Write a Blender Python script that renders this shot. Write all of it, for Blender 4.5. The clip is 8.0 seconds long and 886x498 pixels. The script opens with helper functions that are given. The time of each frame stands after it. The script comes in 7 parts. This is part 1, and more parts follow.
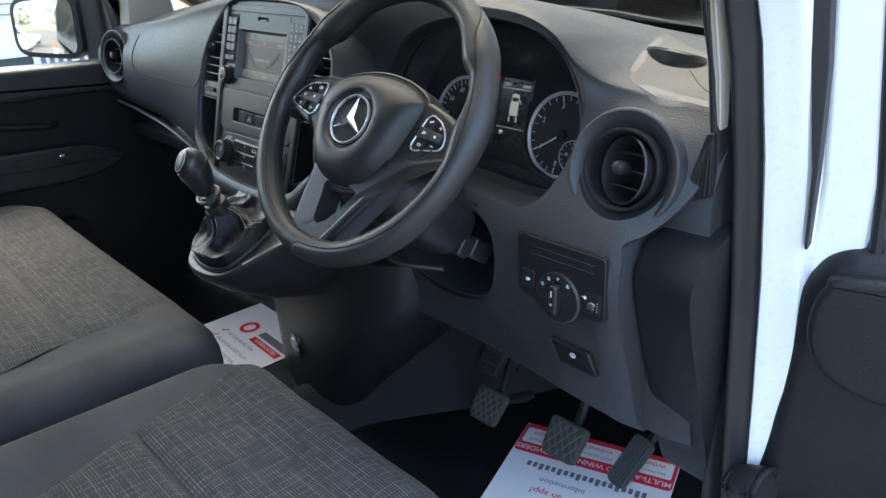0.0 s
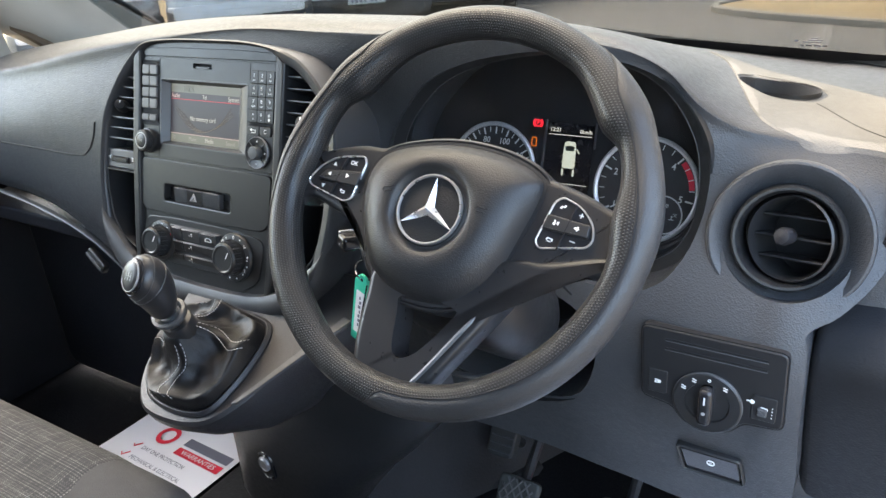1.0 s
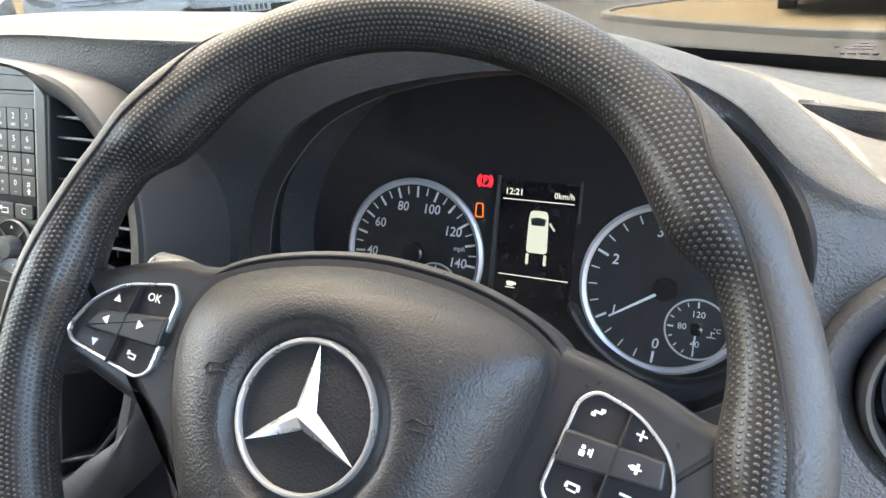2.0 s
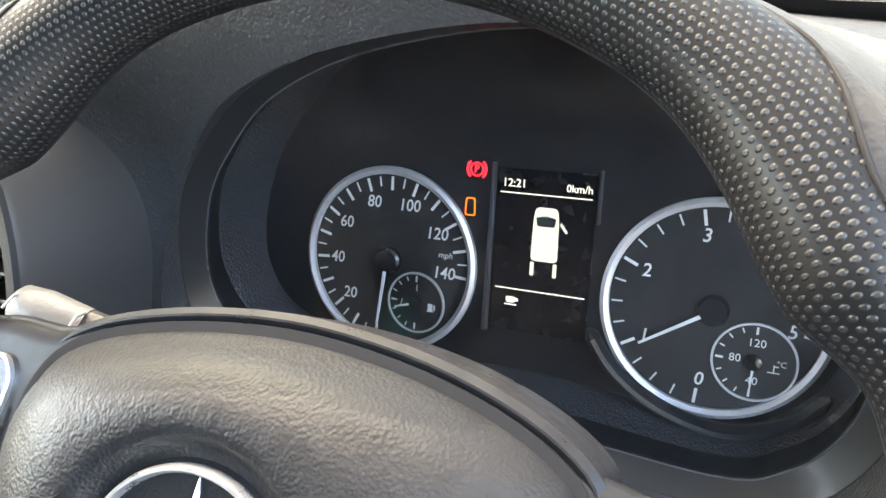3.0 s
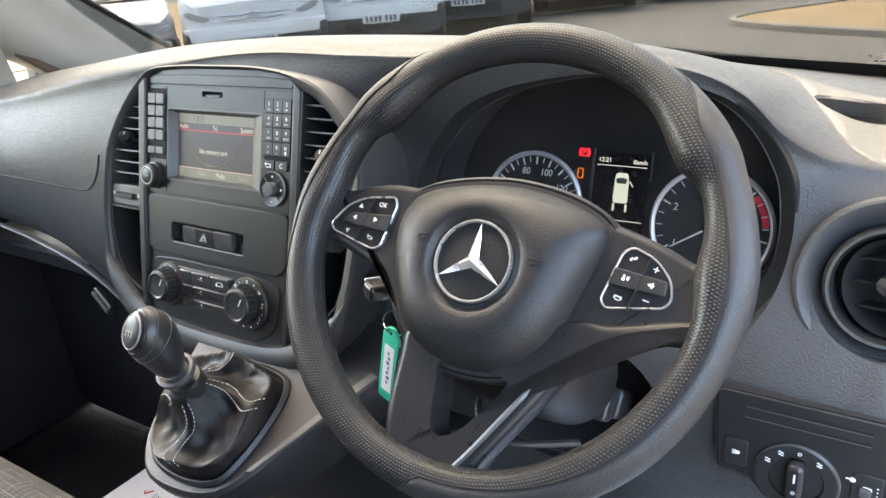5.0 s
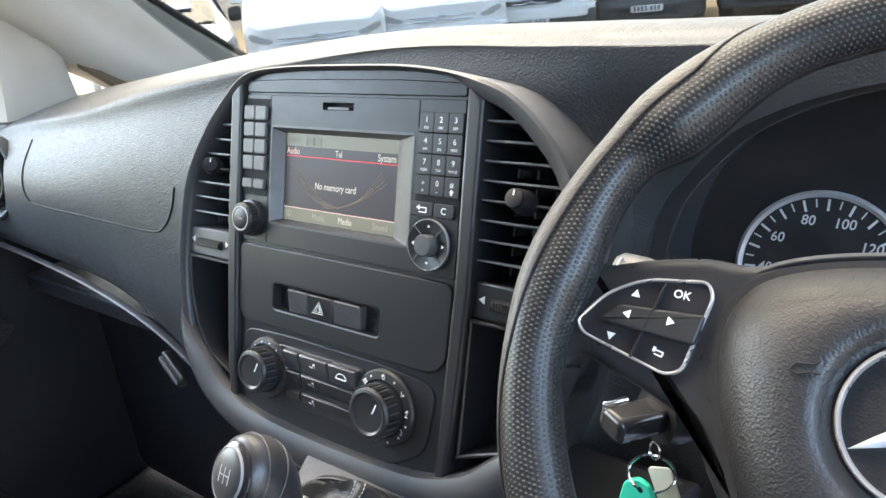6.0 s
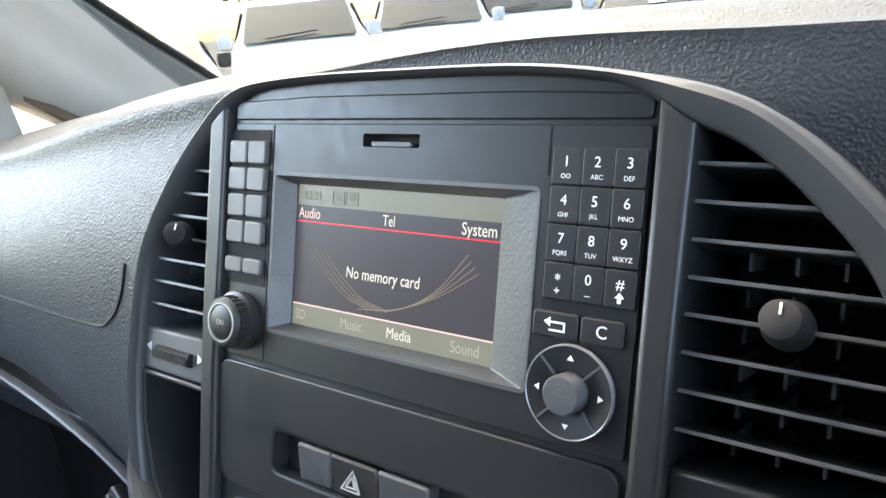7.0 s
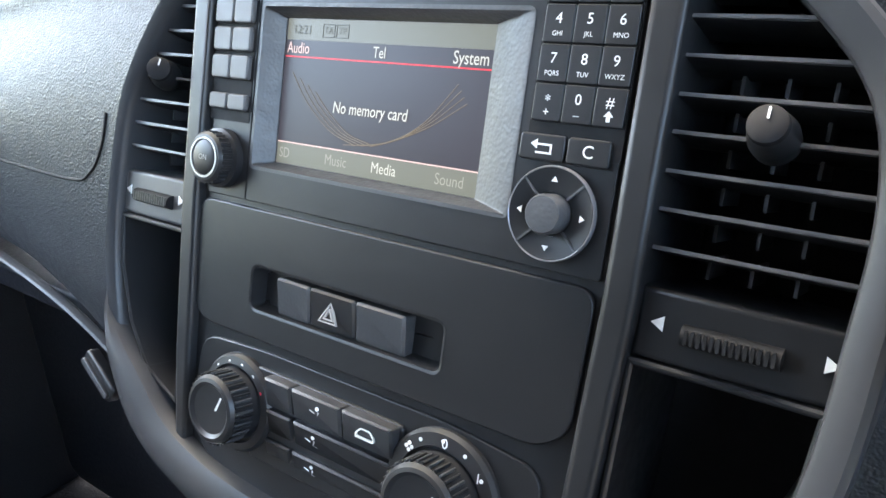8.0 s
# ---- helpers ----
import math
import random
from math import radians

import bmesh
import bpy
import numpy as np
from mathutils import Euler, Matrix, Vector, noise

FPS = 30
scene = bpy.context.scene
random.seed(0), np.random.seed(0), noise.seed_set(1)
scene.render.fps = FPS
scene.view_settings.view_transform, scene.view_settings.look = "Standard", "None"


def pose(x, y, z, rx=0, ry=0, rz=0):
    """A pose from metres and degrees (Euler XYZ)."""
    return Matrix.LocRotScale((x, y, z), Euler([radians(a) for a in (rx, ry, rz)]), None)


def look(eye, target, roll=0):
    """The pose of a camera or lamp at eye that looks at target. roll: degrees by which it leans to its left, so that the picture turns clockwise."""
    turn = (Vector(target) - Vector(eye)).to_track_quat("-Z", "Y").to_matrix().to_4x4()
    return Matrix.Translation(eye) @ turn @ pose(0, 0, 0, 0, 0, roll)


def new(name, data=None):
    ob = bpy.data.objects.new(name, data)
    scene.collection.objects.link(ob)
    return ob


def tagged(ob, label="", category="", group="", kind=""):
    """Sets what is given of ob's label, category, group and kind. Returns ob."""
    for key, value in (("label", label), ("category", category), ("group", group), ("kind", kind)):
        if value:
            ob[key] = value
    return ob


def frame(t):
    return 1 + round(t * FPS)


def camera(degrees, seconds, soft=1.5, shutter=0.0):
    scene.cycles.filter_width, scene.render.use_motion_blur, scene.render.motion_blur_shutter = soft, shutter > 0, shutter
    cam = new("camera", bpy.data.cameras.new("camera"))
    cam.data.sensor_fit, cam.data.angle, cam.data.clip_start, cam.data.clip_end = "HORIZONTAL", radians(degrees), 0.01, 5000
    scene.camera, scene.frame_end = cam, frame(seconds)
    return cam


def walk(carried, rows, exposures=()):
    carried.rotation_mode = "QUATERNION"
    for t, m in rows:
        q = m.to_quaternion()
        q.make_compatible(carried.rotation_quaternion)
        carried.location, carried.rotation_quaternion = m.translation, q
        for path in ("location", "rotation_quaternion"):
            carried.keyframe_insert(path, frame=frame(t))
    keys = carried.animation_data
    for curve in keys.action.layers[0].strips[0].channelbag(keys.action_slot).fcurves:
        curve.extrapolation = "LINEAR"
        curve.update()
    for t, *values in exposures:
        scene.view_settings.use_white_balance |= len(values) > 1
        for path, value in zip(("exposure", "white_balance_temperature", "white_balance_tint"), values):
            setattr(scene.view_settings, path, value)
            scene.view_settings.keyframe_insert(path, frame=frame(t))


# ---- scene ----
cam = camera(61.7, 8.0)
PATH = [
    (0, (1.1660, -0.5104, 1.4612), (-0.3399, 0.8305, 0.5812), -3.0),
    (0.5, (0.9581, -0.5071, 1.4711), (-0.3586, 0.9944, 0.5482), -4.8),
    (0.8, (0.831, -0.515, 1.476), (-0.255, 0.945, 0.648), -5.0),
    (1, (0.7755, -0.4939, 1.4843), (-0.3377, 1.1748, 0.5812), -4.4),
    (1.5, (0.6699, -0.3861, 1.4678), (-0.3014, 1.3794, 0.5856), -3.8),
    (2, (0.5929, -0.1947, 1.4326), (-0.2673, 1.6192, 0.5317), -3.6),
    (2.2, (0.5665, -0.1364, 1.4117), (-0.2651, 1.6808, 0.4921), -3.6),
    (3.3, (0.5530, -0.0785, 1.4050), (-0.2245, 1.5220, 0.4955), -4.9),
    (3.5, (0.5577, -0.1263, 1.4172), (-0.1893, 1.5095, 0.5420), -4.3),
    (4, (0.6303, -0.2585, 1.4689), (-0.2871, 1.5070, 0.5317), -4.6),
    (4.2, (0.6644, -0.3025, 1.4876), (-0.2959, 1.4454, 0.5592), -4.8),
    (5.3, (0.7051, -0.4345, 1.4667), (-0.5203, 1.1935, 0.6362), -5.9),
    (5.5, (0.6435, -0.4125, 1.4568), (-0.6160, 1.1957, 0.6406), -6.1),
    (5.8, (0.524, -0.340, 1.433), (-0.652, 1.119, 0.733), -5.4),
    (6, (0.4400, -0.2788, 1.4277), (-0.7348, 1.1757, 0.7177), -6.2),
    (6.3, (0.340, -0.206, 1.402), (-0.864, 1.241, 0.727), -5.6),
    (6.5, (0.2855, -0.1636, 1.3834), (-0.9115, 1.3034, 0.7391), -6.2),
    (7, (0.2321, -0.1192, 1.3837), (-0.9309, 1.3944, 0.7868), -5.9),
    (7.5, (0.2332, -0.1210, 1.3754), (-1.0098, 1.5587, 0.6857), -4.7),
    (8, (0.2375, -0.1342, 1.3366), (-0.8640, 1.3544, 0.5811), -2.3),
]
walk(cam, [(t, look(eye, target, roll)) for t, eye, target, roll in PATH], ((0.0, 3.52, 7000, 3), (0.5, 4.17, 7400, 6), (1.0, 4.47, 7600, 7), (1.5, 4.67, 7700, 7), (2.2, 4.97, 7900, 6), (3.5, 5.45, 8100, 6), (4.2, 4.92, 8300, 9), (5.5, 4.67, 7700, 7), (6.0, 4.87, 7500, 6), (6.5, 4.97, 7300, 5), (7.0, 5.07, 7300, 6), (8.0, 4.97, 7000, 6)))

# ---- world and light ----
world = bpy.data.worlds.new("sky")
scene.world = world
world.use_nodes = True
wn = world.node_tree
sky = wn.nodes.new("ShaderNodeTexSky")
sky.sky_type = "NISHITA"
sky.sun_disc = False
sky.sun_elevation = radians(55)
sky.sun_rotation = radians(-62)
sky.air_density, sky.dust_density, sky.ozone_density = 1.0, 3.0, 1.3
wn.links.new(sky.outputs[0], wn.nodes["Background"].inputs[0])
wn.nodes["Background"].inputs[1].default_value = 0.15
sun_data = bpy.data.lights.new("sun", "SUN")
sun_data.energy, sun_data.angle, sun_data.color = 0.50, radians(75), (1.0, 0.95, 0.88)
sun = new("sun", sun_data)
sun.matrix_world = look((-4.6, 2.4, 7.0), (0, 0, 0))


# ---- materials ----
def nodes_of(name):
    m = bpy.data.materials.new(name)
    m.use_nodes = True
    return m, m.node_tree, m.node_tree.nodes["Principled BSDF"]


def link(nt, a, b):
    nt.links.new(a, b)


def tex(nt, kind, scale, coord="Object", detail=4.0, stretch=(1, 1, 1)):
    tc = nt.nodes.new("ShaderNodeTexCoord")
    mp = nt.nodes.new("ShaderNodeMapping")
    mp.inputs["Scale"].default_value = stretch
    link(nt, tc.outputs[coord], mp.inputs[0])
    n = nt.nodes.new("ShaderNodeTex" + kind)
    n.inputs["Scale"].default_value = scale
    if kind == "Noise":
        n.inputs["Detail"].default_value = detail
    link(nt, mp.outputs[0], n.inputs["Vector"])
    return n


def ramp(nt, src, lo, hi, c0, c1):
    r = nt.nodes.new("ShaderNodeValToRGB")
    r.color_ramp.elements[0].position, r.color_ramp.elements[1].position = lo, hi
    r.color_ramp.elements[0].color, r.color_ramp.elements[1].color = (*c0, 1), (*c1, 1)
    link(nt, src, r.inputs[0])
    return r


def bump(nt, bsdf, height, strength, distance, before=None):
    b = nt.nodes.new("ShaderNodeBump")
    b.inputs["Strength"].default_value, b.inputs["Distance"].default_value = strength, distance
    link(nt, height, b.inputs["Height"])
    if before:
        link(nt, before.outputs[0], b.inputs["Normal"])
    link(nt, b.outputs[0], bsdf.inputs["Normal"])
    return b


def plastic(name, colour, rough=0.5, grain=0.0, cells=420.0, spec=0.4, vary=0.18, metal=0.0):
    """Moulded plastic: dust and wear in colour and gloss, and a leather-like grain where grain > 0."""
    m, nt, b = nodes_of(name)
    big = tex(nt, "Noise", 9, detail=6)
    lo = tuple(c * (1 - vary) for c in colour)
    hi = tuple(min(1, c * (1 + vary)) for c in colour)
    link(nt, ramp(nt, big.outputs[0], 0.3, 0.7, lo, hi).outputs[0], b.inputs["Base Color"])
    fine = tex(nt, "Noise", 160, detail=3)
    link(nt, ramp(nt, fine.outputs[0], 0.3, 0.7, (rough - 0.06,) * 3, (rough + 0.06,) * 3).outputs[0], b.inputs["Roughness"])
    b.inputs["Metallic"].default_value = metal
    b.inputs["Specular IOR Level"].default_value = spec
    if grain > 0:
        v = tex(nt, "Voronoi", cells)
        v.feature = "SMOOTH_F1"
        first = bump(nt, b, v.outputs["Distance"], grain, 0.0012)
        w = tex(nt, "Noise", cells * 0.6, detail=2)
        bump(nt, b, w.outputs[0], grain * 0.7, 0.0012, first)
    return m


def plain(name, colour, rough=0.5, metal=0.0, spec=0.5):
    m, nt, b = nodes_of(name)
    b.inputs["Base Color"].default_value = (*colour, 1)
    b.inputs["Metallic"].default_value, b.inputs["Specular IOR Level"].default_value = metal, spec
    n = tex(nt, "Noise", 120, detail=3)
    link(nt, ramp(nt, n.outputs[0], 0.3, 0.7, (max(0.02, rough - 0.05),) * 3, (rough + 0.05,) * 3).outputs[0], b.inputs["Roughness"])
    return m


def glow(name, colour, strength):
    m, nt, b = nodes_of(name)
    b.inputs["Base Color"].default_value = (*[c * 0.15 for c in colour], 1)
    b.inputs["Emission Color"].default_value = (*colour, 1)
    b.inputs["Emission Strength"].default_value = strength
    b.inputs["Roughness"].default_value = 0.3
    b.inputs["Specular IOR Level"].default_value = 0.3
    return m


def glass(name, tint=(1, 1, 1), gloss=1.0, share=0.035, rough=0.02):
    m = bpy.data.materials.new(name)
    m.use_nodes = True
    nt = m.node_tree
    nt.nodes.remove(nt.nodes["Principled BSDF"])
    t, g, x = (nt.nodes.new("ShaderNode" + k) for k in ("BsdfTransparent", "BsdfGlossy", "MixShader"))
    x.inputs[0].default_value = share
    t.inputs[0].default_value = (*tint, 1)
    g.inputs["Roughness"].default_value = rough
    g.inputs[0].default_value = (gloss, gloss, gloss, 1)
    link(nt, t.outputs[0], x.inputs[1])
    link(nt, g.outputs[0], x.inputs[2])
    link(nt, x.outputs[0], nt.nodes["Material Output"].inputs[0])
    return m


def dimpled():
    """The wheel rim's rubber: a diamond lattice of small raised dots over the tube, by UV in millimetres."""
    m, nt, b = nodes_of("dimpled_rubber")
    uv = nt.nodes.new("ShaderNodeUVMap")
    sep = nt.nodes.new("ShaderNodeSeparateXYZ")
    link(nt, uv.outputs[0], sep.inputs[0])

    def mth(op, a, c):
        n = nt.nodes.new("ShaderNodeMath")
        n.operation = op
        for i, v in enumerate((a, c)):
            if v is None:
                continue
            if isinstance(v, (int, float)):
                n.inputs[i].default_value = v
            else:
                link(nt, v, n.inputs[i])
        return n.outputs[0]

    # hexagonal lattice: dots 2.7 mm apart, rows offset by half
    p = mth("COSINE", mth("MULTIPLY", sep.outputs[0], 2 * math.pi / 2.7489), None)
    q = mth("COSINE", mth("MULTIPLY", sep.outputs[1], 2 * math.pi / 4.5815), None)
    r = mth("COSINE", mth("MULTIPLY", sep.outputs[1], 4 * math.pi / 4.5815), None)
    h = mth("ADD", mth("MULTIPLY", mth("MULTIPLY", p, q), 2.0), r)
    h = mth("MAXIMUM", mth("MULTIPLY", mth("ADD", h, -0.2), 0.5), 0.0)
    h = mth("MINIMUM", h, 1.0)
    wear = tex(nt, "Noise", 14, detail=5)
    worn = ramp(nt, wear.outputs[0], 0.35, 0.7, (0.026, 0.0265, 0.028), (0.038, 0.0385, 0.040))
    # shade between the dots is painted in: base colour darkens where the height falls
    hollow_shade = nt.nodes.new("ShaderNodeMix")
    hollow_shade.data_type = "RGBA"
    hollow_shade.inputs[6].default_value = (0.009, 0.0093, 0.010, 1)
    link(nt, worn.outputs[0], hollow_shade.inputs[7])
    link(nt, h, hollow_shade.inputs[0])
    link(nt, hollow_shade.outputs[2], b.inputs["Base Color"])
    link(nt, ramp(nt, wear.outputs[0], 0.3, 0.7, (0.28,) * 3, (0.40,) * 3).outputs[0], b.inputs["Roughness"])
    b.inputs["Specular IOR Level"].default_value = 0.42
    bump(nt, b, h, 0.8, 0.00045)
    return m


def fabric():
    """Dark woven seat cloth: fine stitches along and across, with irregular runs of pale thread that make a loose check."""
    m, nt, b = nodes_of("woven_cloth")

    def thread(direction, period):
        w = tex(nt, "Wave", 0.31416 / period)
        w.bands_direction, w.inputs["Distortion"].default_value = direction, 0.0
        return w.outputs[0]

    def mix(kind, a, c, f=1.0):
        n = nt.nodes.new("ShaderNodeMix")
        n.data_type, n.blend_type = "RGBA", kind
        n.inputs["Factor"].default_value = f
        link(nt, a, n.inputs[6])
        link(nt, c, n.inputs[7])
        return n.outputs[2]

    runs = []
    for along, across, stretch in (("Y", "X", (120, 34, 34)), ("X", "Y", (34, 120, 34))):
        line = ramp(nt, thread(across, 0.0036), 0.45, 0.9, (0, 0, 0), (1, 1, 1)).outputs[0]
        stitch = ramp(nt, thread(along, 0.0040), 0.3, 0.7, (0.15, 0.15, 0.15), (1, 1, 1)).outputs[0]
        run = ramp(nt, tex(nt, "Noise", 1.0, detail=3, stretch=stretch).outputs[0], 0.36, 0.60, (0.12, 0.12, 0.12), (1, 1, 1)).outputs[0]
        check = ramp(nt, thread(across, 0.0108), 0.35, 0.75, (0.42, 0.42, 0.42), (1, 1, 1)).outputs[0]
        runs.append(mix("MULTIPLY", mix("MULTIPLY", mix("MULTIPLY", line, stitch), run), check))
    s = mix("LIGHTEN", runs[0], runs[1])
    bw = nt.nodes.new("ShaderNodeRGBToBW")
    link(nt, s, bw.inputs[0])
    link(nt, ramp(nt, bw.outputs[0], 0.0, 0.85, (0.034, 0.035, 0.037), (0.150, 0.145, 0.140)).outputs[0], b.inputs["Base Color"])
    b.inputs["Roughness"].default_value = 0.95
    b.inputs["Specular IOR Level"].default_value = 0.15
    weave = tex(nt, "Noise", 900, detail=1)
    bump(nt, b, bw.outputs[0], 0.5, 0.0006, bump(nt, b, weave.outputs[0], 0.5, 0.0008))
    return m


def gravelly(name, c0, c1, scale, rough=0.9, strength=0.6, distance=0.02, spec=0.4):
    m, nt, b = nodes_of(name)
    big = tex(nt, "Noise", scale * 0.02, detail=8)
    small = tex(nt, "Noise", scale, detail=6)
    mix = nt.nodes.new("ShaderNodeMix")
    mix.inputs[0].default_value = 0.5
    link(nt, big.outputs[0], mix.inputs[2])
    link(nt, small.outputs[0], mix.inputs[3])
    link(nt, ramp(nt, mix.outputs[0], 0.35, 0.65, c0, c1).outputs[0], b.inputs["Base Color"])
    b.inputs["Roughness"].default_value = rough
    b.inputs["Specular IOR Level"].default_value = spec
    bump(nt, b, small.outputs[0], strength, distance)
    return m


DASH = plastic("grained_dash_skin", (0.032, 0.034, 0.038), 0.45, 0.42, 720, 0.45)
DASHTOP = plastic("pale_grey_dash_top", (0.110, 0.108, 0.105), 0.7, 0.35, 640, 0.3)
LOWER = plastic("charcoal_lower_trim", (0.018, 0.018, 0.021), 0.42, 0.2, 620, 0.45)
FACE = plastic("satin_black_face", (0.0125, 0.0130, 0.0145), 0.36, 0.0, spec=0.45, vary=0.05)
BLACK = plastic("black_plastic", (0.0165, 0.017, 0.0185), 0.37, 0.0, spec=0.45, vary=0.05)
MATT = plastic("matt_black_plastic", (0.012, 0.012, 0.0135), 0.7, 0.0, spec=0.25, vary=0.03)
FRAME = plastic("satin_vent_frame", (0.034, 0.0355, 0.039), 0.42, 0.0, spec=0.45, vary=0.08)
GLOSSY = plastic("gloss_black_plastic", (0.016, 0.016, 0.018), 0.16, 0.0, spec=0.5, vary=0.03)
WELL = plastic("satin_black_well", (0.016, 0.017, 0.019), 0.36, 0.0, spec=0.45, vary=0.05)
TRIM = plastic("dark_grey_trim", (0.060, 0.062, 0.066), 0.38, 0.12, 600, 0.45)
SATIN = plain("satin_grey_metallic", (0.36, 0.36, 0.37), 0.35, 0.7)
CHROME = plain("polished_chrome", (0.82, 0.83, 0.85), 0.10, 1.0)
BRIGHT = plain("bright_plated_trim", (0.74, 0.74, 0.75), 0.30, 0.88)
DARKSATIN = plain("dark_satin_metallic", (0.11, 0.11, 0.115), 0.36, 0.5)
SILVER = plain("brushed_silver", (0.66, 0.66, 0.66), 0.48, 0.6)
LEGBLACK = plastic("dull_black_plastic", (0.013, 0.013, 0.0145), 0.40, 0.0, spec=0.45, vary=0.05)
SPOKE = plastic("satin_spoke_plastic", (0.015, 0.015, 0.0165), 0.33, 0.0, spec=0.5, vary=0.06)
TRIMBUTTON = plastic("charcoal_button", (0.040, 0.040, 0.042), 0.36, 0.0, spec=0.5)
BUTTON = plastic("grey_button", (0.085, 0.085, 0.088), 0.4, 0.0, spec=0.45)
PRINT = plain("white_print", (0.78, 0.78, 0.76), 0.6)
DIMPRINT = plain("grey_print", (0.30, 0.30, 0.30), 0.6)
RUBBER = dimpled()
GRIP = plastic("worn_grip_rubber", (0.025, 0.025, 0.026), 0.44, 0.24, 800, 0.45, 0.2)
HUB = plastic("grained_hub_skin", (0.015, 0.0152, 0.0165), 0.42, 0.22, 1000, 0.42)
LEATHER = plastic("black_leatherette", (0.008, 0.008, 0.009), 0.42, 0.20, 700, 0.22, 0.05)
KNOBSKIN = plastic("black_knob_leather", (0.018, 0.018, 0.0195), 0.34, 0.10, 900, 0.5, 0.15)
THREAD = plain("pale_thread", (0.45, 0.45, 0.45), 0.8)
CLOTH = fabric()
CLOTHSIDE = plastic("plain_dark_cloth", (0.056, 0.056, 0.058), 0.92, 0.5, 900, 0.12)
PILLAR = plastic("beige_grey_pillar_trim", (0.47, 0.415, 0.35), 0.7, 0.15, 500, 0.25, 0.06)
LINING = plastic("pale_grey_lining", (0.42, 0.41, 0.40), 0.8, 0.2, 500, 0.2, 0.05)
CARPET = gravelly("dark_floor_mat", (0.004, 0.004, 0.005), (0.011, 0.011, 0.0125), 260, 0.95, 0.5, 0.003, 0.08)
FLOORGREY = plastic("grey_floor_rubber", (0.020, 0.020, 0.022), 0.75, 0.4, 300, 0.2)
WHITE = plain("white_car_paint", (0.80, 0.805, 0.81), 0.30)
SEAL = plastic("black_rubber_seal", (0.016, 0.0165, 0.019), 0.50, 0.0, spec=0.4)
PAPER = plain("white_paper", (0.80, 0.79, 0.82), 0.7, 0.0, 0.2)
REDINK = plain("red_ink", (0.72, 0.03, 0.06), 0.6, 0.0, 0.3)
GREYINK = plain("grey_ink", (0.16, 0.16, 0.2), 0.7, 0.0, 0.2)
GREEN = plain("green_tag_plastic", (0.02, 0.55, 0.36), 0.4)
GLASS = glass("window_glass", (0.35, 0.360, 0.355))
SIDEGLASS = glass("side_window_glass", (0.86, 0.88, 0.87))
LENS = glass("clear_cluster_lens", (0.93, 0.93, 0.94), 0.9, 0.028, 0.12)
MIRROR = plain("mirror_glass", (0.9, 0.9, 0.9), 0.01, 1.0)
GRAVEL = gravelly("tan_gravel", (0.20, 0.135, 0.068), (0.34, 0.245, 0.135), 30, 0.95, 0.6, 0.03)
ASPHALT = gravelly("pale_worn_asphalt", (0.088, 0.077, 0.066), (0.135, 0.120, 0.104), 14, 0.85, 0.3, 0.01)
KERB = gravelly("concrete_kerb", (0.20, 0.175, 0.145), (0.29, 0.26, 0.22), 30, 0.9, 0.3, 0.01)
LEAF = gravelly("tree_leaves", (0.035, 0.055, 0.018), (0.11, 0.13, 0.05), 8, 0.8, 0.4, 0.05)
BARK = gravelly("tree_bark", (0.06, 0.045, 0.03), (0.14, 0.11, 0.08), 30, 0.9, 0.6, 0.02)
CARGLASS = plain("tinted_car_glass", (0.025, 0.033, 0.035), 0.08, 0.0, 0.35)
CARBLACK = plastic("black_bumper_plastic", (0.045, 0.047, 0.05), 0.6, 0.0)
DARKPAINT = plain("dark_grey_car_paint", (0.06, 0.065, 0.075), 0.25)
SILVERPAINT = plain("silver_car_paint", (0.42, 0.41, 0.42), 0.25, 0.5)
LAMPGLASS = plain("headlight_lens", (0.40, 0.40, 0.40), 0.10, 0.0)
TYRE = plastic("tyre_rubber", (0.02, 0.02, 0.021), 0.8, 0.0)
PLATEWHITE = plain("number_plate_white", (0.75, 0.75, 0.72), 0.4)
DOORTRIM = plastic("dark_door_trim", (0.012, 0.0125, 0.0145), 0.5, 0.3, 560, 0.3)
ORANGE = plain("orange_cone_plastic", (0.8, 0.12, 0.03), 0.5)


# ---- shapes ----
def link_mesh(name, me, material, parent=None, label="", sharp=32):
    me.materials.append(material)
    me.shade_smooth()
    me.set_sharp_from_angle(angle=radians(sharp))
    ob = new(name, me)
    ob.parent = parent
    if label:
        ob["label"] = label
    return ob


def part(name, bm, material, parent=None, label="", sharp=32):
    me = bpy.data.meshes.new(name)
    bm.to_mesh(me)
    bm.free()
    return link_mesh(name, me, material, parent, label, sharp)


def thing(name, label, category, group="", at=(0, 0, 0), kind=""):
    ob = new(name)
    ob.location = at
    ob.empty_display_size = 0.02
    bpy.context.view_layer.update()
    return tagged(ob, label, category, group, kind)


def under(ob, parent):
    """Puts a part built in world places under a thing that stands elsewhere."""
    ob.parent = parent
    ob.matrix_parent_inverse = Matrix.Translation(parent.location).inverted()
    return ob


def plane_frame(o, tilt, roll=0.0, yaw=0.0):
    """u to the right, v up the plane, n out of it towards the cabin; tilt: degrees by which the top leans forward."""
    return Matrix.Translation(o) @ Matrix.Rotation(radians(yaw), 4, "Z") @ Matrix.Rotation(radians(90 - tilt), 4, "X") @ Matrix.Rotation(radians(roll), 4, "Z")


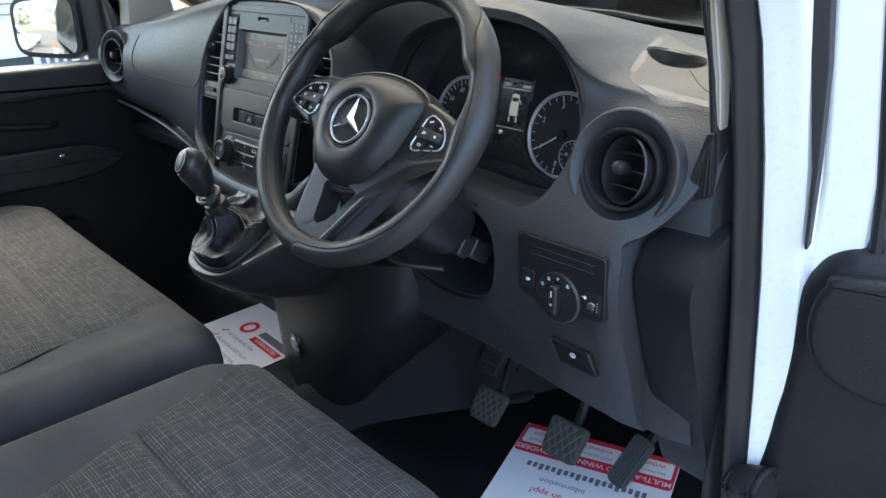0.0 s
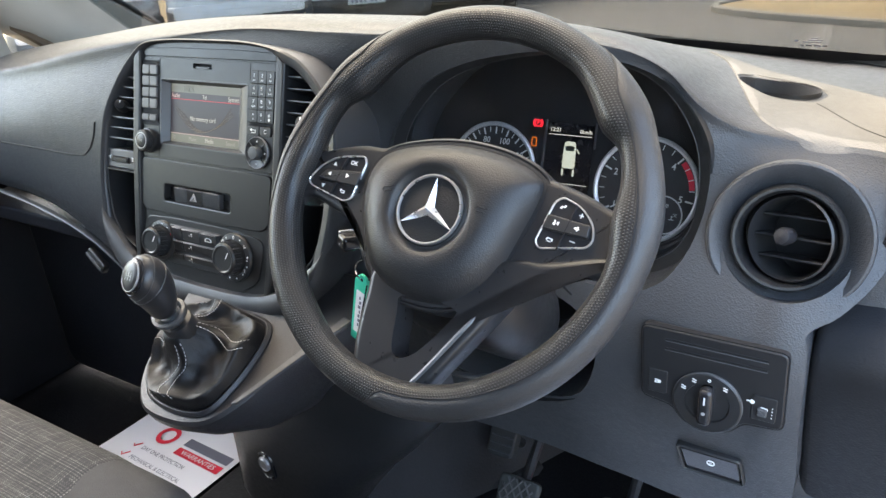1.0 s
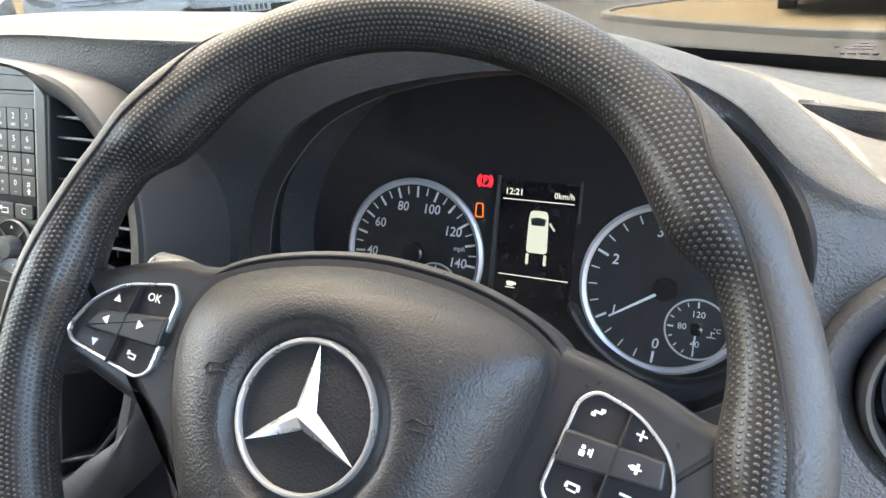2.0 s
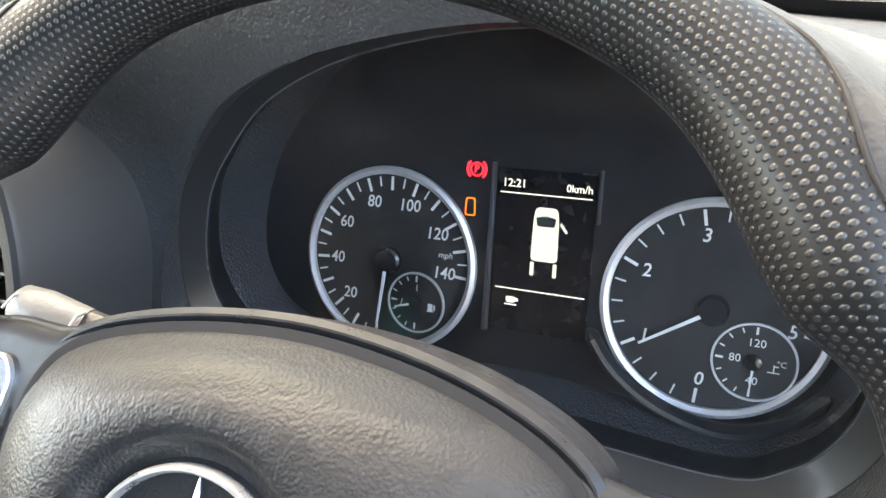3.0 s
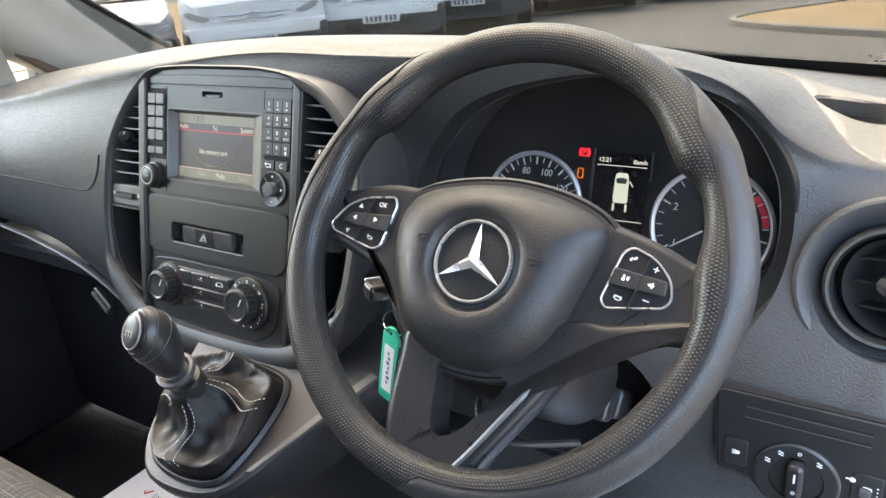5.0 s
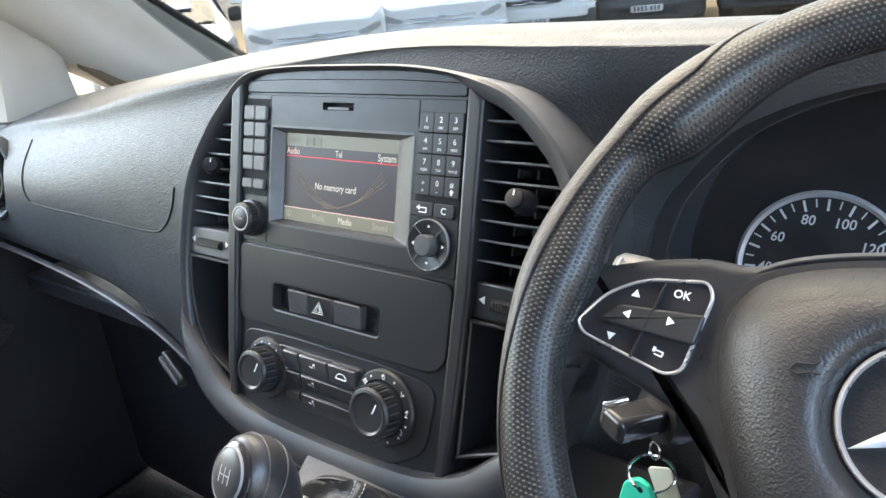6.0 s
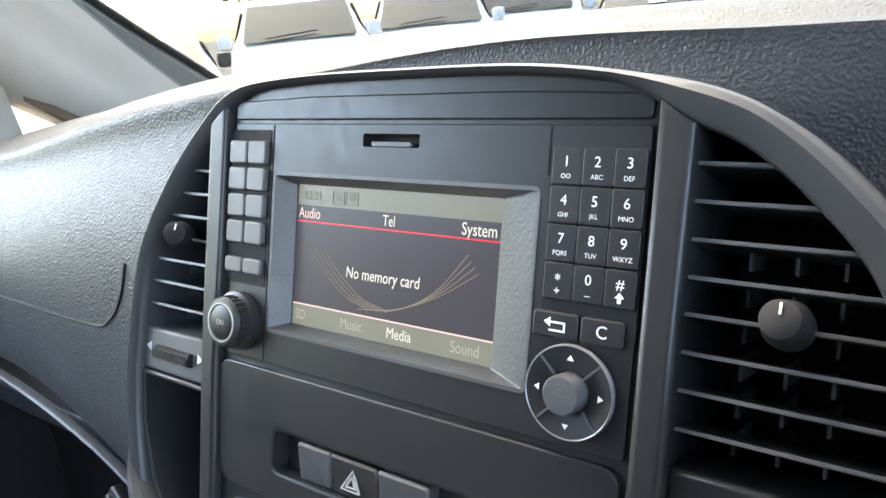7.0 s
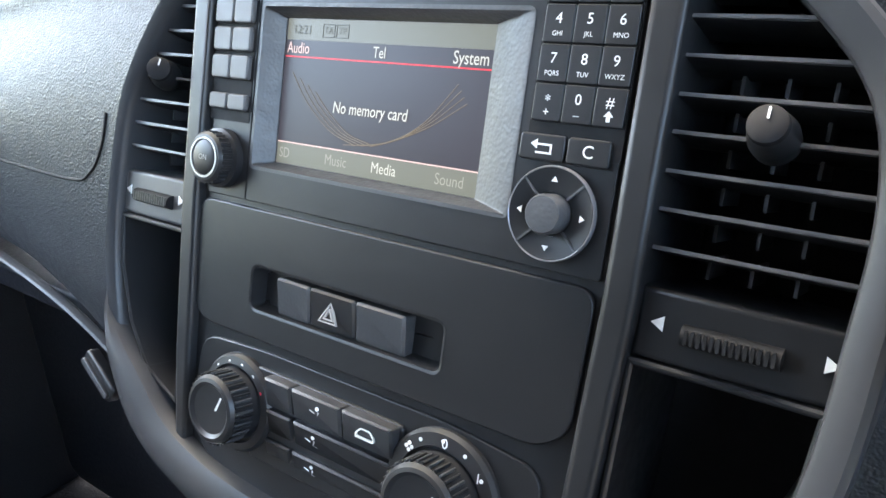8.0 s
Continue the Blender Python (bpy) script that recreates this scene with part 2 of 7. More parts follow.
def crom(pts, n=6, closed=True):
    """A smooth curve through the points."""
    pts = [Vector(p) for p in pts]
    out, k = [], len(pts)
    for i in range(k if closed else k - 1):
        if closed:
            a, b, c, d = pts[i - 1], pts[i], pts[(i + 1) % k], pts[(i + 2) % k]
        else:
            b, c = pts[i], pts[i + 1]
            a = pts[i - 1] if i else b * 2 - c
            d = pts[i + 2] if i + 2 < k else c * 2 - b
        for j in range(n):
            t = j / n
            out.append(0.5 * ((2 * b) + (c - a) * t + (2 * a - 5 * b + 4 * c - d) * t * t + (3 * b - a - 3 * c + d) * t ** 3))
    if not closed:
        out.append(pts[-1])
    return out


def rrect(w, h, r, cx=0, cy=0, seg=4):
    out = []
    r = min(r, w / 2 - 1e-5, h / 2 - 1e-5)
    for k, (sx, sy) in enumerate(((1, 1), (-1, 1), (-1, -1), (1, -1))):
        for j in range(seg + 1):
            a = radians(90 * k + 90 * j / seg)
            out.append((cx + sx * (w / 2 - r) + r * math.cos(a), cy + sy * (h / 2 - r) + r * math.sin(a)))
    return out


def circle(r, n=32, cx=0, cy=0, ry=None):
    return [(cx + r * math.cos(2 * math.pi * i / n), cy + (ry or r) * math.sin(2 * math.pi * i / n)) for i in range(n)]


def rounded(pts, r, seg=4):
    """A polygon with its corners rounded."""
    out = []
    k = len(pts)
    for i in range(k):
        a, b, c = (Vector(pts[j % k][:2]) for j in (i - 1, i, i + 1))
        d = min(r, (a - b).length * 0.45, (c - b).length * 0.45)
        p, q = b + (a - b).normalized() * d, b + (c - b).normalized() * d
        for j in range(seg + 1):
            t = j / seg
            out.append(tuple(p * (1 - t) ** 2 + b * 2 * t * (1 - t) + q * t * t))
    return out


def inset(pts, d):
    """The outline moved inwards by d (outlines run anticlockwise)."""
    out, k = [], len(pts)
    area = sum(pts[i - 1][0] * pts[i][1] - pts[i][0] * pts[i - 1][1] for i in range(k))
    s = 1 if area > 0 else -1
    for i in range(k):
        a, b, c = (Vector(pts[j % k][:2]) for j in (i - 1, i, i + 1))
        e, f = (b - a), (c - b)
        e = e.normalized() if e.length > 1e-9 else f.normalized()
        f = f.normalized() if f.length > 1e-9 else e
        n = Vector((-(e.y + f.y), e.x + f.x)) * s
        n = n.normalized() if n.length > 1e-6 else Vector((-e.y, e.x)) * s
        cosv = max(0.5, n.dot(Vector((-e.y, e.x)) * s))
        out.append(tuple(b + n * d / cosv))
    return out


def loops(rings, m=None, cap0=True, cap1=True, closed=True):
    """Skins rings of points (all of one length) into a mesh."""
    bm = bmesh.new()
    vs = [[bm.verts.new(m @ Vector(p) if m else Vector(p)) for p in r] for r in rings]
    k = len(rings[0])
    for a, b in zip(vs, vs[1:]):
        for i in range(k if closed else k - 1):
            j = (i + 1) % k
            try:
                bm.faces.new((a[i], a[j], b[j], b[i]))
            except ValueError:
                pass
    if closed and cap0:
        bm.faces.new(vs[0][::-1])
    if closed and cap1:
        bm.faces.new(vs[-1])
    bmesh.ops.recalc_face_normals(bm, faces=bm.faces)
    return bm


def prism(outline, n0, n1, m=None, bevel=0.0, back=0.0):
    """A plate of that outline from n0 to n1 along n, its front edge rounded by bevel."""
    o = [tuple(p[:2]) for p in outline]
    rings = [[(x, y, n0) for x, y in (inset(o, back) if back else o)]]
    if bevel > 0:
        for a in (0, 30, 60, 90):
            d, h = bevel * (1 - math.cos(radians(a))), bevel * (1 - math.sin(radians(a)))
            s = inset(o, d) if d > 1e-9 else o
            rings.append([(x, y, n1 - h) for x, y in s])
        rings.append([(x, y, n1) for x, y in inset(o, bevel * 1.2)])
    else:
        rings.append([(x, y, n1) for x, y in o])
    return loops(rings, m)


def band(outer, inner, n0, n1, m=None, bevel=0.0):
    """A frame between two outlines of the same number of points."""
    b = bevel
    o, i = [tuple(p[:2]) for p in outer], [tuple(p[:2]) for p in inner]
    rings = [[(x, y, n0) for x, y in o], [(x, y, n1 - b) for x, y in o]]
    if b:
        rings.append([(x, y, n1) for x, y in inset(o, b)])
        rings.append([(x, y, n1) for x, y in inset(i, -b)])
    else:
        rings.append([(x, y, n1) for x, y in o])
        rings.append([(x, y, n1) for x, y in i])
    rings += [[(x, y, n1 - b) for x, y in i], [(x, y, n0) for x, y in i]]
    rings.append(rings[0])
    bm = loops(rings, m, False, False)
    bmesh.ops.remove_doubles(bm, verts=bm.verts, dist=1e-6)
    bmesh.ops.recalc_face_normals(bm, faces=bm.faces)
    return bm


def lathe(profile, m=None, n=40, cap=True):
    """Turns (radius, n) pairs about the n axis."""
    return loops([[(r * math.cos(2 * math.pi * i / n), r * math.sin(2 * math.pi * i / n), h) for i in range(n)] for r, h in profile], m, cap, cap)


def tube(path, radius, seg=10, m=None, closed=False, flat=1.0):
    """A tube along points; radius may be a list; flat squeezes it along the local up."""
    path = [Vector(p) for p in path]
    k = len(path)
    rings = []
    up = Vector((0.03, 0.02, 1)).normalized()
    for i, p in enumerate(path):
        if closed:
            d = path[(i + 1) % k] - path[i - 1]
        else:
            d = path[min(i + 1, k - 1)] - path[max(i - 1, 0)]
        d.normalize()
        x = d.cross(up)
        x = x.normalized() if x.length > 1e-4 else d.cross(Vector((1, 0, 0))).normalized()
        y = x.cross(d)
        r = radius[i] if isinstance(radius, (list, tuple)) else radius
        rings.append([tuple(p + x * r * math.cos(2 * math.pi * j / seg) + y * r * flat * math.sin(2 * math.pi * j / seg)) for j in range(seg)])
    if closed:
        rings.append(rings[0])
    bm = loops(rings, m, not closed, not closed)
    if closed:
        bmesh.ops.remove_doubles(bm, verts=bm.verts, dist=1e-7)
        bmesh.ops.recalc_face_normals(bm, faces=bm.faces)
    return bm


def joined(*bms):
    out = bmesh.new()
    for b in bms:
        me = bpy.data.meshes.new("tmp")
        b.to_mesh(me)
        b.free()
        out.from_mesh(me)
        bpy.data.meshes.remove(me)
    return out


def text(name, words, size, u, v, n, m, material, parent, align="CENTER", squeeze=1.0, slant=0.0, bold=0.0):
    """Printed words lying on the plane of frame m, 0.2 mm proud."""
    cu = bpy.data.curves.new(name, "FONT")
    cu.body, cu.size, cu.align_x, cu.align_y = words, size, align, "CENTER"
    cu.resolution_u, cu.shear, cu.offset = 3, slant, bold * size
    tmp = bpy.data.objects.new(name, cu)
    me = bpy.data.meshes.new_from_object(tmp)
    bpy.data.objects.remove(tmp)
    bpy.data.curves.remove(cu)
    me.name = name
    me.transform(m @ Matrix.Translation((u, v, n + 0.0002)) @ Matrix.Diagonal((squeeze, 1, 1, 1)))
    me.materials.clear()
    me.materials.append(material)
    ob = new(name, me)
    ob.parent = parent
    return ob


def cut(ob, *cutters):
    """Takes the cutters (bmeshes) out of a solid."""
    made = []
    for i, bm in enumerate(cutters):
        me = bpy.data.meshes.new("cutter")
        bm.to_mesh(me)
        bm.free()
        c = new("cutter", me)
        made.append(c)
        mod = ob.modifiers.new("cut", "BOOLEAN")
        mod.operation, mod.solver, mod.object = "DIFFERENCE", "EXACT", c
    bpy.context.view_layer.update()
    me = bpy.data.meshes.new_from_object(ob.evaluated_get(bpy.context.evaluated_depsgraph_get()))
    ob.modifiers.clear()
    old = ob.data
    ob.data = me
    bpy.data.meshes.remove(old)
    for c in made:
        d = c.data
        bpy.data.objects.remove(c)
        bpy.data.meshes.remove(d)
    me.shade_smooth()
    me.set_sharp_from_angle(angle=radians(32))
    return ob


# ---- dashboard ----
ST = plane_frame((0.008, 0.1232, 1.2357), 16.2)
WH = plane_frame((0.4345, 0.025, 1.249), 36, -5, 3)
CL = plane_frame((0.4345, 0.289, 1.21), 16.3)
UPRIGHT = plane_frame((0, 0, 0), 0)  # u = x, v = z, n = -y

# profiles of the skin at stations across the cabin: windscreen end, top, crest, brow, shoulder, face, face low, lower edge
STATIONS = [-0.87, -0.72, -0.5, -0.28, 0.0, 0.17, 0.235, 0.33, 0.434, 0.52, 0.57, 0.605, 0.64, 0.68, 0.72, 0.80]
PROFILES = [
    ((0.6, 1.27), (0.47, 1.272), (0.33, 1.272), (0.22, 1.25), (0.1942, 1.2406), (0.155, 1.205), (0.16, 1.13), (0.18, 1.088)),
    ((0.66, 1.278), (0.5, 1.292), (0.34, 1.3), (0.215, 1.28), (0.1892, 1.261), (0.15, 1.205), (0.155, 1.12), (0.18, 1.08)),
    ((0.7, 1.284), (0.52, 1.312), (0.34, 1.328), (0.205, 1.308), (0.1818, 1.2816), (0.148, 1.21), (0.152, 1.11), (0.18, 1.058)),
    ((0.72, 1.287), (0.53, 1.33), (0.34, 1.354), (0.2, 1.345), (0.179, 1.3132), (0.15, 1.23), (0.135, 1.08), (0.16, 0.985)),
    ((0.74, 1.288), (0.52, 1.338), (0.27, 1.376), (0.203, 1.369), (0.194, 1.353), (0.15, 1.25), (0.105, 1.05), (0.13, 0.93)),
    ((0.72, 1.288), (0.52, 1.336), (0.27, 1.376), (0.203, 1.369), (0.194, 1.353), (0.178, 1.25), (0.125, 1.05), (0.17, 0.88)),
    ((0.71, 1.283), (0.52, 1.332), (0.27, 1.375), (0.206, 1.368), (0.197, 1.352), (0.206, 1.25), (0.152, 1.05), (0.18, 0.875)),
    ((0.7, 1.28), (0.52, 1.328), (0.27, 1.374), (0.209, 1.367), (0.2, 1.351), (0.207, 1.245), (0.15, 1.05), (0.19, 0.868)),
    ((0.68, 1.276), (0.51, 1.318), (0.27, 1.37), (0.213, 1.365), (0.204, 1.349), (0.207, 1.24), (0.15, 1.05), (0.2, 0.86)),
    ((0.655, 1.276), (0.5, 1.304), (0.28, 1.354), (0.218, 1.357), (0.209, 1.341), (0.207, 1.235), (0.146, 1.055), (0.2, 0.853)),
    ((0.64, 1.276), (0.505, 1.293), (0.37, 1.316), (0.228, 1.336), (0.219, 1.32), (0.207, 1.23), (0.143, 1.06), (0.2, 0.849)),
    ((0.62, 1.276), (0.5, 1.288), (0.38, 1.297), (0.235, 1.306), (0.221, 1.2851), (0.207, 1.225), (0.14, 1.06), (0.2, 0.845)),
    ((0.61, 1.275), (0.495, 1.285), (0.38, 1.289), (0.249, 1.283), (0.2309, 1.2678), (0.208, 1.22), (0.138, 1.06), (0.2, 0.842)),
    ((0.59, 1.275), (0.485, 1.283), (0.375, 1.286), (0.262, 1.275), (0.2388, 1.2598), (0.205, 1.212), (0.137, 1.06), (0.2, 0.84)),
    ((0.58, 1.275), (0.48, 1.282), (0.37, 1.284), (0.268, 1.27), (0.2422, 1.2542), (0.203, 1.205), (0.136, 1.06), (0.2, 0.839)),
    ((0.54, 1.272), (0.46, 1.277), (0.36, 1.278), (0.272, 1.262), (0.2504, 1.2472), (0.22, 1.2), (0.165, 1.06), (0.22, 0.838)),
]


def dash_rings(grow=0.0):
    curves = [crom([(0, y, z) for y, z in p], 7, False) for p in PROFILES]
    n = len(curves[0])
    across = [crom([(x, c[i].y, c[i].z) for x, c in zip(STATIONS, curves)], 7, False) for i in range(n)]
    rings = []
    for j in range(len(across[0])):
        ring = [across[i][j] for i in range(n)]
        low, far = ring[-1], ring[0]
        ring += [Vector((low.x, low.y + 0.03, low.z - 0.004)), Vector((low.x, 0.55, low.z + 0.02)), Vector((far.x, max(far.y, 0.56) + 0.01, far.z - 0.05))]
        rings.append(ring)
    return rings


dashboard = thing("dashboard", "charcoal grained van dashboard with a pale grey top", "dashboard")
skin = part("dash_skin", loops(dash_rings()), DASH, dashboard, "grained charcoal dash skin")

# the instrument well: its rim, and the edge of the lens a little deeper
LIP = crom([(0.237, 1.205), (0.248, 1.250), (0.272, 1.285), (0.305, 1.315), (0.360, 1.338), (0.434, 1.351), (0.495, 1.349), (0.545, 1.338), (0.585, 1.313), (0.612, 1.276),
            (0.621, 1.238), (0.620, 1.195), (0.609, 1.160), (0.588, 1.134), (0.548, 1.121), (0.434, 1.125), (0.330, 1.122), (0.265, 1.140), (0.240, 1.170)], 5)
LIP = [(p.x, p.y) for p in LIP]
OPENING = crom([(0.246, 1.205), (0.258, 1.247), (0.281, 1.279), (0.312, 1.307), (0.363, 1.329), (0.434, 1.342), (0.492, 1.340), (0.540, 1.328), (0.574, 1.305), (0.598, 1.268),
                (0.606, 1.235), (0.606, 1.195), (0.597, 1.163), (0.578, 1.140), (0.545, 1.128), (0.434, 1.135), (0.335, 1.132), (0.274, 1.148), (0.250, 1.173)], 5)
OPENING = [(p.x, p.y) for p in OPENING]

HALF = [(0, 131), (70, 130), (120, 124), (149, 104), (180, 69), (204, 27), (212, -20), (213, -70), (206, -112), (193, -152), (168, -184), (130, -203), (80, -213)]
HALF_R = HALF[:2] + [(125, 123), (154, 115), (174, 103), (192, 87), (208, 69), (219, 47), (224, 15), (223, -25), (220, -70)] + [(u + 6, v) for u, v in HALF[8:]]
SHIELD = crom([(u / 1000, v / 1000) for u, v in HALF_R] + [(0, -0.217)] + [(-u / 1000, v / 1000) for u, v in HALF[:0:-1]], 5)
SHIELD = [(p.x, p.y) for p in SHIELD][::-1]

def y_prism(outline, y0, y1):
    return loops([[(x, y0, z) for x, z in outline], [(x, y1, z) for x, z in outline]])


VENT_R = plane_frame((0.698, 0.189, 1.193), 16, 0, 4)
VENT_L = plane_frame((-0.748, 0.153, 1.205), 10, 0, 10)
KNEE = crom([(0.305, 1.075), (0.305, 1.03), (0.345, 0.975), (0.42, 0.955), (0.50, 0.975), (0.53, 1.03), (0.525, 1.075), (0.49, 1.10), (0.42, 1.11), (0.34, 1.10)], 4)
KNEE = [(p.x, p.y) for p in KNEE]
CUP = plane_frame((0.649, 0.371, 1.288), 90, 0, -20)
well_cut = loops([[(x, y, z) for x, z in o] for o, y in ((inset(LIP, 0.001), 0.08), (inset(LIP, 0.001), 0.228), (OPENING, 0.245), (OPENING, 0.345))])
cut(skin, well_cut, prism(inset(SHIELD, 0.004), -0.10, 0.08, ST), lathe([(0.058, -0.07), (0.058, 0.06)], VENT_R), lathe([(0.055, -0.07), (0.055, 0.06)], VENT_L),
    y_prism(KNEE, 0.0, 0.34), prism(circle(0.044, 32, 0, 0, 0.031), -0.05, 0.04, CUP), prism(rrect(0.136, 0.060, 0.01, 0.651, 1.072), -0.16, -0.10, UPRIGHT),
    prism([(p.x, p.y) for p in crom([(0.806, 1.272), (0.798, 1.235), (0.788, 1.195), (0.772, 1.160), (0.750, 1.134), (0.728, 1.118), (0.732, 1.09), (0.736, 0.95), (0.745, 0.83), (0.87, 0.83), (0.87, 1.272)], 4)], -0.212, 0.0, UPRIGHT))

# a dark hollow behind the cup in the top and behind the knee opening
part("cup_holder", loops([[(x, y, n) for x, y in circle(r, 32, 0, 0, r * 0.71)] for r, n in ((0.0445, 0.0005), (0.0445, -0.004), (0.041, -0.045), (0.005, -0.046))], CUP, False, True), BLACK, dashboard, "oval black cup well in the dash top")
part("column_hollow", loops([[(x, y, z) for x, z in inset(KNEE, d)] for y, d in ((0.16, -0.004), (0.30, 0.0), (0.305, 0.10))], None, False, True), MATT, dashboard)

# pale panel that lies on the top beside the hood
top_pts = crom([(0.534, 0.527), (0.575, 0.485), (0.607, 0.461), (0.66, 0.427), (0.71, 0.394), (0.765, 0.362), (0.788, 0.34), (0.788, 0.258), (0.74, 0.245), (0.70, 0.240), (0.668, 0.248), (0.642, 0.275), (0.622, 0.322), (0.603, 0.376), (0.580, 0.432), (0.555, 0.484)], 4)


def rest_on(ob_mesh, x, y, z0=1.6):
    hit, loc, nor, idx = ob_mesh.ray_cast(Vector((x, y, z0)), Vector((0, 0, -1)))
    return loc.z if hit else None



# it runs from its outer edge to the rim of the cup well
panel_rings = []
for k in range(13):
    f = k / 12
    ring = []
    for p in top_pts:
        d = Matrix.Rotation(radians(20), 2) @ Vector((p.x - 0.649, p.y - 0.371))
        a = math.atan2(d.y / 0.71, d.x)
        e = Matrix.Rotation(radians(-20), 2) @ Vector((0.0460 * math.cos(a), 0.0330 * math.sin(a))) + Vector((0.649, 0.371))
        q = Vector((p.x, p.y)).lerp(e, f)
        z = rest_on(skin, q.x, q.y) or 1.284
        ring.append((q.x, q.y, max(z, 1.24) + (0.0018 if 0 < k < 12 else -0.003)))
    panel_rings.append(ring)
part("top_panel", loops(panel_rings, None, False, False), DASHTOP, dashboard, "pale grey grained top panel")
part("demister_slot", prism(rrect(0.80, 0.03, 0.012, 0, 0), -0.004, 0.0035, plane_frame((-0.25, 0.685, 1.2925), 90), 0.001), MATT, dashboard, "black demister slot along the windscreen")
part("windscreen_seal", tube([(-0.80, 0.665, 1.279), (-0.5, 0.722, 1.29), (-0.05, 0.752, 1.296), (0.3, 0.735, 1.288), (0.434, 0.70, 1.281), (0.55, 0.660, 1.279), (0.72, 0.59, 1.277), (0.80, 0.55, 1.273)], 0.008, 8), SEAL, dashboard, "black rubber strip under the windscreen")

# passenger airbag cover: a thin joint in the skin


def face_y(x, z):
    hit, loc, nor, idx = skin.ray_cast(Vector((x, -0.3, z)), Vector((0, 1, 0)))
    return loc.y if hit else 0.15


def seam(name, pts, material=MATT, r=0.0011, closed=False, dy=-0.0003):
    fine = []
    for a, b in zip(pts, pts[1:] + (pts[:1] if closed else [])):
        for j in range(4):
            fine.append((a[0] + (b[0] - a[0]) * j / 4, a[1] + (b[1] - a[1]) * j / 4))
    if not closed:
        fine.append(pts[-1][:2])
    return part(name, tube([(x, face_y(x, z) + dy, z) for x, z in fine], r, 6, None, closed), material, dashboard)


seam("airbag_joint", [(p.x, p.y) for p in crom([(-0.634, 1.262), (-0.632, 1.215), (-0.622, 1.188), (-0.595, 1.1815), (-0.45, 1.1805), (-0.325, 1.1805), (-0.293, 1.190), (-0.274, 1.212), (-0.266, 1.236)], 5, False)], MATT, 0.0012)
# bright lower lip of the passenger side
lip = [(p.x, p.y) for p in crom([(-0.845, 1.085), (-0.70, 1.078), (-0.55, 1.064), (-0.42, 1.037), (-0.33, 0.997), (-0.265, 0.947)], 5, False)]
part("lower_lip", tube([(x, 0.172 - 0.02 * (x + 0.845), z - 0.004) for x, z in lip], 0.0055, 8, None, False, 0.5), TRIM, dashboard, "thin grey lip along the passenger side")
part("coin_slot", prism(rrect(0.055, 0.018, 0.005), 0, 0.01, plane_frame((-0.365, 0.155, 0.985), 20, -28), 0.003), BLACK, dashboard)
part("coin_slot_lever", prism(rrect(0.05, 0.006, 0.003), 0.01, 0.014, plane_frame((-0.365, 0.155, 0.983), 20, -28), 0.001), TRIM, dashboard)
# passenger lower wall, dark shelf and glove box
part("passenger_lower_wall", joined(prism(rrect(0.74, 0.50, 0.03, -0.50, 0.80), -0.33, -0.30, UPRIGHT, 0.01), prism(rrect(0.72, 0.03, 0.01, -0.50, 1.0), -0.33, -0.20, UPRIGHT, 0.005)), LOWER, dashboard)

run = crom([(0.692, 0.330, 0), (0.735, 0.288, 0), (0.785, 0.266, 0)], 6, False)
part("panel_joint", tube([(p.x, p.y, (rest_on(skin, p.x, p.y) or 1.284) + 0.0016) for p in run], 0.0009, 5), MATT, dashboard)
# right-hand knee panel end and the cheek beside the door
cheek = [(p.x, p.y) for p in crom([(-0.166, 1.070), (-0.176, 1.103), (-0.205, 1.124), (-0.30, 1.140), (-0.34, 1.0), (-0.345, 0.80), (-0.27, 0.765), (-0.245, 0.79), (-0.212, 0.90), (-0.182, 1.0)], 5)]
CHEEK = Matrix.Translation((0.717, 0, 0)) @ Matrix.Rotation(radians(-5), 4, "Z") @ Matrix(((0, 0, -1, 0), (-1, 0, 0, 0), (0, 1, 0, 0), (0, 0, 0, 1)))
part("side_cheek", prism(cheek, -0.082, 0.0, CHEEK, 0.010), DOORTRIM, dashboard, "smooth charcoal side panel by the door")
side_vent = part("side_grille", prism(rounded([(0.763, 1.162), (0.800, 1.177), (0.795, 1.246), (0.787, 1.246)], 0.004), -0.216, -0.2085, UPRIGHT, 0.001), MATT, dashboard, "narrow black demister grille at the dash end")
for i in range(6):
    f = i / 5
    part("slat", tube([(0.768 + 0.028 * f, 0.2085, 1.168 + 0.012 * f), (0.7845 + 0.0090 * f, 0.2085, 1.224 + 0.017 * f)], 0.0009, 6), BLACK, side_vent)

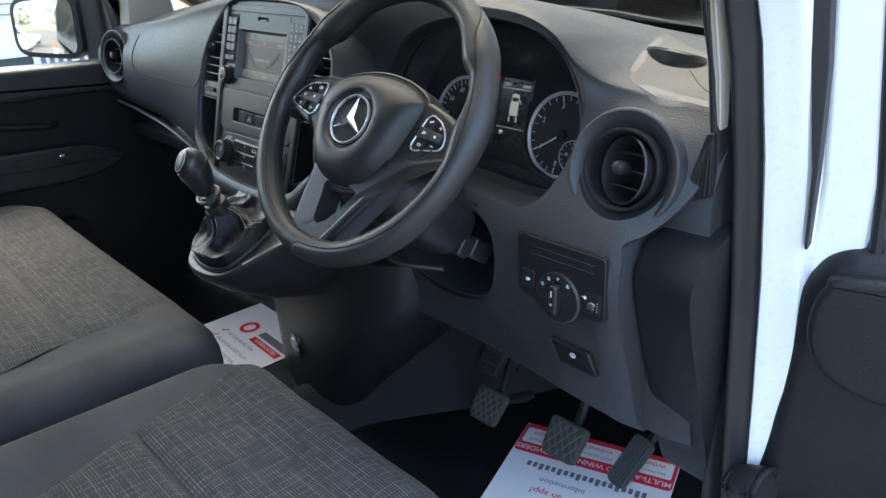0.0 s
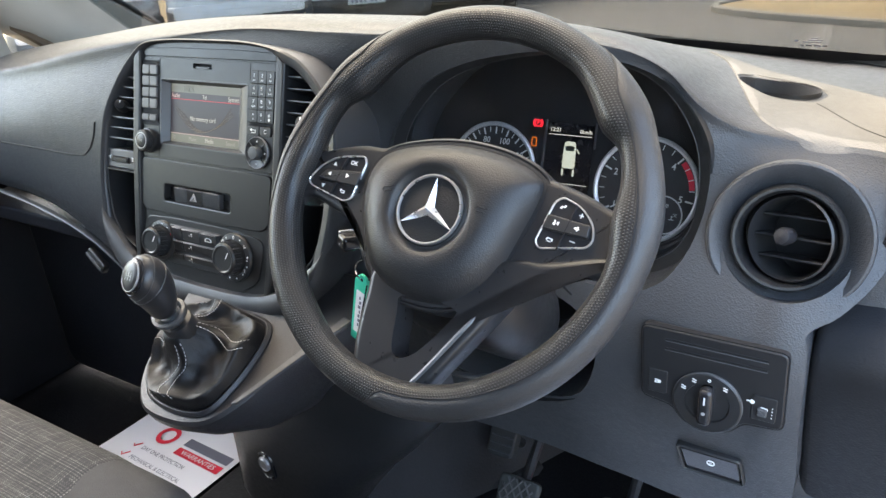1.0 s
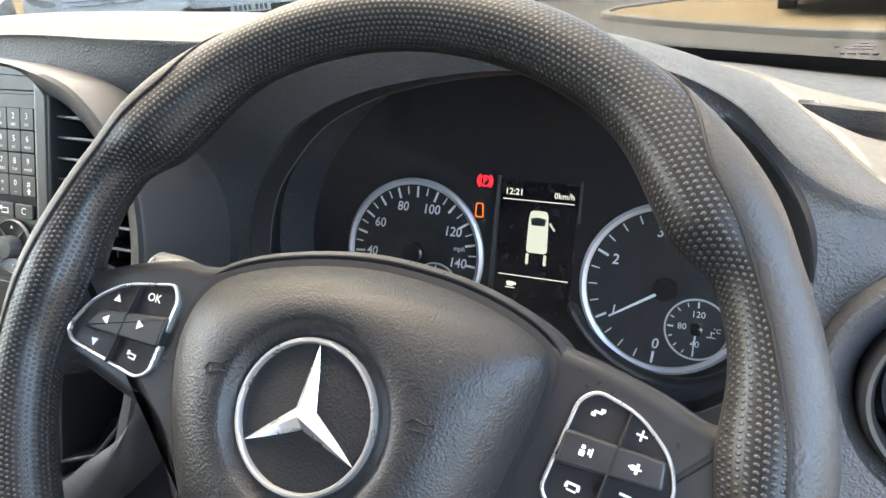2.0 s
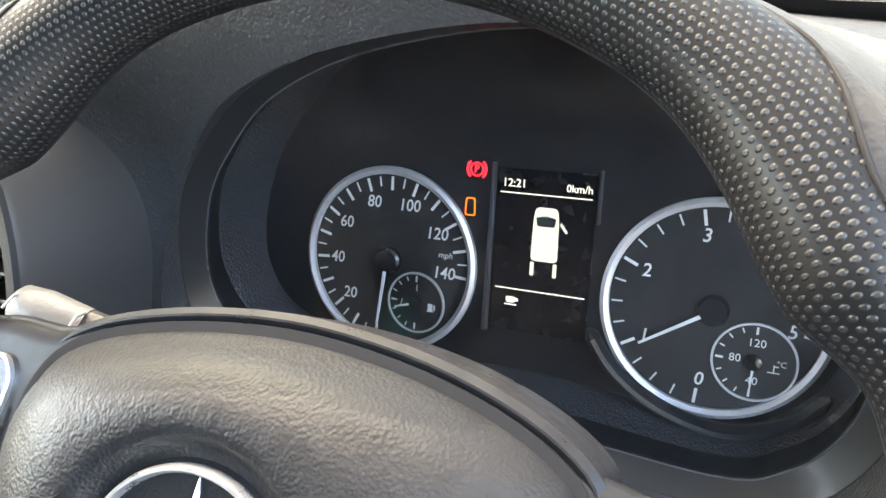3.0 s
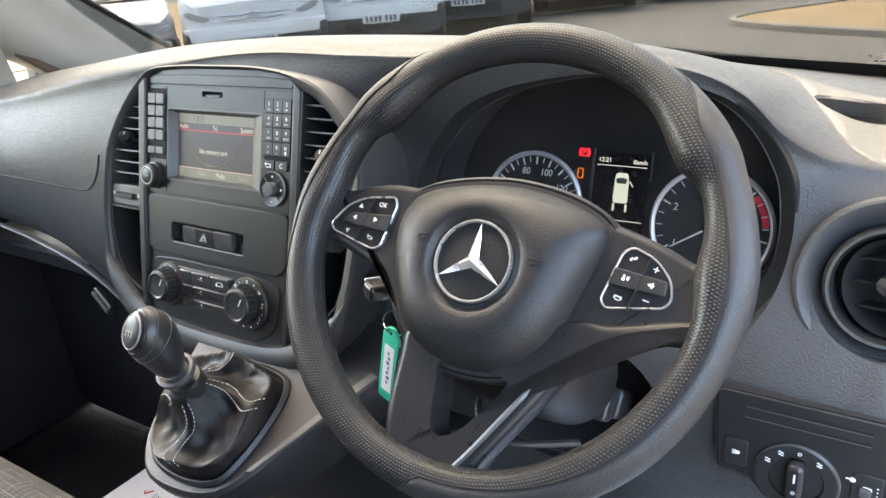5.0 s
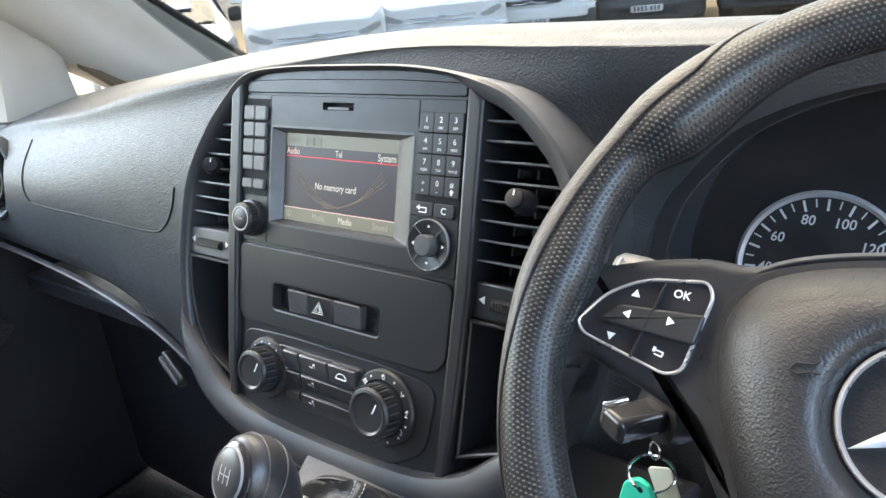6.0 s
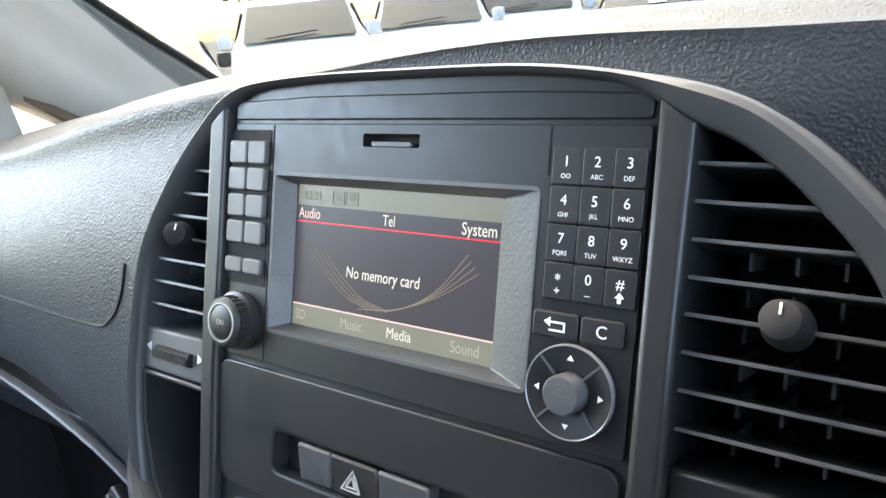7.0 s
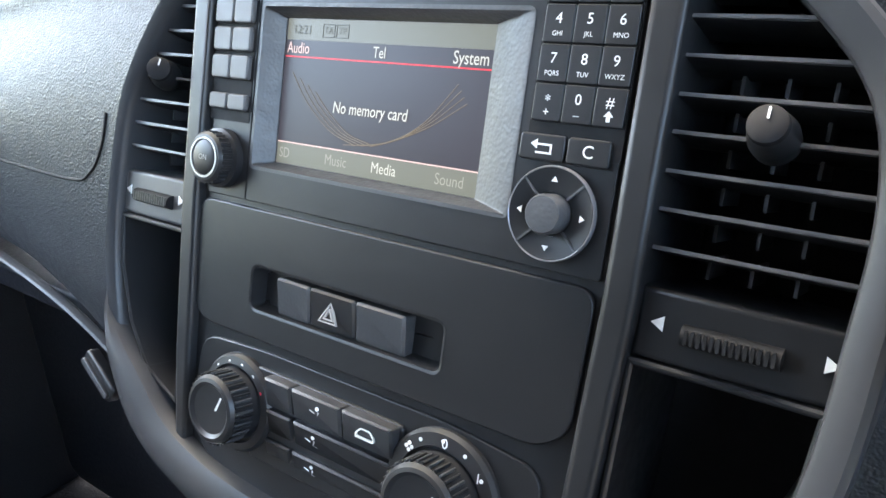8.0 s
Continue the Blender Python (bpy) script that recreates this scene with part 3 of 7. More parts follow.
# ---- round end vents ----
def round_vent(m, r, turn, label):
    v = thing("air_vent", label, "air vent", "round air vents", m.translation)
    under(part("dish", lathe([(r * 1.54, -0.016), (r * 1.54, 0.0005), (r * 1.51, 0.0036), (r * 1.46, 0.0044), (r * 1.37, 0.0025), (r * 1.16, -0.008), (r * 1.07, -0.012), (r * 1.04, -0.03)], m, 64, False), DASH, None, "grained dished collar"), v)
    under(part("bezel", lathe([(r * 1.07, -0.03), (r * 1.07, -0.004), (r * 1.055, 0.003), (r * 1.01, 0.0068), (r * 0.96, 0.0066), (r * 0.915, 0.003), (r * 0.895, -0.004), (r * 0.88, -0.05)], m, 64, False), FACE, None, "satin black ring"), v)
    inner = m @ Matrix.Rotation(radians(turn), 4, "Y")
    under(part("barrel", lathe([(r * 0.87, -0.002), (r * 0.84, 0.000), (r * 0.79, -0.006), (r * 0.78, -0.045), (0.002, -0.046)], inner, 48, False), BLACK, None), v)
    for i in (-1, 0, 1):
        h = i * r * 0.42
        w = 2 * math.sqrt(max(0.0001, (r * 0.78) ** 2 - h * h))
        under(part("slat", prism(rrect(w, 0.0022, 0.0008, 0, h), -0.035, -0.008, inner, 0.0006), BLACK), v)
    under(part("knob", lathe([(0.004, -0.012), (0.0075, -0.006), (0.0085, 0.004), (0.007, 0.009), (0.002, 0.0105)], inner @ Matrix.Translation((-0.002, 0.002, 0)), 20), LOWER, None, "small ribbed knob"), v)
    return v


round_vent(VENT_R, 0.0465, -24, "round black air vent with a turned barrel at the dash end")
round_vent(VENT_L, 0.041, -8, "round black air vent in the passenger dash end")

# ---- centre stack surround ----
stack = thing("centre_stack", "shield-shaped black centre console surround between two air vents", "console", at=ST.translation)


def sp(name, bm, material, parent=stack, label="", sharp=32):
    ob = part(name, bm, material, None, label, sharp)
    return under(ob, parent)


def side_inset(wide, narrow):
    """The shield's outline moved in by wide along the vents and by narrow along the top."""
    out = []
    for (x, y), (wx, wy), (nx, ny) in zip(SHIELD, inset(SHIELD, wide), inset(SHIELD, narrow)):
        k = min(1, max(0, (abs(x) - 0.105) / 0.04))
        k = max(k * k * (3 - 2 * k), 1.0 if y < 0 else 0.0) * (1.0 if x > 0 else 0.6)
        out.append((nx + (wx - nx) * k, ny + (wy - ny) * k))
    return out


# a broad satin frame, its face sloping into the vents
sp("surround", loops([[(x, y, n) for x, y in o] for o, n in ((SHIELD, -0.09), (SHIELD, 0.0035), (side_inset(0.0012, 0.0008), 0.0062), (side_inset(0.0040, 0.0018), 0.0078), (side_inset(0.0120, 0.0034), 0.0062), (side_inset(0.0140, 0.0042), 0.0045), (side_inset(0.0150, 0.0045), 0.0010), (side_inset(0.0150, 0.0045), -0.085))], ST, False, False), FRAME, stack, "dark grey satin surround")
# the surround grows broad and round along the bottom
FOOT, BROW = [], []
for x, y in SHIELD:
    k = min(1, max(0, (-0.10 - y) / 0.08))
    k = k * k * (3 - 2 * k)
    d = Vector((x, y)).normalized()
    FOOT.append((x + d.x * 0.004 * k, y + d.y * 0.004 * k))
    BROW.append((x - d.x * (0.002 + 0.030 * k), y - d.y * (0.002 + 0.030 * k)))
mixed = lambda f: [(a * (1 - f) + c * f, b * (1 - f) + d * f) for (a, b), (c, d) in zip(FOOT, BROW)]
rise = [min(1, max(0, (-0.045 - y) / 0.11)) for x, y in SHIELD]
rise = [1 - (1 - k) ** 3 for k in rise]
sp("surround_foot", loops([[(x, y, -0.05 + (n + 0.05) * k) for (x, y), k in zip(mixed(f), rise)] for f, n in ((0.0, -0.05), (0.0, 0.000), (0.06, 0.006), (0.25, 0.0115), (0.5, 0.013), (0.75, 0.012), (0.94, 0.009), (1.0, 0.004), (1.0, -0.02))], ST, False, False), FRAME, stack, "rounded grey lower rim")
sp("backing", prism(inset(SHIELD, 0.003), -0.092, -0.075, ST), MATT)
inner = side_inset(0.0145, 0.0044)


def clip_u(pts, lo, hi):
    """The part of an outline whose u lies between lo and hi."""
    out, k = [], len(pts)
    for i in range(k):
        a, b = pts[i], pts[(i + 1) % k]
        ins = lambda p: lo <= p[0] <= hi
        if ins(a):
            out.append(a)
        for e in (lo, hi):
            if (a[0] - e) * (b[0] - e) < 0:
                t = (e - a[0]) / (b[0] - a[0])
                out.append((e, a[1] + (b[1] - a[1]) * t))
    c = (sum(p[0] for p in out) / len(out), sum(p[1] for p in out) / len(out))
    return sorted(out, key=lambda p: math.atan2(p[1] - c[1], p[0] - c[0]))


fascia = sp("face_panel", prism(clip_u(inner, -0.1235, 0.1235), -0.07, 0.0, ST), FACE, stack, "satin black fascia")
sp("upper_panel", prism(rounded([(-0.121, 0.1075), (0.121, 0.1075), (0.121, 0.1175), (0.06, 0.1195), (-0.06, 0.1195), (-0.121, 0.1175)], 0.002), 0.0, 0.0015, ST, 0.0008), FACE)
for s in (-1, 1):
    o = [(s * u, v) for u, v in ((0.1245, 0.116), (0.139, 0.106), (0.1385, -0.03), (0.134, -0.12), (0.128, -0.178), (0.118, -0.185), (0.121, -0.12), (0.1245, -0.03))]
    sp("pillar", prism(o if s > 0 else o[::-1], -0.07, 0.0065, ST, 0.003), BLACK, stack, "black upright trim")


def centre_vent(s):
    v = thing("air_vent", "upright slatted black air vent beside the radio", "air vent", "centre air vents", ST @ Vector((s * 0.172, 0.03, 0)))

    def q(name, bm, material, parent=v, label=""):
        return under(part(name, bm, material, None, label), parent)

    def edge(h):
        """Half width of the opening at that height."""
        us = [abs(p[0]) for p in inner if abs(p[1] - h) < 0.012 and p[0] * s > 0]
        return (sum(us) / len(us) if us else 0.2) + 0.004

    for i, h in enumerate((0.0914, 0.0775, 0.0635, 0.0495, 0.0357, 0.0213, 0.0069, -0.0078)):
        a, b = 0.1390, edge(h)
        if b - a < 0.01:
            continue
        o = [(s * a, h - 0.0006), (s * b, h - 0.0012), (s * b, h + 0.0006), (s * a, h + 0.0012)]
        m = ST @ Matrix.Translation((0, h, -0.001)) @ Matrix.Rotation(radians(-9), 4, "X") @ Matrix.Translation((0, -h, 0))
        q("slat", prism(o if s > 0 else o[::-1], -0.026, 0.0, m, 0.0003), BLACK)
        # paler strip along the front: light caught by the slat, put into the colour
        q("slat_edge_glint", prism([(x, h + 0.0002 + (0.0007 if k > 1 else -0.0007)) for k, (x, y) in enumerate(o)] if s > 0 else [(x, h + 0.0002 + (0.0007 if k > 1 else -0.0007)) for k, (x, y) in enumerate(o)][::-1], -0.001, 0.0006, m), BUTTON)
        if 0.0 < h < 0.07 or h < 0:
            for k in range(3):
                u = a + 0.017 + 0.016 * k
                if u < b - 0.008:
                    q("blade", prism(rrect(0.0014, 0.0085, 0.0005, s * u, h - 0.0065), -0.045, -0.020, ST), TRIM)
    wide = 0.0055 if s > 0 else 0.0
    plate = [(s * 0.1385, -0.0225), (s * (0.2055 + wide), -0.0235), (s * (0.2045 + wide), -0.0505), (s * 0.1375, -0.0505)]
    q("thumbwheel_plate", prism(plate if s > 0 else plate[::-1], -0.05, 0.0, ST, 0.002), FACE if s > 0 else BUTTON, v, "plate under the slats")
    wheel = q("thumbwheel", loops([[(s * (0.171 + wide / 2) + du, -0.0375 + 0.0042 * math.cos(a), 0.001 + 0.0042 * math.sin(a)) for a in [2 * math.pi * k / 20 for k in range(20)]] for du in (-0.0175, -0.0165, 0.0165, 0.0175)], ST), MATT, v, "ribbed black thumbwheel")
    for k in range(14):
        q("rib", prism(rrect(0.0012, 0.0055, 0.0004, s * (0.171 + wide / 2) - 0.0153 + 0.00235 * k, -0.0375), 0.003, 0.0054, ST), BLACK, wheel)
    for d, u in ((-1, 0.1465), (1, 0.1985 + wide * 1.4)):
        tri = [(s * u + d * 0.003, -0.0355), (s * u - d * 0.002, -0.0325), (s * u - d * 0.002, -0.0385)] if s > 0 else [(s * u - d * 0.003, -0.0355), (s * u + d * 0.002, -0.0325), (s * u + d * 0.002, -0.0385)]
        q("arrow", prism(tri, 0.0, 0.0004, ST), PRINT)
    KM = ST @ Matrix.Translation((s * 0.1745 + (0.004 if s < 0 else 0), 0.0370, -0.001)) @ Matrix.Rotation(radians(-14), 4, "X") @ Matrix.Rotation(radians(0 if s > 0 else 38), 4, "Y")
    q("knob", lathe([(0.0040, -0.012), (0.0085, -0.004), (0.0088, 0.003), (0.0074, 0.0115), (0.0068, 0.0150), (0.0056, 0.0158), (0.001, 0.0160)], KM, 24), BLACK, v, "ribbed black knob on a slat")
    q("knob_cap", lathe([(0.0070, 0.0140), (0.0066, 0.0166), (0.0050, 0.0172), (0.001, 0.0174)], KM, 24), MATT, v, "worn black knob end")
    q("knob_mark", prism(rrect(0.0008, 0.004, 0.0003, 0, 0.0035), 0.0170, 0.0178, KM), PRINT, v)
    lo = [(s * 0.137, -0.051), (s * (0.2035 + wide), -0.051), (s * (0.2005 + wide), -0.085), (s * (0.188 + wide), -0.12), (s * (0.168 + wide * 0.7), -0.146), (s * 0.134, -0.160)]
    tray = thing("storage_tray", "empty dark storage slot beneath the vent", "storage tray", "centre stack trays", ST @ Vector((s * 0.17, -0.1, 0)))
    under(part("back_panel", prism(lo if s > 0 else lo[::-1], -0.0745, -0.068, ST), MATT), tray)
    under(part("liner", band(lo if s > 0 else lo[::-1], inset(lo if s > 0 else lo[::-1], 0.003), -0.074, 0.002, ST, 0.001), BLACK), tray)


centre_vent(1)
centre_vent(-1)

# ---- radio ----
radio = thing("car_radio", "black car radio with a small colour screen and number keys", "radio", at=ST @ Vector((0, 0.04, 0)))


def rp(name, bm, material, parent=radio, label=""):
    return under(part(name, bm, material, None, label), parent)


def rt(name, words, size, u, v, n, material, parent=radio, **k):
    return under(text(name, words, size, u, v, n, ST, material, None, **k), parent)


HZ = rrect(0.130, 0.0255, 0.005, -0.0115, -0.0715)
RECESS = rrect(0.163, 0.087, 0.003, -0.0055, 0.036)
SCREEN = rrect(0.131, 0.077, 0.001, -0.0125, 0.0355)
body = rp("faceplate", prism(rounded([(-0.1205, 0.1055), (-0.1205, -0.0255), (0.1215, -0.0255), (0.1215, 0.1055)], 0.002), -0.02, 0.0016, ST, 0.0006), FACE, radio, "satin black faceplate")
cut(body, prism(RECESS, -0.03, 0.01, ST), prism(rrect(0.035, 0.0065, 0.001, -0.0065, 0.0975), -0.03, 0.01, ST))
cut(fascia, prism(inset(RECESS, -0.0008), -0.03, 0.01, ST), prism(rrect(0.037, 0.0085, 0.001, -0.0065, 0.0975), -0.03, 0.01, ST), prism(inset(HZ, -0.001), -0.03, 0.01, ST))
rp("screen_bezel", loops([[(x, y, n) for x, y in o] for o, n in ((inset(RECESS, -0.0004), 0.0019), (inset(RECESS, 0.0015), 0.0019), (SCREEN, -0.0075), (SCREEN, -0.0095))], ST, False, False), TRIM, radio, "dark grey sloping screen surround")
screen = rp("screen", prism(SCREEN, -0.012, -0.0085, ST), glow("screen_dark", (0.020, 0.019, 0.026), 0.12), radio, "lit colour screen")
rp("card_slot", prism(rrect(0.035, 0.0065, 0.001, -0.0065, 0.0975), -0.016, -0.006, ST), MATT, radio)
rp("card_slot_lip", prism(rrect(0.024, 0.0022, 0.0006, -0.0065, 0.0958), -0.006, 0.0015, ST), TRIM, radio)
BAR = glow("screen_bar", (0.24, 0.25, 0.22), 0.03)
LIT = glow("screen_text", (0.95, 0.95, 0.90), 0.029)
LITDIM = glow("screen_text_dim", (0.5, 0.5, 0.46), 0.03)
LITPINK = glow("screen_text_pink", (0.85, 0.62, 0.62), 0.045)
LITRED = glow("screen_red_line", (0.62, 0.03, 0.05), 0.06)
LITDARK = plain("screen_text_dark", (0.03, 0.03, 0.028), 0.5)
SN = -0.0083
rp("status_bar", prism(rrect(0.130, 0.0108, 0.0003, -0.0125, 0.0683), SN - 0.0003, SN, ST), BAR, screen)
rp("menu_bar", prism(rrect(0.130, 0.0112, 0.0003, -0.0125, 0.0030), SN - 0.0003, SN, ST), BAR, screen)
rp("red_line", prism(rrect(0.130, 0.0007, 0.0002, -0.0125, 0.0542), SN, SN + 0.0002, ST), LITRED, screen)
rp("white_line", prism(rrect(0.130, 0.0006, 0.0002, -0.0125, 0.0090), SN, SN + 0.0002, ST), LITPINK, screen)
rt("screen_word", "12:21", 0.0062, -0.0730, 0.0680, SN, LITDARK, screen, align="LEFT")
for k, w in enumerate(("TA", "TP")):
    rt("screen_word", w, 0.0050, -0.0475 + 0.0095 * k, 0.0680, SN, LITDARK, screen)
    rp("word_box", band(rrect(0.0085, 0.0068, 0.0004, -0.0475 + 0.0095 * k, 0.0680), rrect(0.0077, 0.0060, 0.0003, -0.0475 + 0.0095 * k, 0.0680), SN, SN + 0.0002, ST), LITDARK, screen)
rt("screen_word", "Audio", 0.0082, -0.0765, 0.0585, SN, LITPINK, screen, align="LEFT", squeeze=0.82)
rt("screen_word", "Tel", 0.0078, -0.0125, 0.0585, SN, LIT, screen, align="CENTER", squeeze=0.82)
rt("screen_word", "System", 0.0084, 0.0510, 0.0585, SN, LIT, screen, align="RIGHT", squeeze=0.82, bold=0.004)
rt("screen_word", "No memory card", 0.0084, -0.0150, 0.0300, SN + 0.0003, LIT, screen, squeeze=0.82, bold=0.004, slant=0.08)
for w, u, mt in (("SD", -0.0715, LITDIM), ("Music", -0.0340, LITDIM), ("Media", -0.0020, LIT), ("Sound", 0.0375, LITDIM)):
    rt("screen_word", w, 0.0078, u, 0.0030, SN, mt, screen, squeeze=0.85)
SWOOSH = glow("screen_swoosh", (0.10, 0.085, 0.07), 0.10)
for k in range(4):
    left_sweep = crom([(-0.071 + 0.006 * k, 0.046 - 0.003 * k, SN), (-0.058 + 0.005 * k, 0.031 - 0.001 * k, SN), (-0.040 + 0.004 * k, 0.018, SN), (-0.022 + 0.003 * k, 0.0125 + 0.0006 * k, SN)], 6, False)
    right_sweep = crom([(-0.030 + 0.006 * k, 0.0120 + 0.0004 * k, SN), (-0.006 + 0.003 * k, 0.0150 + 0.001 * k, SN), (0.020, 0.025 + 0.0012 * k, SN), (0.042 - 0.002 * k, 0.0385 + 0.0028 * k, SN)], 6, False)
    for pts in (left_sweep, right_sweep):
        rp("screen_curve", tube([tuple(p) for p in pts], 0.00020, 4, ST), SWOOSH, screen)

for r, (v, h) in enumerate(((0.0895, 0.0128), (0.0748, 0.0128), (0.0600, 0.0128), (0.0452, 0.0128), (0.0265, 0.0088))):
    for c in (-1, 1):
        rp("station_button", prism(rrect(0.0146, h, 0.0019, -0.1065 + c * 0.0077 - 0.00005 * r, v), 0.001, 0.0048, ST, 0.0010), BUTTON, radio, "worn grey push button")
rp("button_gap", prism(rrect(0.0325, 0.086, 0.001, -0.1065, 0.0590), 0.0012, 0.0020, ST), MATT, radio)
rp("joint", prism(rrect(0.0006, 0.129, 0.0002, -0.0885, 0.0400), 0.0012, 0.0020, ST), MATT, radio)
rp("joint", prism(rrect(0.0006, 0.020, 0.0002, 0.0790, 0.0945), 0.0012, 0.0020, ST), MATT, radio)
KN = ST @ Matrix.Translation((-0.1090, -0.0050, 0))
vol = rp("volume_knob", lathe([(0.0165, 0.000), (0.0165, 0.006), (0.0140, 0.007), (0.0140, 0.0135), (0.0125, 0.0150), (0.0110, 0.0152), (0.0100, 0.0140), (0.001, 0.0138)], KN, 40), BLACK, radio, "black rotary knob with a bright ring")
for k in range(28):
    a = 2 * math.pi * k / 28
    rp("rib", prism(rrect(0.0010, 0.0012, 0.0003, 0.0141 * math.cos(a), 0.0141 * math.sin(a)), 0.007, 0.0132, KN), BLACK, vol)
rp("cap", lathe([(0.0098, 0.0136), (0.0095, 0.0150), (0.008, 0.0156), (0.001, 0.0158)], KN, 32), FACE, vol, "satin black cap")
rp("cap_ring", lathe([(0.0112, 0.0140), (0.0110, 0.0156), (0.0101, 0.0156), (0.0099, 0.0140)], KN, 32, False), SATIN, vol, "thin bright ring")
under(text("cap_word", "ON", 0.0042, 0, 0, 0.0157, KN, DIMPRINT, None), vol)
DIGITS = (("1", "OO"), ("2", "ABC"), ("3", "DEF"), ("4", "GHI"), ("5", "JKL"), ("6", "MNO"), ("7", "PQRS"), ("8", "TUV"), ("9", "WXYZ"), ("*", "+"), ("0", "_"), ("#", "^"))
rp("key_bed", prism(rrect(0.0415, 0.0735, 0.001, 0.1013, 0.0585), 0.0012, 0.0020, ST), MATT, radio)
for i, (d, small) in enumerate(DIGITS):
    u, v = 0.0880 + 0.0134 * (i % 3), 0.0885 - 0.0155 * (i // 3)
    k = rp("key", prism(rrect(0.0130, 0.0150, 0.0010, u, v), 0.001, 0.0036, ST, 0.0005), FACE, radio)
    rt("digit", d, 0.0060, u, v + (0.0018 if d != "*" else 0.0006), 0.0036, PRINT, k)
    if small == "^":
        rp("shift_mark", joined(prism([(u - 0.002, v - 0.0035), (u + 0.002, v - 0.0035), (u, v - 0.0012)], 0.0036, 0.0038, ST), prism(rrect(0.0016, 0.002, 0.0002, u, v - 0.0045), 0.0036, 0.0038, ST)), PRINT, k)
    else:
        rt("letters", small, 0.0027 if small not in ("+", "_") else 0.0050, u, v - (0.0040 if small != "_" else 0.0025), 0.0036, PRINT, k)
bk = rp("back_key", prism(rrect(0.0205, 0.0108, 0.0016, 0.0883, 0.0240), 0.001, 0.0036, ST, 0.0008), FACE, radio)
rp("back_arrow", joined(prism([(0.0833, 0.0252), (0.0863, 0.0272), (0.0863, 0.0232)], 0.0036, 0.0038, ST), prism(rrect(0.0072, 0.0008, 0.0002, 0.0892, 0.0252), 0.0036, 0.0038, ST),
                        prism(rrect(0.0008, 0.0040, 0.0002, 0.0926, 0.0236), 0.0036, 0.0038, ST), prism(rrect(0.0072, 0.0008, 0.0002, 0.0894, 0.0218), 0.0036, 0.0038, ST)), PRINT, bk)
ck = rp("clear_key", prism(rrect(0.0185, 0.0108, 0.0016, 0.1088, 0.0240), 0.001, 0.0036, ST, 0.0008), FACE, radio)
rt("letter", "C", 0.0072, 0.1088, 0.0240, 0.0036, PRINT, ck)
DL = ST @ Matrix.Translation((0.0970, -0.0020, -0.0015))
dial = rp("menu_dial", lathe([(0.0194, 0.0), (0.0194, 0.0052), (0.0186, 0.0066), (0.0092, 0.0050), (0.0092, 0.0035), (0.001, 0.0034)], DL, 48), BLACK, radio, "round black menu dial")
rp("ring", lathe([(0.0196, 0.0046), (0.0196, 0.0060), (0.0191, 0.0068), (0.0188, 0.0066)], DL, 48, False), SATIN, dial, "satin edge ring")
rp("centre_knob", lathe([(0.0082, 0.003), (0.0082, 0.012), (0.0074, 0.0134), (0.001, 0.0137)], DL, 32), TRIM, dial, "dark grey push knob")
for k in range(4):
    m = DL @ Matrix.Rotation(radians(45 + 90 * k), 4, "Z")
    rp("gap", prism(rrect(0.0098, 0.0009, 0.0003, 0.0140, 0), 0.0052, 0.0067, m), TRIM, dial)
    m = DL @ Matrix.Rotation(radians(90 * k), 4, "Z")
    rp("arrow", prism([(0.0152, 0.0), (0.0131, 0.0014), (0.0131, -0.0014)], 0.0060, 0.0064, m), PRINT, dial)

# ---- switch panel under the radio ----
switches = thing("switch_panel", "satin black panel with a hazard warning switch row", "switch panel", at=ST @ Vector((0, -0.06, 0)))


def wp(name, bm, material, parent=switches, label=""):
    return under(part(name, bm, material, None, label), parent)


pan = wp("panel", prism(rounded([(-0.1245, -0.0285), (-0.1245, -0.092), (-0.112, -0.100), (0.106, -0.100), (0.1195, -0.090), (0.1215, -0.0285)], 0.010), -0.01, 0.0028, ST, 0.001), FACE)
cut(pan, prism(HZ, -0.008, 0.01, ST))
wp("recess", loops([[(x, y, n) for x, y in o] for o, n in ((inset(HZ, -0.0005), 0.0030), (inset(HZ, 0.001), 0.0026), (inset(HZ, 0.003), -0.0065), (inset(HZ, 0.012), -0.0066))], ST, False, True), FACE)
for u0, u1, nm in ((-0.0565, -0.0325, "blank_button"), (-0.0320, -0.0010, "hazard_button"), (-0.0005, 0.0305, "blank_button")):
    w = u1 - u0
    rings = [[(x, y, -0.006) for x, y in rrect(w, 0.0205, 0.0015, (u0 + u1) / 2, -0.0722)], [(x, y, -0.0004 + (0.0026 if y > -0.0722 else 0.0)) for x, y in rrect(w, 0.0205, 0.0015, (u0 + u1) / 2, -0.0722)],
             [(x, y, 0.0008 + (0.0028 if y > -0.0722 else 0.0)) for x, y in rrect(w - 0.0024, 0.0180, 0.0012, (u0 + u1) / 2, -0.0722)]]
    b = wp(nm, loops(rings, ST), TRIM if nm == "blank_button" else BLACK)
    if nm == "hazard_button":
        HB = Matrix.Identity(4) @ ST @ Matrix.Translation((-0.0165, -0.0725, 0.0036)) @ Matrix.Rotation(radians(-9), 4, "X")
        for r0, r1 in ((0.0072, 0.0061), (0.0040, 0.0029)):
            tri = lambda r: [(r * math.cos(radians(90 + 120 * k)), r * math.sin(radians(90 + 120 * k)) - 0.001) for k in range(3)]
            wp("triangle", band(tri(r0), tri(r1), -0.001, 0.0005, HB), DIMPRINT, b)

# ---- climate controls ----
climate = thing("climate_control", "black heater control panel with two rotary knobs", "climate control", at=ST @ Vector((0, -0.14, 0)))


def kp(name, bm, material, parent=climate, label=""):
    return under(part(name, bm, material, None, label), parent)


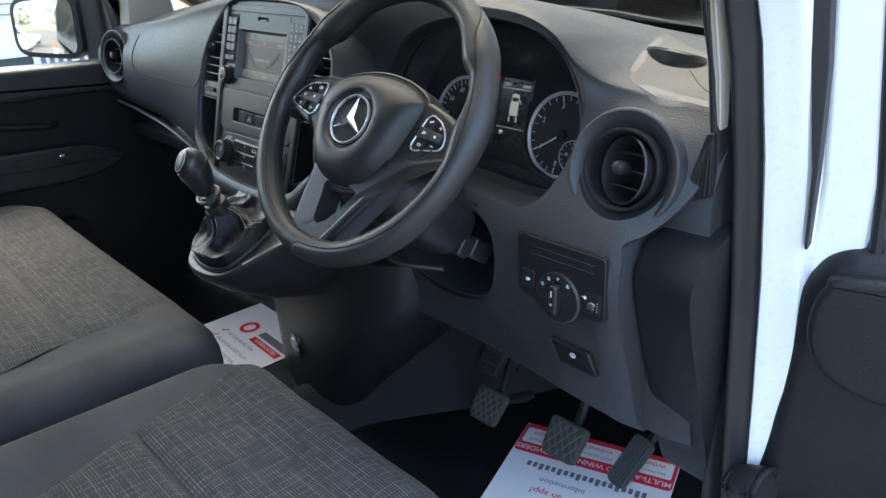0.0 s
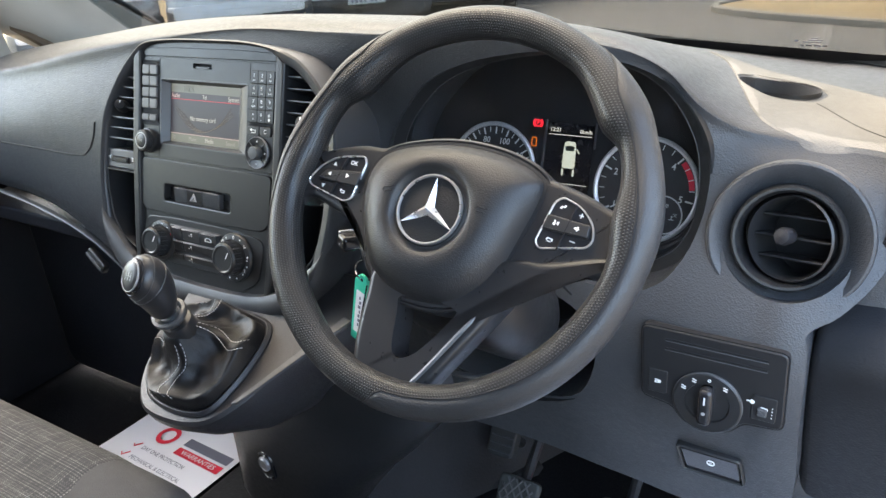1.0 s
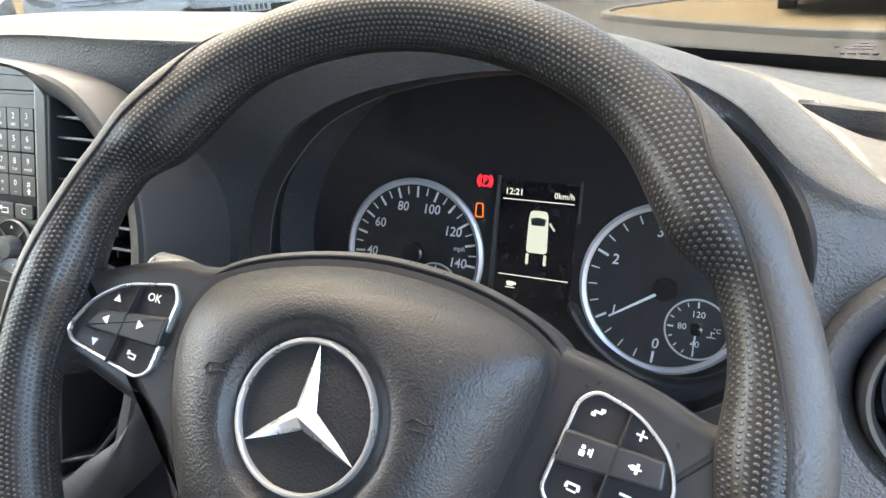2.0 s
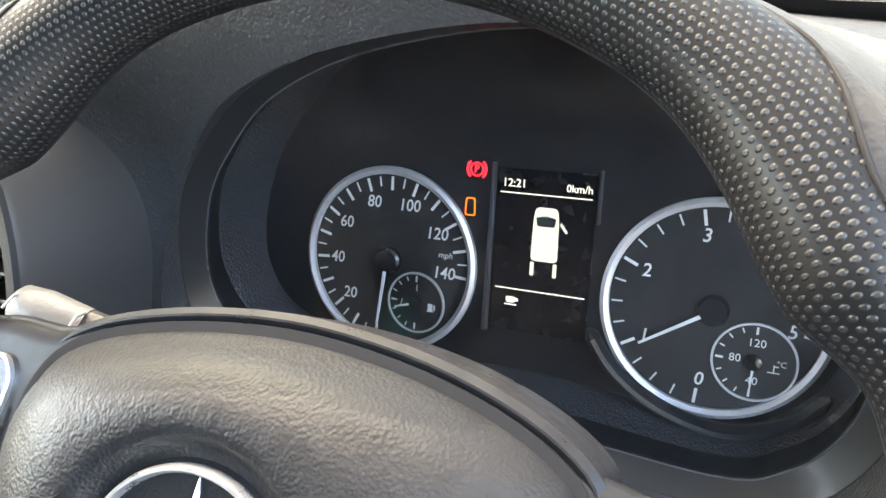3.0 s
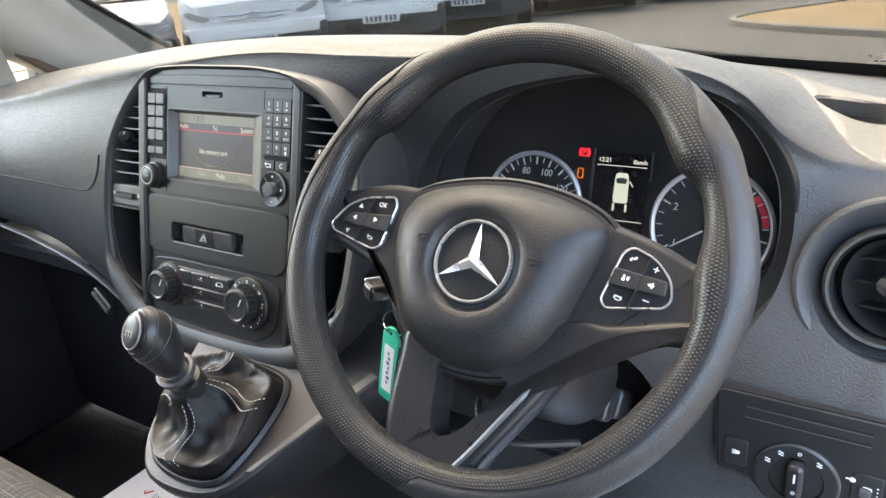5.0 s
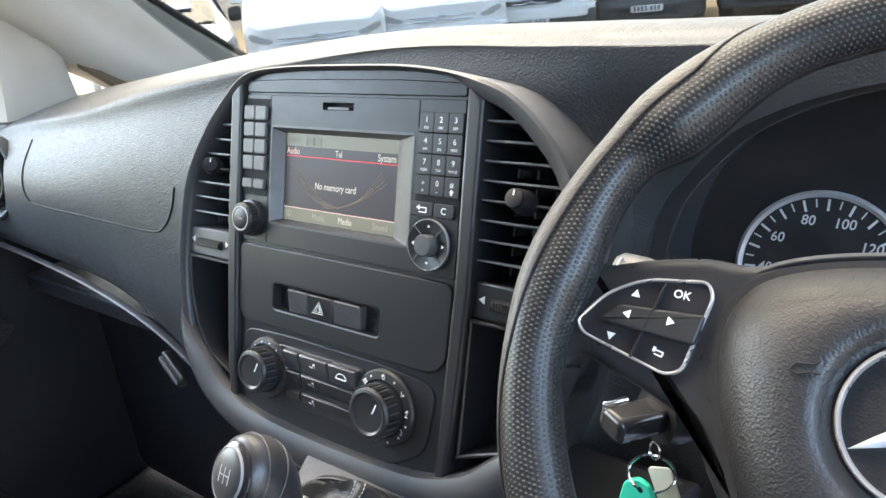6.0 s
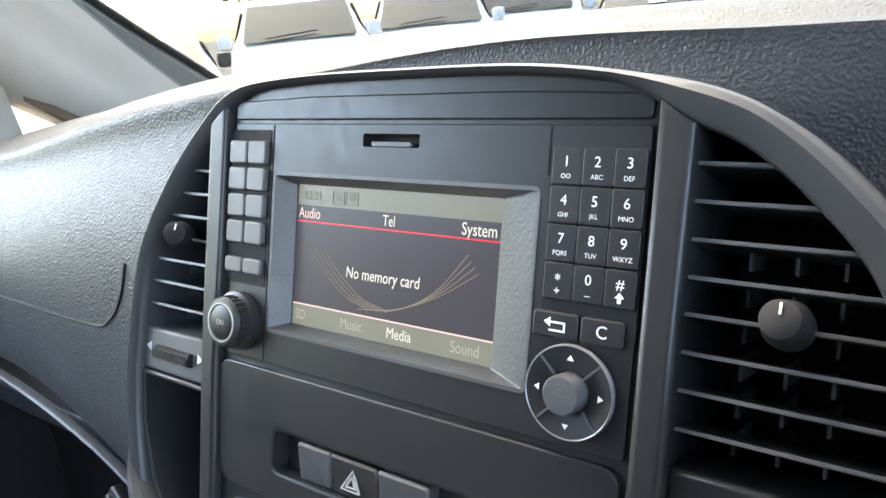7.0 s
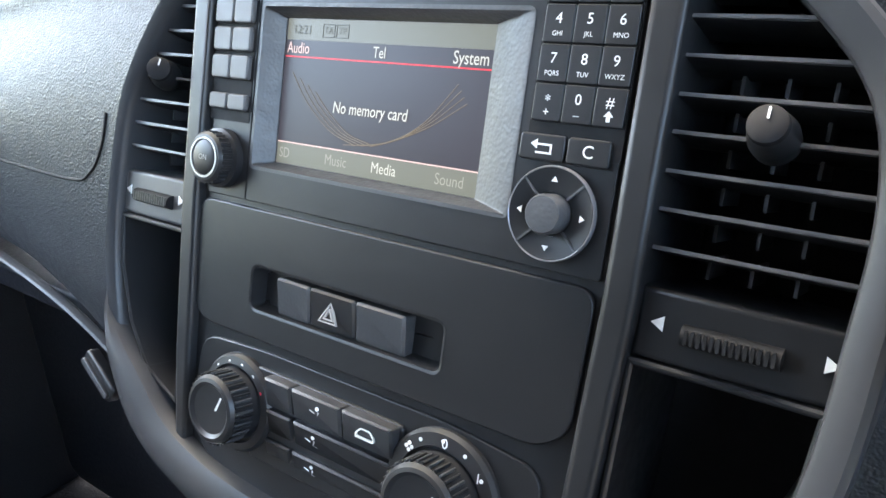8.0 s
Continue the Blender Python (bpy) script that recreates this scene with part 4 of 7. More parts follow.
kp("panel", prism(rounded([(-0.115, -0.108), (-0.118, -0.150), (-0.108, -0.180), (-0.02, -0.192), (0.07, -0.186), (0.106, -0.165), (0.112, -0.110), (0.06, -0.1045), (-0.06, -0.1045)], 0.014), -0.02, 0.0016, ST, 0.001), FACE)
BANDO = rounded([(-0.066, -0.1135), (-0.066, -0.1660), (0.038, -0.1660), (0.038, -0.1135)], 0.004)
kp("button_frame", prism(BANDO, 0.0, 0.0035, ST, 0.001), BLACK)
for r, (v, h, n) in enumerate(((-0.1228, 0.0170, 0.0095), (-0.1405, 0.0150, 0.0062), (-0.1570, 0.0140, 0.0050))):
    for c, (u0, u1) in enumerate(((-0.052, -0.032), (-0.0315, 0.0030), (0.0035, 0.0360))):
        if r and c == 1:
            u0, u1 = -0.0315, 0.0360
        if r and c == 2:
            continue
        o = rrect(u1 - u0, h, 0.0012, (u0 + u1) / 2, v)
        rings = [[(x, y, 0.002) for x, y in o], [(x, y, n - (0.0 if y > v else 0.0035)) for x, y in inset(o, 0.0003)], [(x, y, n + 0.001 - (0.0 if y > v else 0.0035)) for x, y in inset(o, 0.0016)]]
        b = kp("heater_button", loops(rings, ST), TRIMBUTTON if r == 0 else BLACK, climate, "sloping black push button")
        if c == 1 or (r == 0 and c == 2):
            uu = (u0 + u1) / 2 if r == 0 else -0.018
            if r == 0 and c == 2:
                kp("car_symbol", joined(band(rounded([(uu - 0.006, v - 0.0025), (uu + 0.006, v - 0.0025), (uu + 0.006, v), (uu + 0.003, v + 0.003), (uu - 0.003, v + 0.003), (uu - 0.006, v)], 0.001), rounded([(uu - 0.0052, v - 0.0018), (uu + 0.0052, v - 0.0018), (uu + 0.0052, v - 0.0003), (uu + 0.0026, v + 0.0022), (uu - 0.0026, v + 0.0022), (uu - 0.0052, v - 0.0003)], 0.001), n - 0.003, n + 0.0002, ST)), PRINT, b)
            else:
                kp("air_symbol", joined(prism(circle(0.0011, 10, uu + 0.002, v + 0.0028), n - 0.002, n + 0.0005, ST), tube([(uu + 0.0025, v + 0.001, n - 0.0005), (uu + 0.0012, v - 0.002, n - 0.0018), (uu + 0.0045, v - 0.0025, n - 0.002)], 0.0005, 5, ST), tube([(uu - 0.004, v + 0.0005, n - 0.0008), (uu - 0.0005, v - 0.0005, n - 0.001)], 0.0004, 5, ST)), PRINT, b)


def heater_knob(u, v, r, collar, marks):
    m = ST @ Matrix.Translation((u, v, 0))
    k = kp("rotary_knob", lathe([(collar, 0.0), (collar, 0.004), (collar - 0.0015, 0.0062), (r + 0.003, 0.0070), (r + 0.002, 0.0052), (r + 0.001, 0.0052), (r, 0.010), (r - 0.0005, 0.0215), (r - 0.002, 0.0235), (r - 0.004, 0.0240), (r - 0.006, 0.0225), (0.001, 0.0220)], m, 56), BLACK, climate, "black rotary heater knob")
    for i in range(40):
        a = 2 * math.pi * i / 40
        kp("rib", prism(rrect(0.0011, 0.0013, 0.0003, (r + 0.0002) * math.cos(a), (r + 0.0002) * math.sin(a)), 0.010, 0.0213, m), TRIM if i % 2 else BLACK, k)
    kp("pointer", prism(rrect(0.0010, 0.009, 0.0003, 0.0035, 0.007), 0.022, 0.0230, m @ Matrix.Rotation(radians(-25), 4, "Z")), PRINT, k)
    for i in range(marks):
        a = radians(118 - 216 * i / (marks - 1)) if marks > 6 else radians(130 - 100 * i / (marks - 1))
        kp("mark", prism(circle(0.0010, 10, (collar - 0.0045) * math.cos(a), (collar - 0.0045) * math.sin(a)), 0.006, 0.0068, m), PRINT if (marks > 6 or i < marks - 1) else REDINK, k)
    return k


heater_knob(-0.0775, -0.1385, 0.0195, 0.0280, 5)
fan = heater_knob(0.0630, -0.1385, 0.0210, 0.0315, 9)
for w, a in (("0", 88), ("1", 40), ("2", 4), ("3", -32)):
    under(text("digit", w, 0.0068, 0.0630 + 0.0262 * math.cos(radians(a)), -0.1385 + 0.0262 * math.sin(radians(a)), 0.0070, ST, PRINT, None), fan)
kp("fan_symbol", joined(*[prism(circle(0.0010, 8, 0.0630 - 0.0185 + 0.0016 * math.cos(k * math.pi / 2), -0.1385 + 0.0185 + 0.0016 * math.sin(k * math.pi / 2)), 0.006, 0.0071, ST) for k in range(4)]), PRINT, fan)

# ---- instruments ----
cluster = thing("instrument_cluster", "dark instrument cluster with two round white-on-black gauges", "instrument cluster", at=CL.translation)


def cp(name, bm, material, parent=cluster, label=""):
    return under(part(name, bm, material, None, label), parent)


def ct(name, words, size, u, v, n, material, parent=cluster, **k):
    return under(text(name, words, size, u, v, n, CL, material, None, **k), parent)


tub = []
for src, y0, slope in ((inset(LIP, -0.003), 0.2175, 0.06), (inset(LIP, -0.0005), 0.2115, 0.06), (inset(LIP, 0.0015), 0.2120, 0.06), (OPENING, 0.2265, 0.06), (inset(OPENING, -0.002), 0.2300, 0.06), (inset(OPENING, -0.002), 0.2885, 0.29)):
    tub.append([(x, y0 + slope * (z - 1.21), z) for x, z in src])
cp("housing", loops(tub, None, False, False), WELL, cluster, "black tub round the gauges")
cp("face", prism([(x - 0.4345, (z - 1.21) / 0.96) for x, z in inset(OPENING, -0.004)], -0.006, -0.0002, CL), MATT, cluster, "matt black dial face")
cp("lens_edge", tube([(x, 0.2262 + 0.06 * (z - 1.21), z) for x, z in inset(OPENING, -0.0004)], 0.0007, 5, None, True), TRIM, cluster, "thin bright lens edge")
lens = cp("lens", loops([[(x, 0.2300 + 0.06 * (z - 1.21), z) for x, z in inset(OPENING, 0.0002)], [(x, 0.2285 + 0.06 * (z - 1.21), z) for x, z in inset(OPENING, 0.0002)]]), LENS, cluster, "clear lens")
lens.visible_shadow = False
LEDGE = [(p.x, p.y) for p in crom([(0.475, 1.176), (0.490, 1.152), (0.515, 1.133), (0.548, 1.125), (0.578, 1.136), (0.596, 1.158)], 6, False)]
cp("dial_ledge", tube([(x, 0.255, z + 0.004) for x, z in LEDGE], [0.002] + [0.0055] * (len(LEDGE) - 2) + [0.002], 10, None, False, 0.7), WELL, cluster, "black ledge under the rev counter")


def gauge(u, v, r, a0, a1, steps, major, words, needle, ring, wr):
    g = cp("gauge", prism(circle(r, 64, u, v), 0.0, 0.0006, CL), plain("gauge_face", (0.012, 0.012, 0.013), 0.7), cluster, "round black gauge")
    m = CL @ Matrix.Translation((u, v, 0))
    cp("ring", lathe([(r + 0.0050, 0.0), (r + 0.0048, 0.003), (r + 0.0025, 0.0045), (r, 0.003), (r - 0.0002, 0.0)], m, 72, False), ring, g, "brushed silver ring")
    for i in range(steps + 1):
        a = radians(a0 + (a1 - a0) * i / steps)
        big = i % major == 0
        ln, wd = (0.0085, 0.0017) if big else (0.0062, 0.0009)
        cp("tick", prism(rrect(ln, wd, 0.0002, r - 0.0015 - ln / 2, 0), 0.0006, 0.0009, m @ Matrix.Rotation(a, 4, "Z")), PRINT, g)
    for w, f in words:
        a = radians(a0 + (a1 - a0) * f)
        ct("number", w, 0.0105, u + (r - wr) * math.cos(a), v + (r - wr) * math.sin(a), 0.0006, PRINT, g, slant=0.12, squeeze=0.95, bold=0.01)
    cp("needle_hub", lathe([(0.0085, 0.001), (0.0085, 0.004), (0.007, 0.0055), (0.001, 0.0058)], m @ Matrix.Translation((0.0, 0.0, 0)), 28), GLOSSY, g, "dark needle hub")
    nd = radians(needle)
    cp("needle", prism([(-0.002, -0.0011), (r - 0.012, -0.0006), (r - 0.012, 0.0006), (-0.002, 0.0011)], 0.0045, 0.0055, m @ Matrix.Rotation(nd, 4, "Z")), PRINT, g, "white needle")
    return g


SPU, SPV = 0.341 - 0.4345, (1.189 - 1.21) / 0.96
TAU, TAV = 0.536 - 0.4345, (1.187 - 1.21) / 0.96
speed = gauge(SPU, SPV, 0.0545, 260, -6, 28, 2, [(str(20 * k), k / 7) for k in range(1, 8)], 262, SILVER, 0.0165)
ct("small_word", "mph", 0.0055, SPU + 0.0385, SPV + 0.0075, 0.0006, PRINT, speed, slant=0.12)
rev = gauge(TAU, TAV, 0.0555, 265, -9, 20, 4, [(str(k), k / 5) for k in range(0, 6)], 213, SILVER, 0.0155)
cp("red_zone", prism([(0.0480 * math.cos(radians(a)), 0.0480 * math.sin(radians(a))) for a in range(6, 43, 4)] + [(0.0540 * math.cos(radians(a)), 0.0540 * math.sin(radians(a))) for a in range(42, 5, -4)], 0.0006, 0.0008, CL @ Matrix.Translation((TAU, TAV, 0))), REDINK, rev)


def small_gauge(parent, u, v, r, words, needle):
    g = cp("sub_dial", prism(circle(r, 40, u, v), 0.0006, 0.0016, CL), plain("sub_dial_face", (0.01, 0.01, 0.011), 0.6), parent, "small round sub-dial")
    m = CL @ Matrix.Translation((u, v, 0))
    cp("ring", lathe([(r + 0.0012, 0.001), (r + 0.0010, 0.0026), (r, 0.0026), (r - 0.0002, 0.001)], m, 48, False), SILVER, g)
    for i in range(9):
        a = radians(268 - 178 * i / 8)
        ln = 0.004 if i % 4 == 0 else 0.0028
        cp("tick", prism(rrect(ln, 0.0012 if i % 4 == 0 else 0.0007, 0.0002, r - 0.0012 - ln / 2, 0), 0.0016, 0.0019, m @ Matrix.Rotation(a, 4, "Z")), PRINT, g)
    for w, du, dv in words:
        ct("number", w, 0.0062, u + du, v + dv, 0.0016, PRINT, g)
    cp("needle", prism([(-0.001, -0.0007), (r - 0.004, -0.0004), (r - 0.004, 0.0004), (-0.001, 0.0007)], 0.003, 0.0036, m @ Matrix.Rotation(radians(needle), 4, "Z")), PRINT, g)
    cp("hub", lathe([(0.0042, 0.0016), (0.0042, 0.0036), (0.001, 0.0042)], m, 20), GLOSSY, g)
    return g


fuel = small_gauge(speed, 0.361 - 0.4345, (1.165 - 1.21) / 0.96, 0.0185, [("1", 0.0005, 0.0095), ("/", -0.010, -0.001)], 196)
cp("fuel_symbol", joined(prism(rrect(0.0032, 0.0045, 0.0004, 0.361 - 0.4345 + 0.010, -0.0485), 0.0016, 0.0019, CL), prism(rrect(0.0045, 0.0007, 0.0002, 0.361 - 0.4345 + 0.010, -0.0510), 0.0016, 0.0019, CL), prism(rrect(0.0008, 0.0035, 0.0002, 0.361 - 0.4345 + 0.0128, -0.0485), 0.0016, 0.0019, CL)), PRINT, fuel)
temp = small_gauge(rev, 0.559 - 0.4345, (1.163 - 1.21) / 0.96, 0.0205, [("120", 0.0005, 0.0105), ("80", -0.0095, 0.001), ("40", 0.0000, -0.0105)], 268)
ct("small_word", "\u00b0C", 0.0045, 0.559 - 0.4345 + 0.0135, -0.0480, 0.0016, PRINT, temp)
cp("water_symbol", joined(prism(rrect(0.006, 0.0006, 0.0002, 0.1345, -0.0530), 0.0016, 0.0019, CL), prism(rrect(0.0007, 0.004, 0.0002, 0.1345, -0.0508), 0.0016, 0.0019, CL), prism(rrect(0.0025, 0.0006, 0.0002, 0.1355, -0.0495), 0.0016, 0.0019, CL)), PRINT, temp)

display = cp("display", prism(rounded([(-0.0235, 0.0425), (-0.0235, -0.054), (0.0345, -0.054), (0.0345, 0.0425)], 0.001), 0.0, 0.0015, CL), plain("display_black", (0.006, 0.006, 0.008), 0.25), cluster, "black trip computer display")
cp("side_strip", prism([(-0.0265, 0.045), (-0.0245, 0.045), (-0.0255, -0.056), (-0.0285, -0.056)], 0.0, 0.004, CL, 0.0005), TRIM, display)
cp("side_strip", prism([(0.0360, 0.045), (0.0375, 0.045), (0.0375, 0.015), (0.0360, 0.015)], 0.0, 0.003, CL, 0.0004), TRIM, display)
DLIT = glow("display_white", (0.82, 0.86, 0.84), 0.055)
DPALE = glow("display_pale", (0.66, 0.74, 0.68), 0.045)
ct("display_word", "12:21", 0.0066, -0.0205, 0.0340, 0.0015, DLIT, display, align="LEFT", bold=0.01)
ct("display_word", "0km/h", 0.0060, 0.0325, 0.0335, 0.0015, DLIT, display, align="RIGHT", bold=0.01)
for v in (0.0285, -0.0285):
    cp("rule", prism(rrect(0.054, 0.0006, 0.0002, 0.0055, v), 0.0015, 0.0018, CL), DLIT, display)
van_icon = rounded([(0.0005, 0.0215), (0.0135, 0.0215), (0.0145, 0.0135), (0.0150, -0.0100), (-0.0010, -0.0100), (-0.0005, 0.0135)], 0.003)
icon = cp("van_symbol", prism(van_icon, 0.0015, 0.0018, CL), DPALE, display, "pale van seen from above")
cp("windscreen_symbol", prism(rounded([(0.001, 0.0155), (0.007, 0.0168), (0.013, 0.0155), (0.012, 0.0105), (0.002, 0.0105)], 0.001), 0.0018, 0.0020, CL), plain("symbol_dark", (0.02, 0.03, 0.03), 0.5), icon)
for s in (-1, 1):
    cp("door_symbol", prism(rrect(0.0022, 0.008, 0.0004, 0.007 + s * 0.0068, -0.0148), 0.0015, 0.0018, CL), DPALE, icon)
cp("door_symbol", prism([(0.0150, 0.0125), (0.0160, 0.0135), (0.0200, 0.0085), (0.0190, 0.0075)], 0.0015, 0.0018, CL), DPALE, icon)
cp("cup_symbol", joined(prism(rounded([(-0.0145, -0.0335), (-0.0085, -0.0335), (-0.0090, -0.0370), (-0.0140, -0.0370)], 0.001), 0.0015, 0.0018, CL), prism(rrect(0.0075, 0.0006, 0.0002, -0.0115, -0.0382), 0.0015, 0.0018, CL), prism(rrect(0.002, 0.002, 0.0008, -0.0078, -0.0350), 0.0015, 0.0018, CL)), DLIT, display)
RED = glow("warning_red", (1.0, 0.03, 0.06), 0.09)
AMBER = glow("warning_amber", (1.0, 0.22, 0.03), 0.06)
pl = cp("brake_lamp", band(circle(0.0043, 24, -0.0375, 0.0400), circle(0.0034, 24, -0.0375, 0.0400), 0.0, 0.0003, CL), RED, cluster, "lit red parking brake lamp")
ct("lamp_letter", "P", 0.0062, -0.0375, 0.0400, 0.0, RED, pl, bold=0.02)
for s in (-1, 1):
    cp("lamp_arc", prism([(-0.0375 + s * (0.0052 if k < 5 else 0.0066) * math.cos(a), 0.0400 + (0.0052 if k < 5 else 0.0066) * math.sin(a)) for k, a in enumerate([radians(t) for t in (-50, -25, 0, 25, 50, 50, 25, 0, -25, -50)])], 0.0, 0.0003, CL), RED, pl)
cp("door_lamp", band(rounded([(-0.0435, 0.0230), (-0.0375, 0.0230), (-0.0370, 0.0120), (-0.0440, 0.0120)], 0.0015), rounded([(-0.0427, 0.0222), (-0.0383, 0.0222), (-0.0378, 0.0128), (-0.0432, 0.0128)], 0.0012), 0.0, 0.0003, CL), AMBER, cluster, "lit amber door lamp")

# ---- steering column ----
column = thing("steering_column", "charcoal steering column shroud behind the wheel", "steering column", at=WH.translation)


def colp(name, bm, material, parent=column, label=""):
    return under(part(name, bm, material, None, label), parent)


rings = []
for n, w, h, dv in ((-0.036, 0.056, 0.036, -0.055), (-0.050, 0.066, 0.042, -0.062), (-0.10, 0.076, 0.046, -0.068), (-0.17, 0.076, 0.048, -0.070), (-0.20, 0.068, 0.044, -0.070)):
    rings.append([(x, y + dv, n) for x, y in rrect(2 * w, 2 * h, 0.045, 0, 0, 8)])
colp("shroud", loops(rings, WH), LEGBLACK, column, "charcoal plastic shroud")
colp("shroud_joint", tube([(0.081, -0.02, -0.06), (0.082, -0.03, -0.12), (0.081, -0.034, -0.17)], 0.0012, 6, WH), MATT)
colp("column_tube", lathe([(0.024, -0.36), (0.024, -0.18)], WH @ Matrix.Translation((0.01, -0.03, 0)), 24), BLACK)
colp("bracket", joined(prism(rrect(0.11, 0.03, 0.006, 0.02, -0.085), -0.25, -0.21, WH, 0.003), prism(rrect(0.03, 0.03, 0.006, 0.055, -0.09), -0.21, -0.19, WH, 0.003)), BLACK, column, "bare metal bracket")
colp("cable", tube(crom([(-0.06, -0.10, -0.20), (-0.045, -0.135, -0.17), (-0.01, -0.15, -0.17), (0.05, -0.13, -0.2)], 6, False), 0.004, 8, WH), BLACK)
stalk = thing("indicator_stalk", "black column stalk with a grey end", "stalk", at=WH @ Vector((-0.09, 0.03, -0.05)))
under(part("arm", tube([(-0.045, 0.022, -0.070), (-0.09, 0.028, -0.064), (-0.128, 0.031, -0.060)], [0.008, 0.009, 0.010], 14, WH, False, 0.6), BLACK), stalk)
under(part("end_cap", tube([(-0.128, 0.031, -0.060), (-0.150, 0.033, -0.059), (-0.163, 0.033, -0.058), (-0.167, 0.033, -0.058)], [0.0103, 0.0112, 0.0110, 0.008], 14, WH, False, 0.62), TRIM, None, "grey switch end"), stalk)
under(part("end_mark", tube([(-0.1275, 0.0395, -0.056), (-0.1275, 0.0375, -0.052), (-0.1275, 0.033, -0.0495)], 0.0006, 6, WH), DIMPRINT), stalk)
under(part("end_mark", tube([(-0.1625, 0.0405, -0.055), (-0.1625, 0.0385, -0.051), (-0.1625, 0.033, -0.0475)], 0.0006, 6, WH), DIMPRINT), stalk)

# ignition key with its ring and tag
key = thing("ignition_key", "black car key in the lock with a metal cap", "key", at=(0.292, 0.072, 1.165))
KF = plane_frame((0.292, 0.072, 1.170), 8, -6, -28)
under(part("lock_barrel", lathe([(0.020, -0.06), (0.020, -0.016), (0.017, -0.010), (0.001, -0.010)], KF, 28), BLACK), key)
under(part("key_body", prism(rrect(0.020, 0.017, 0.005), -0.012, 0.024, KF, 0.004), GLOSSY, None, "gloss black key"), key)
under(part("key_cap", prism(rrect(0.004, 0.015, 0.0018, -0.0115, 0.001), 0.004, 0.021, KF, 0.0015), CHROME, None, "bright metal cap"), key)
keyring = thing("key_ring", "thin steel split ring through the key", "key ring", at=(0.299, 0.070, 1.140))
under(part("loop", tube([(0.299 + 0.0125 * math.cos(a), 0.068 + 0.005 * math.cos(a), 1.136 + 0.0135 * math.sin(a)) for a in [2 * math.pi * k / 28 for k in range(28)]], 0.0010, 6, None, True), CHROME), keyring)
under(part("small_loop", tube([(0.301 + 0.003 * math.cos(a), 0.068, 1.153 + 0.006 * math.sin(a)) for a in [2 * math.pi * k / 16 for k in range(16)]], 0.0008, 6, None, True), CHROME), keyring)
tag = thing("key_tag", "green plastic key tag with a white paper slip", "key tag", at=(0.285, 0.066, 1.085))
TF = plane_frame((0.2835, 0.066, 1.0835), 2, -14, -12)
under(part("fob", prism(rounded([(-0.0115, 0.040), (-0.0115, -0.043), (0.0115, -0.043), (0.0115, 0.040), (0.004, 0.049), (-0.004, 0.049)], 0.003), -0.0016, 0.0016, TF, 0.001), GREEN, None, "bright green tag"), tag)
slip = under(part("slip", prism(rrect(0.0135, 0.058, 0.001, 0, -0.002), 0.0016, 0.0020, TF), PAPER, None, "white paper slip"), tag)
for k in range(7):
    under(part("writing_bar", prism(rrect(0.0022 + 0.001 * (k % 3), 0.0042, 0.0005, 0.001 * (k % 2), 0.018 - 0.0062 * k), 0.0020, 0.0022, TF), GREYINK), tag)
under(part("tag_hole", prism(circle(0.002, 12, 0, 0.043), 0.0014, 0.0018, TF), MATT), tag)
tag2 = thing("paper_tag", "small cream card tag behind the green one", "key tag", at=(0.305, 0.07, 1.118))
under(part("card", prism(rounded([(-0.008, 0.022), (-0.008, -0.020), (0.008, -0.020), (0.008, 0.022)], 0.003), -0.0008, 0.0008, plane_frame((0.3085, 0.073, 1.116), 2, 22, -10), 0.0004), plain("cream_card", (0.62, 0.58, 0.48), 0.7)), tag2)

# ---- steering wheel ----
wheel = thing("steering_wheel", "black three-spoke steering wheel with a dimpled rubber rim", "steering wheel", at=WH.translation)


def sw(name, bm, material, parent=wheel, label="", sharp=32):
    return under(part(name, bm, material, None, label, sharp), parent)


RR, RT = 0.1745, 0.0150


def step(x, lo, hi):
    """0 below lo, 1 above hi, smooth between."""
    f = min(1, max(0, (x - lo) / (hi - lo)))
    return f * f * (3 - 2 * f)


def swelling(a):
    """Thumb rests: towards each spoke the rim grows inwards, breaks off sharply, and spreads again onto the spoke."""
    d = abs(((a - 90 + 180) % 360) - 180)  # degrees from the top
    rest = 0.0088 * (step(d, 26, 52) ** 1.4) * (1 - step(d, 53, 63))
    onto = 0.0070 * math.exp(-((d - 84) / 10) ** 2)
    low = 0.0022 * step(d, 95, 120) * (1 - step(d, 140, 160))
    return rest + onto + low


def rim_bm(a0, a1, n, swell, v0=0.0, v1=360.0, seg=30, grow=0.0, start=None):
    """The rim from a0 to a1 degrees, with UVs in millimetres along and round the tube; start(a) moves its first edge round the tube."""
    bm = bmesh.new()
    uvl = bm.loops.layers.uv.new("UVMap")
    grid = []
    for i in range(n + 1):
        deg = a0 + (a1 - a0) * i / n
        a = radians(deg)
        row = []
        lo = start(deg) if start else v0
        for j in range(seg + 1):
            b = radians(lo + (v1 - lo) * j / seg)
            rt_ = RT + grow + swell(deg % 360) * (0.25 + 0.75 * max(0, math.cos(b)))
            edge = grow * min(1, j / 1.5, (seg - j) / 1.5, i / 1.5, (n - i) / 1.5) - grow
            rt_ += edge * (1.15 if grow else 0)
            r = RR - rt_ * 1.02 * math.cos(b)
            row.append((bm.verts.new(WH @ Vector((r * math.cos(a), r * math.sin(a), rt_ * 1.08 * math.sin(b)))), (RR * a * 1000, (RT * 1000) * b)))
        grid.append(row)
    for i in range(n):
        for j in range(seg):
            q = (grid[i][j], grid[i + 1][j], grid[i + 1][j + 1], grid[i][j + 1])
            f = bm.faces.new([p[0] for p in q])
